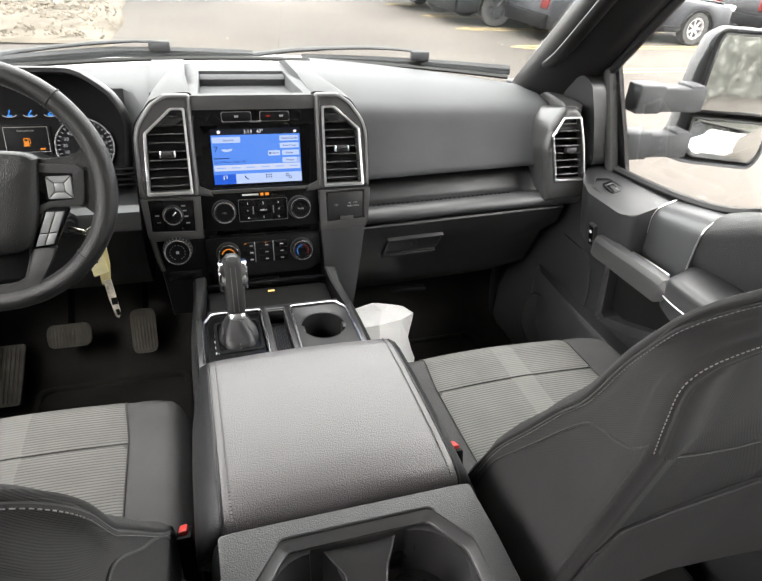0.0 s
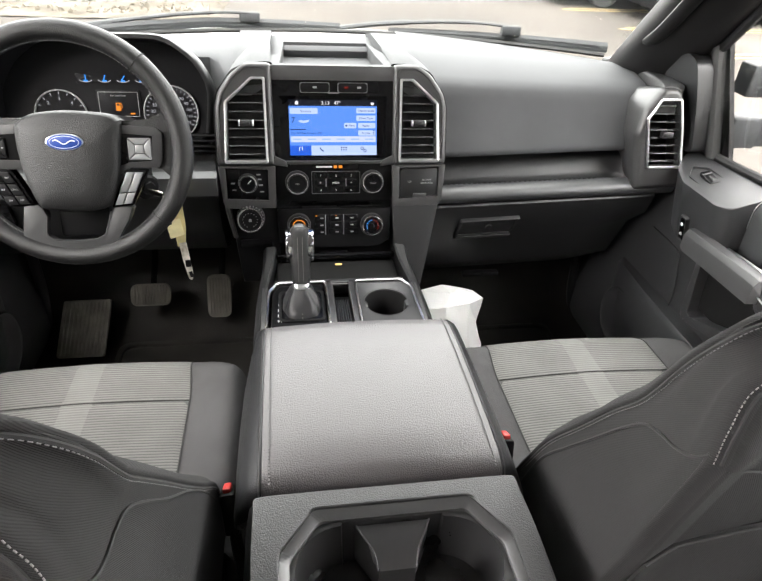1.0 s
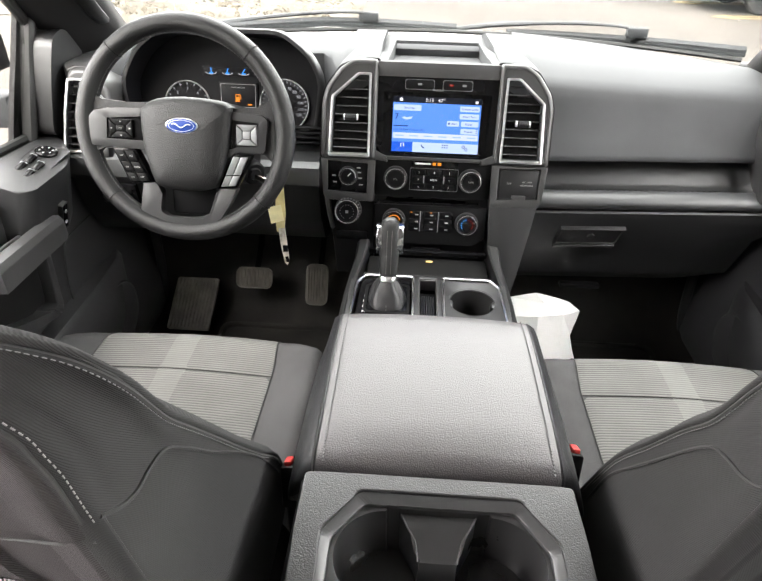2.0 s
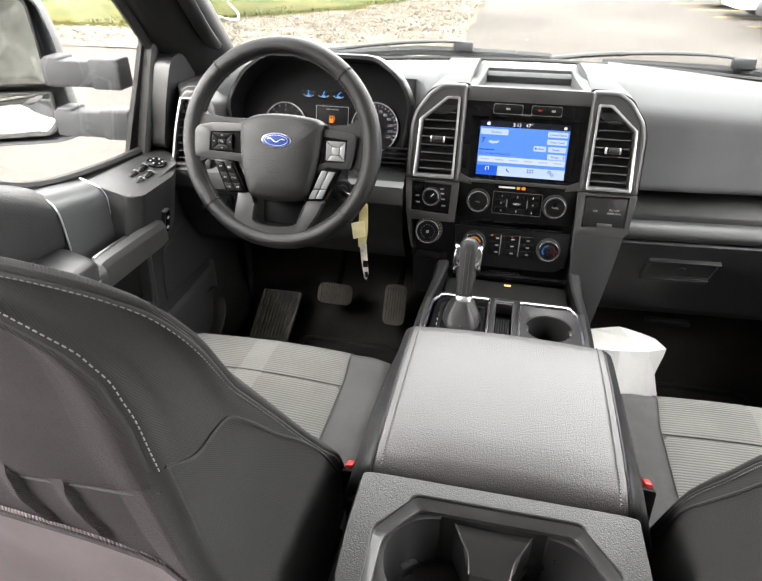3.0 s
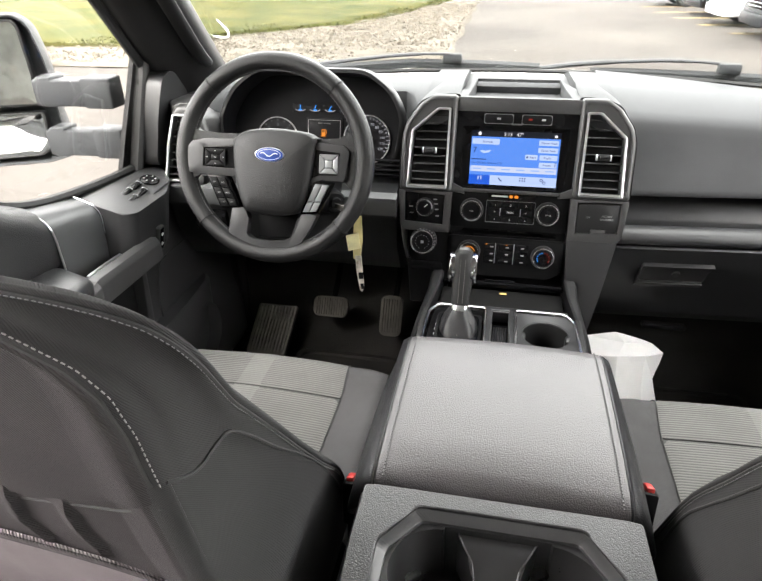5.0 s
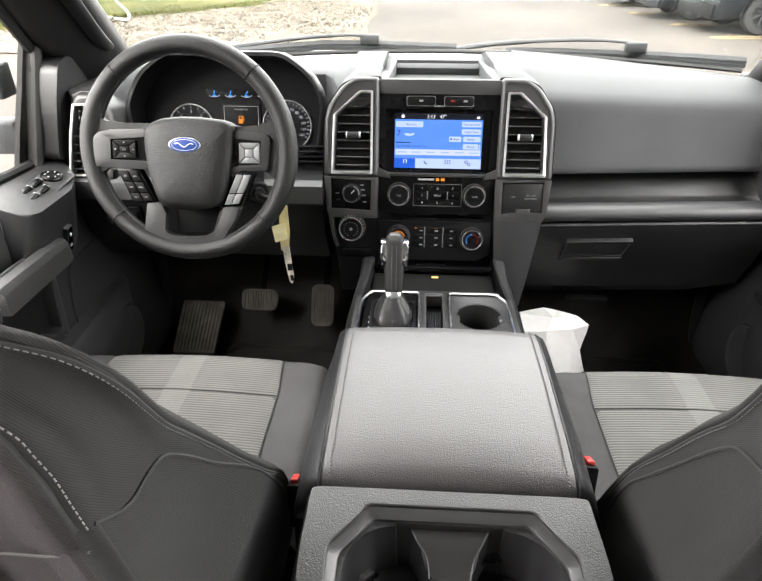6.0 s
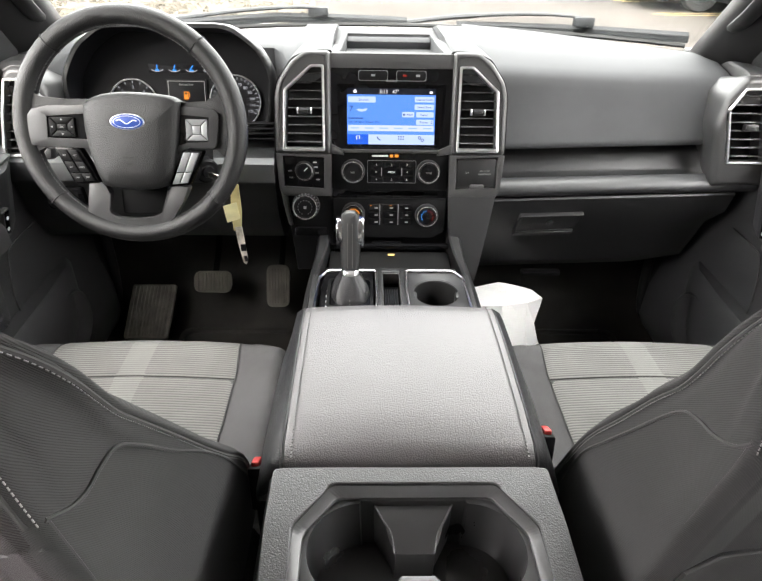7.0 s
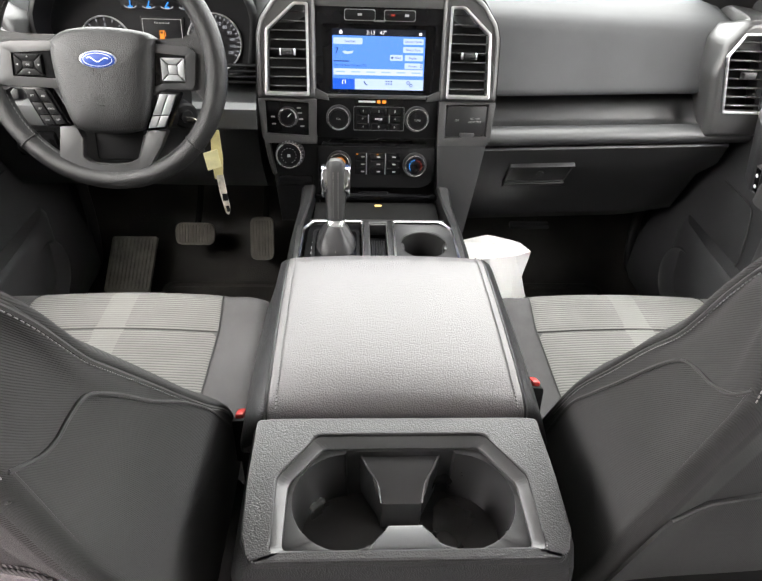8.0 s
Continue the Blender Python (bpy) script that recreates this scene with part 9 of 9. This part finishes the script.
P_GREY = mat("grey_car_paint", (0.018, 0.019, 0.022), 0.45, vary=0.05, spec=0.25)
P_BLACK = mat("black_car_paint", (0.006, 0.006, 0.007), 0.35, vary=0.1, spec=0.3)
P_DARK = mat("dark_blue_grey_paint", (0.008, 0.009, 0.011), 0.4, vary=0.06, spec=0.25)
P_REDC = mat("red_car_paint", (0.36, 0.02, 0.018), 0.2, vary=0.05, coat=0.7)
P_SILVER = mat("silver_car_paint", (0.55, 0.56, 0.57), 0.25, metal=0.6, vary=0.04, coat=0.6)
vehicle(7.2, 11.45, P_GREY, "grey car with alloy wheels parked nose in", "suv", 4.9, 1.9, 1.72, 0.36)
vehicle(6.0, 13.45, P_DARK, "dark pickup with black off-road wheels parked nose out", "pickup", 5.5, 1.95, 1.95, 0.40, M_RIMDARK, -1)
vehicle(5.7, 15.7, P_DARK, "dark grey car parked nose out in a bay", "suv", 4.7, 1.85, 1.7, 0.35, None, -1)
vehicle(5.6, 18.4, M_WHITEPAINT, "white car with a dark grille parked nose out", "suv", 4.7, 1.85, 1.75, 0.35, None, -1)
vehicle(5.7, 21.3, P_BLACK, "black car parked nose out in a bay", "suv", 4.7, 1.85, 1.72, 0.35, None, -1)
vehicle(5.4, 25.2, P_REDC, "red car parked nose out in a bay", "car", 4.5, 1.85, 1.5, 0.34, None, -1)
vehicle(-13.6, 7.2, P_SILVER, "silver car parked beside the truck", "car", 4.6, 1.85, 1.50, 0.34, None, -1)
vehicle(-2.0, 31.5, P_REDC, "red car across the far end of the road", "car", 4.4, 1.85, 1.5, 0.34)
vehicle(14.1, 12.4, P_BLACK, "black car with red tail lamps in the next row", "suv", 4.7, 1.9, 1.74, 0.36)
vehicle(14.3, 15.0, P_SILVER, "silver car with red tail lamps in the next row", "suv", 4.7, 1.9, 1.70, 0.36)

# fence on the far side of the grass
fence = thing("fence", (-24, 30, GZ), "pale weathered board fence beyond the grass", "fence")
bm = B()
me_board = None
for k in range(60):
    x = -46 + 0.62 * k
    y = 31 - 0.10 * (x + 24)
    if me_board is None:
        rbox(bm, (0.60, 0.04, 2.2), Matrix.Identity(4), 0.01)
        ob = part("board", bm, M_FENCE, fence)
        me_board = ob.data
    else:
        ob = new("board", me_board)
        ob.parent = fence
        ob.matrix_parent_inverse = fence.matrix_basis.inverted()
    ob.matrix_basis = pose(x, y, GZ + 1.45 + 0.02 * math.sin(k * 3.1), 0, 0, -5.7)
for z in (0.9, 2.0):
    bm = B()
    rbox(bm, (37.5, 0.06, 0.12), pose(-27.7, 31.43, GZ + z, 0, 0, -5.7), 0.01)
    part("rail", bm, M_FENCE, fence)

# bare-topped trees behind the truck, seen in the mirrors
def tree(x, y, h, seed):
    rr = random.Random(seed)
    e = thing("tree", (x, y, GZ), "broad green tree behind the parking lot", "tree", "trees")
    bm = B()
    tube(bm, smooth_line([(x, y, GZ - 0.1), (x + 0.1, y, GZ + h * 0.3), (x - 0.1, y + 0.1, GZ + h * 0.6), (x, y, GZ + h * 0.9)], 4), [0.24, 0.22, 0.2, 0.19, 0.17, 0.16, 0.14, 0.13, 0.11, 0.09, 0.07, 0.05, 0.03], 8)
    for k in range(9):
        a = rr.uniform(0, 6.28)
        z = GZ + h * rr.uniform(0.3, 0.75)
        L = h * rr.uniform(0.18, 0.32)
        tube(bm, [(x, y, z), (x + L * 0.6 * math.cos(a), y + L * 0.6 * math.sin(a), z + L * 0.35), (x + L * math.cos(a), y + L * math.sin(a), z + L * 0.8)], [0.08, 0.05, 0.02], 6)
    part("trunk", bm, M_BARK, e)
    vs, fs = [], []
    for k in range(110):
        a, u = rr.uniform(0, 6.28), rr.uniform(-1, 1)
        q = rr.random() ** 0.4
        c = Vector((x + h * 0.30 * q * math.sqrt(1 - u * u) * math.cos(a), y + h * 0.30 * q * math.sqrt(1 - u * u) * math.sin(a), GZ + h * 0.64 + h * 0.34 * q * u))
        for j in range(48):
            p = c + Vector((rr.gauss(0, 0.35), rr.gauss(0, 0.35), rr.gauss(0, 0.3)))
            d = Vector((rr.uniform(-1, 1), rr.uniform(-1, 1), rr.uniform(-1, 1))).normalized() * rr.uniform(0.08, 0.15)
            t = d.orthogonal() * 0.5
            b = len(vs)
            vs += [p - d, p + t, p + d, p - t]
            fs.append((b, b + 1, b + 2, b + 3))
    me = bpy.data.meshes.new("crown")
    me.from_pydata([tuple(v) for v in vs], [], fs)
    me.materials.append(M_FOLIAGE)
    ob = new("crown", me)
    ob.parent = e
    ob.matrix_parent_inverse = e.matrix_basis.inverted()


for k, (x, y, h) in enumerate(((-21, -27, 9), (-15, -28, 11), (-9.5, -28, 9.5), (-5, -29, 10), (-28, -29, 10), (9, -28, 10), (15, -27, 9), (22, -28, 11))):
    tree(x, y, h, 30 + k)

# woods closing the lot behind the truck
rnd = random.Random(77)
vs, fs = [], []
for k in range(240000):
    x = rnd.uniform(-75, 60)
    top = 24.0 + 3.0 * noise_at(x, 0, 0.12) + 1.6 * noise_at(x, 5, 0.5)
    h = rnd.random() ** 0.8
    p = Vector((x, -30 - rnd.uniform(0, 1.6) - 0.004 * x * x, GZ + h * top))
    r = rnd.uniform(0.11, 0.22)
    u = Vector((rnd.uniform(-1, 1), rnd.uniform(-1, 1), rnd.uniform(-1, 1))).normalized() * r
    w = u.orthogonal() * rnd.uniform(0.5, 1.0)
    k0 = len(vs)
    vs += [tuple(p - u), tuple(p + w), tuple(p + u), tuple(p - w)]
    fs.append((k0, k0 + 1, k0 + 2, k0 + 3))
me = bpy.data.meshes.new("woods")
me.from_pydata(vs, [], fs)
me.materials.append(M_FOLIAGE)
tagged(new("woods", me), "grey-green spring woods behind the lot", "woods", "", "stuff")
# plain wall added behind the leaves to close bright sky gaps
bm = B()
rows = []
for i in range(46):
    x = -90 + 4 * i
    y = -33 - 0.004 * x * x
    top = GZ + 22.5 + 3.0 * noise_at(x, 0, 0.12)
    rows.append([Vector((x, y, GZ)), Vector((x, y, top)), Vector((x, y - 0.6, top)), Vector((x, y - 0.6, GZ))])
loft(bm, rows)
tagged(part("backdrop", bm, M_FOLIAGE), "plain grey-green backdrop wall added behind the woods", "woods", "", "structure")

# ---- lettering ----
made = []
for body, size, m, material, parent, name, align in texts:
    cu = bpy.data.curves.new("lettering", "FONT")
    cu.body, cu.size, cu.align_x, cu.extrude, cu.resolution_u = body, size, align, 0.0002, 2
    made.append(new("lettering_draft", cu))
bpy.context.view_layer.update()
deps = bpy.context.evaluated_depsgraph_get()
for draft, (body, size, m, material, parent, name, align) in zip(made, texts):
    me = bpy.data.meshes.new_from_object(draft.evaluated_get(deps))
    me.materials.clear()
    me.materials.append(material)
    me.transform(m)
    ob = new(name, me)
    ob.parent = parent
    if parent.type == "EMPTY":
        ob.matrix_parent_inverse = parent.matrix_basis.inverted()
for draft in made:
    cu = draft.data
    bpy.data.objects.remove(draft)
    bpy.data.curves.remove(cu)
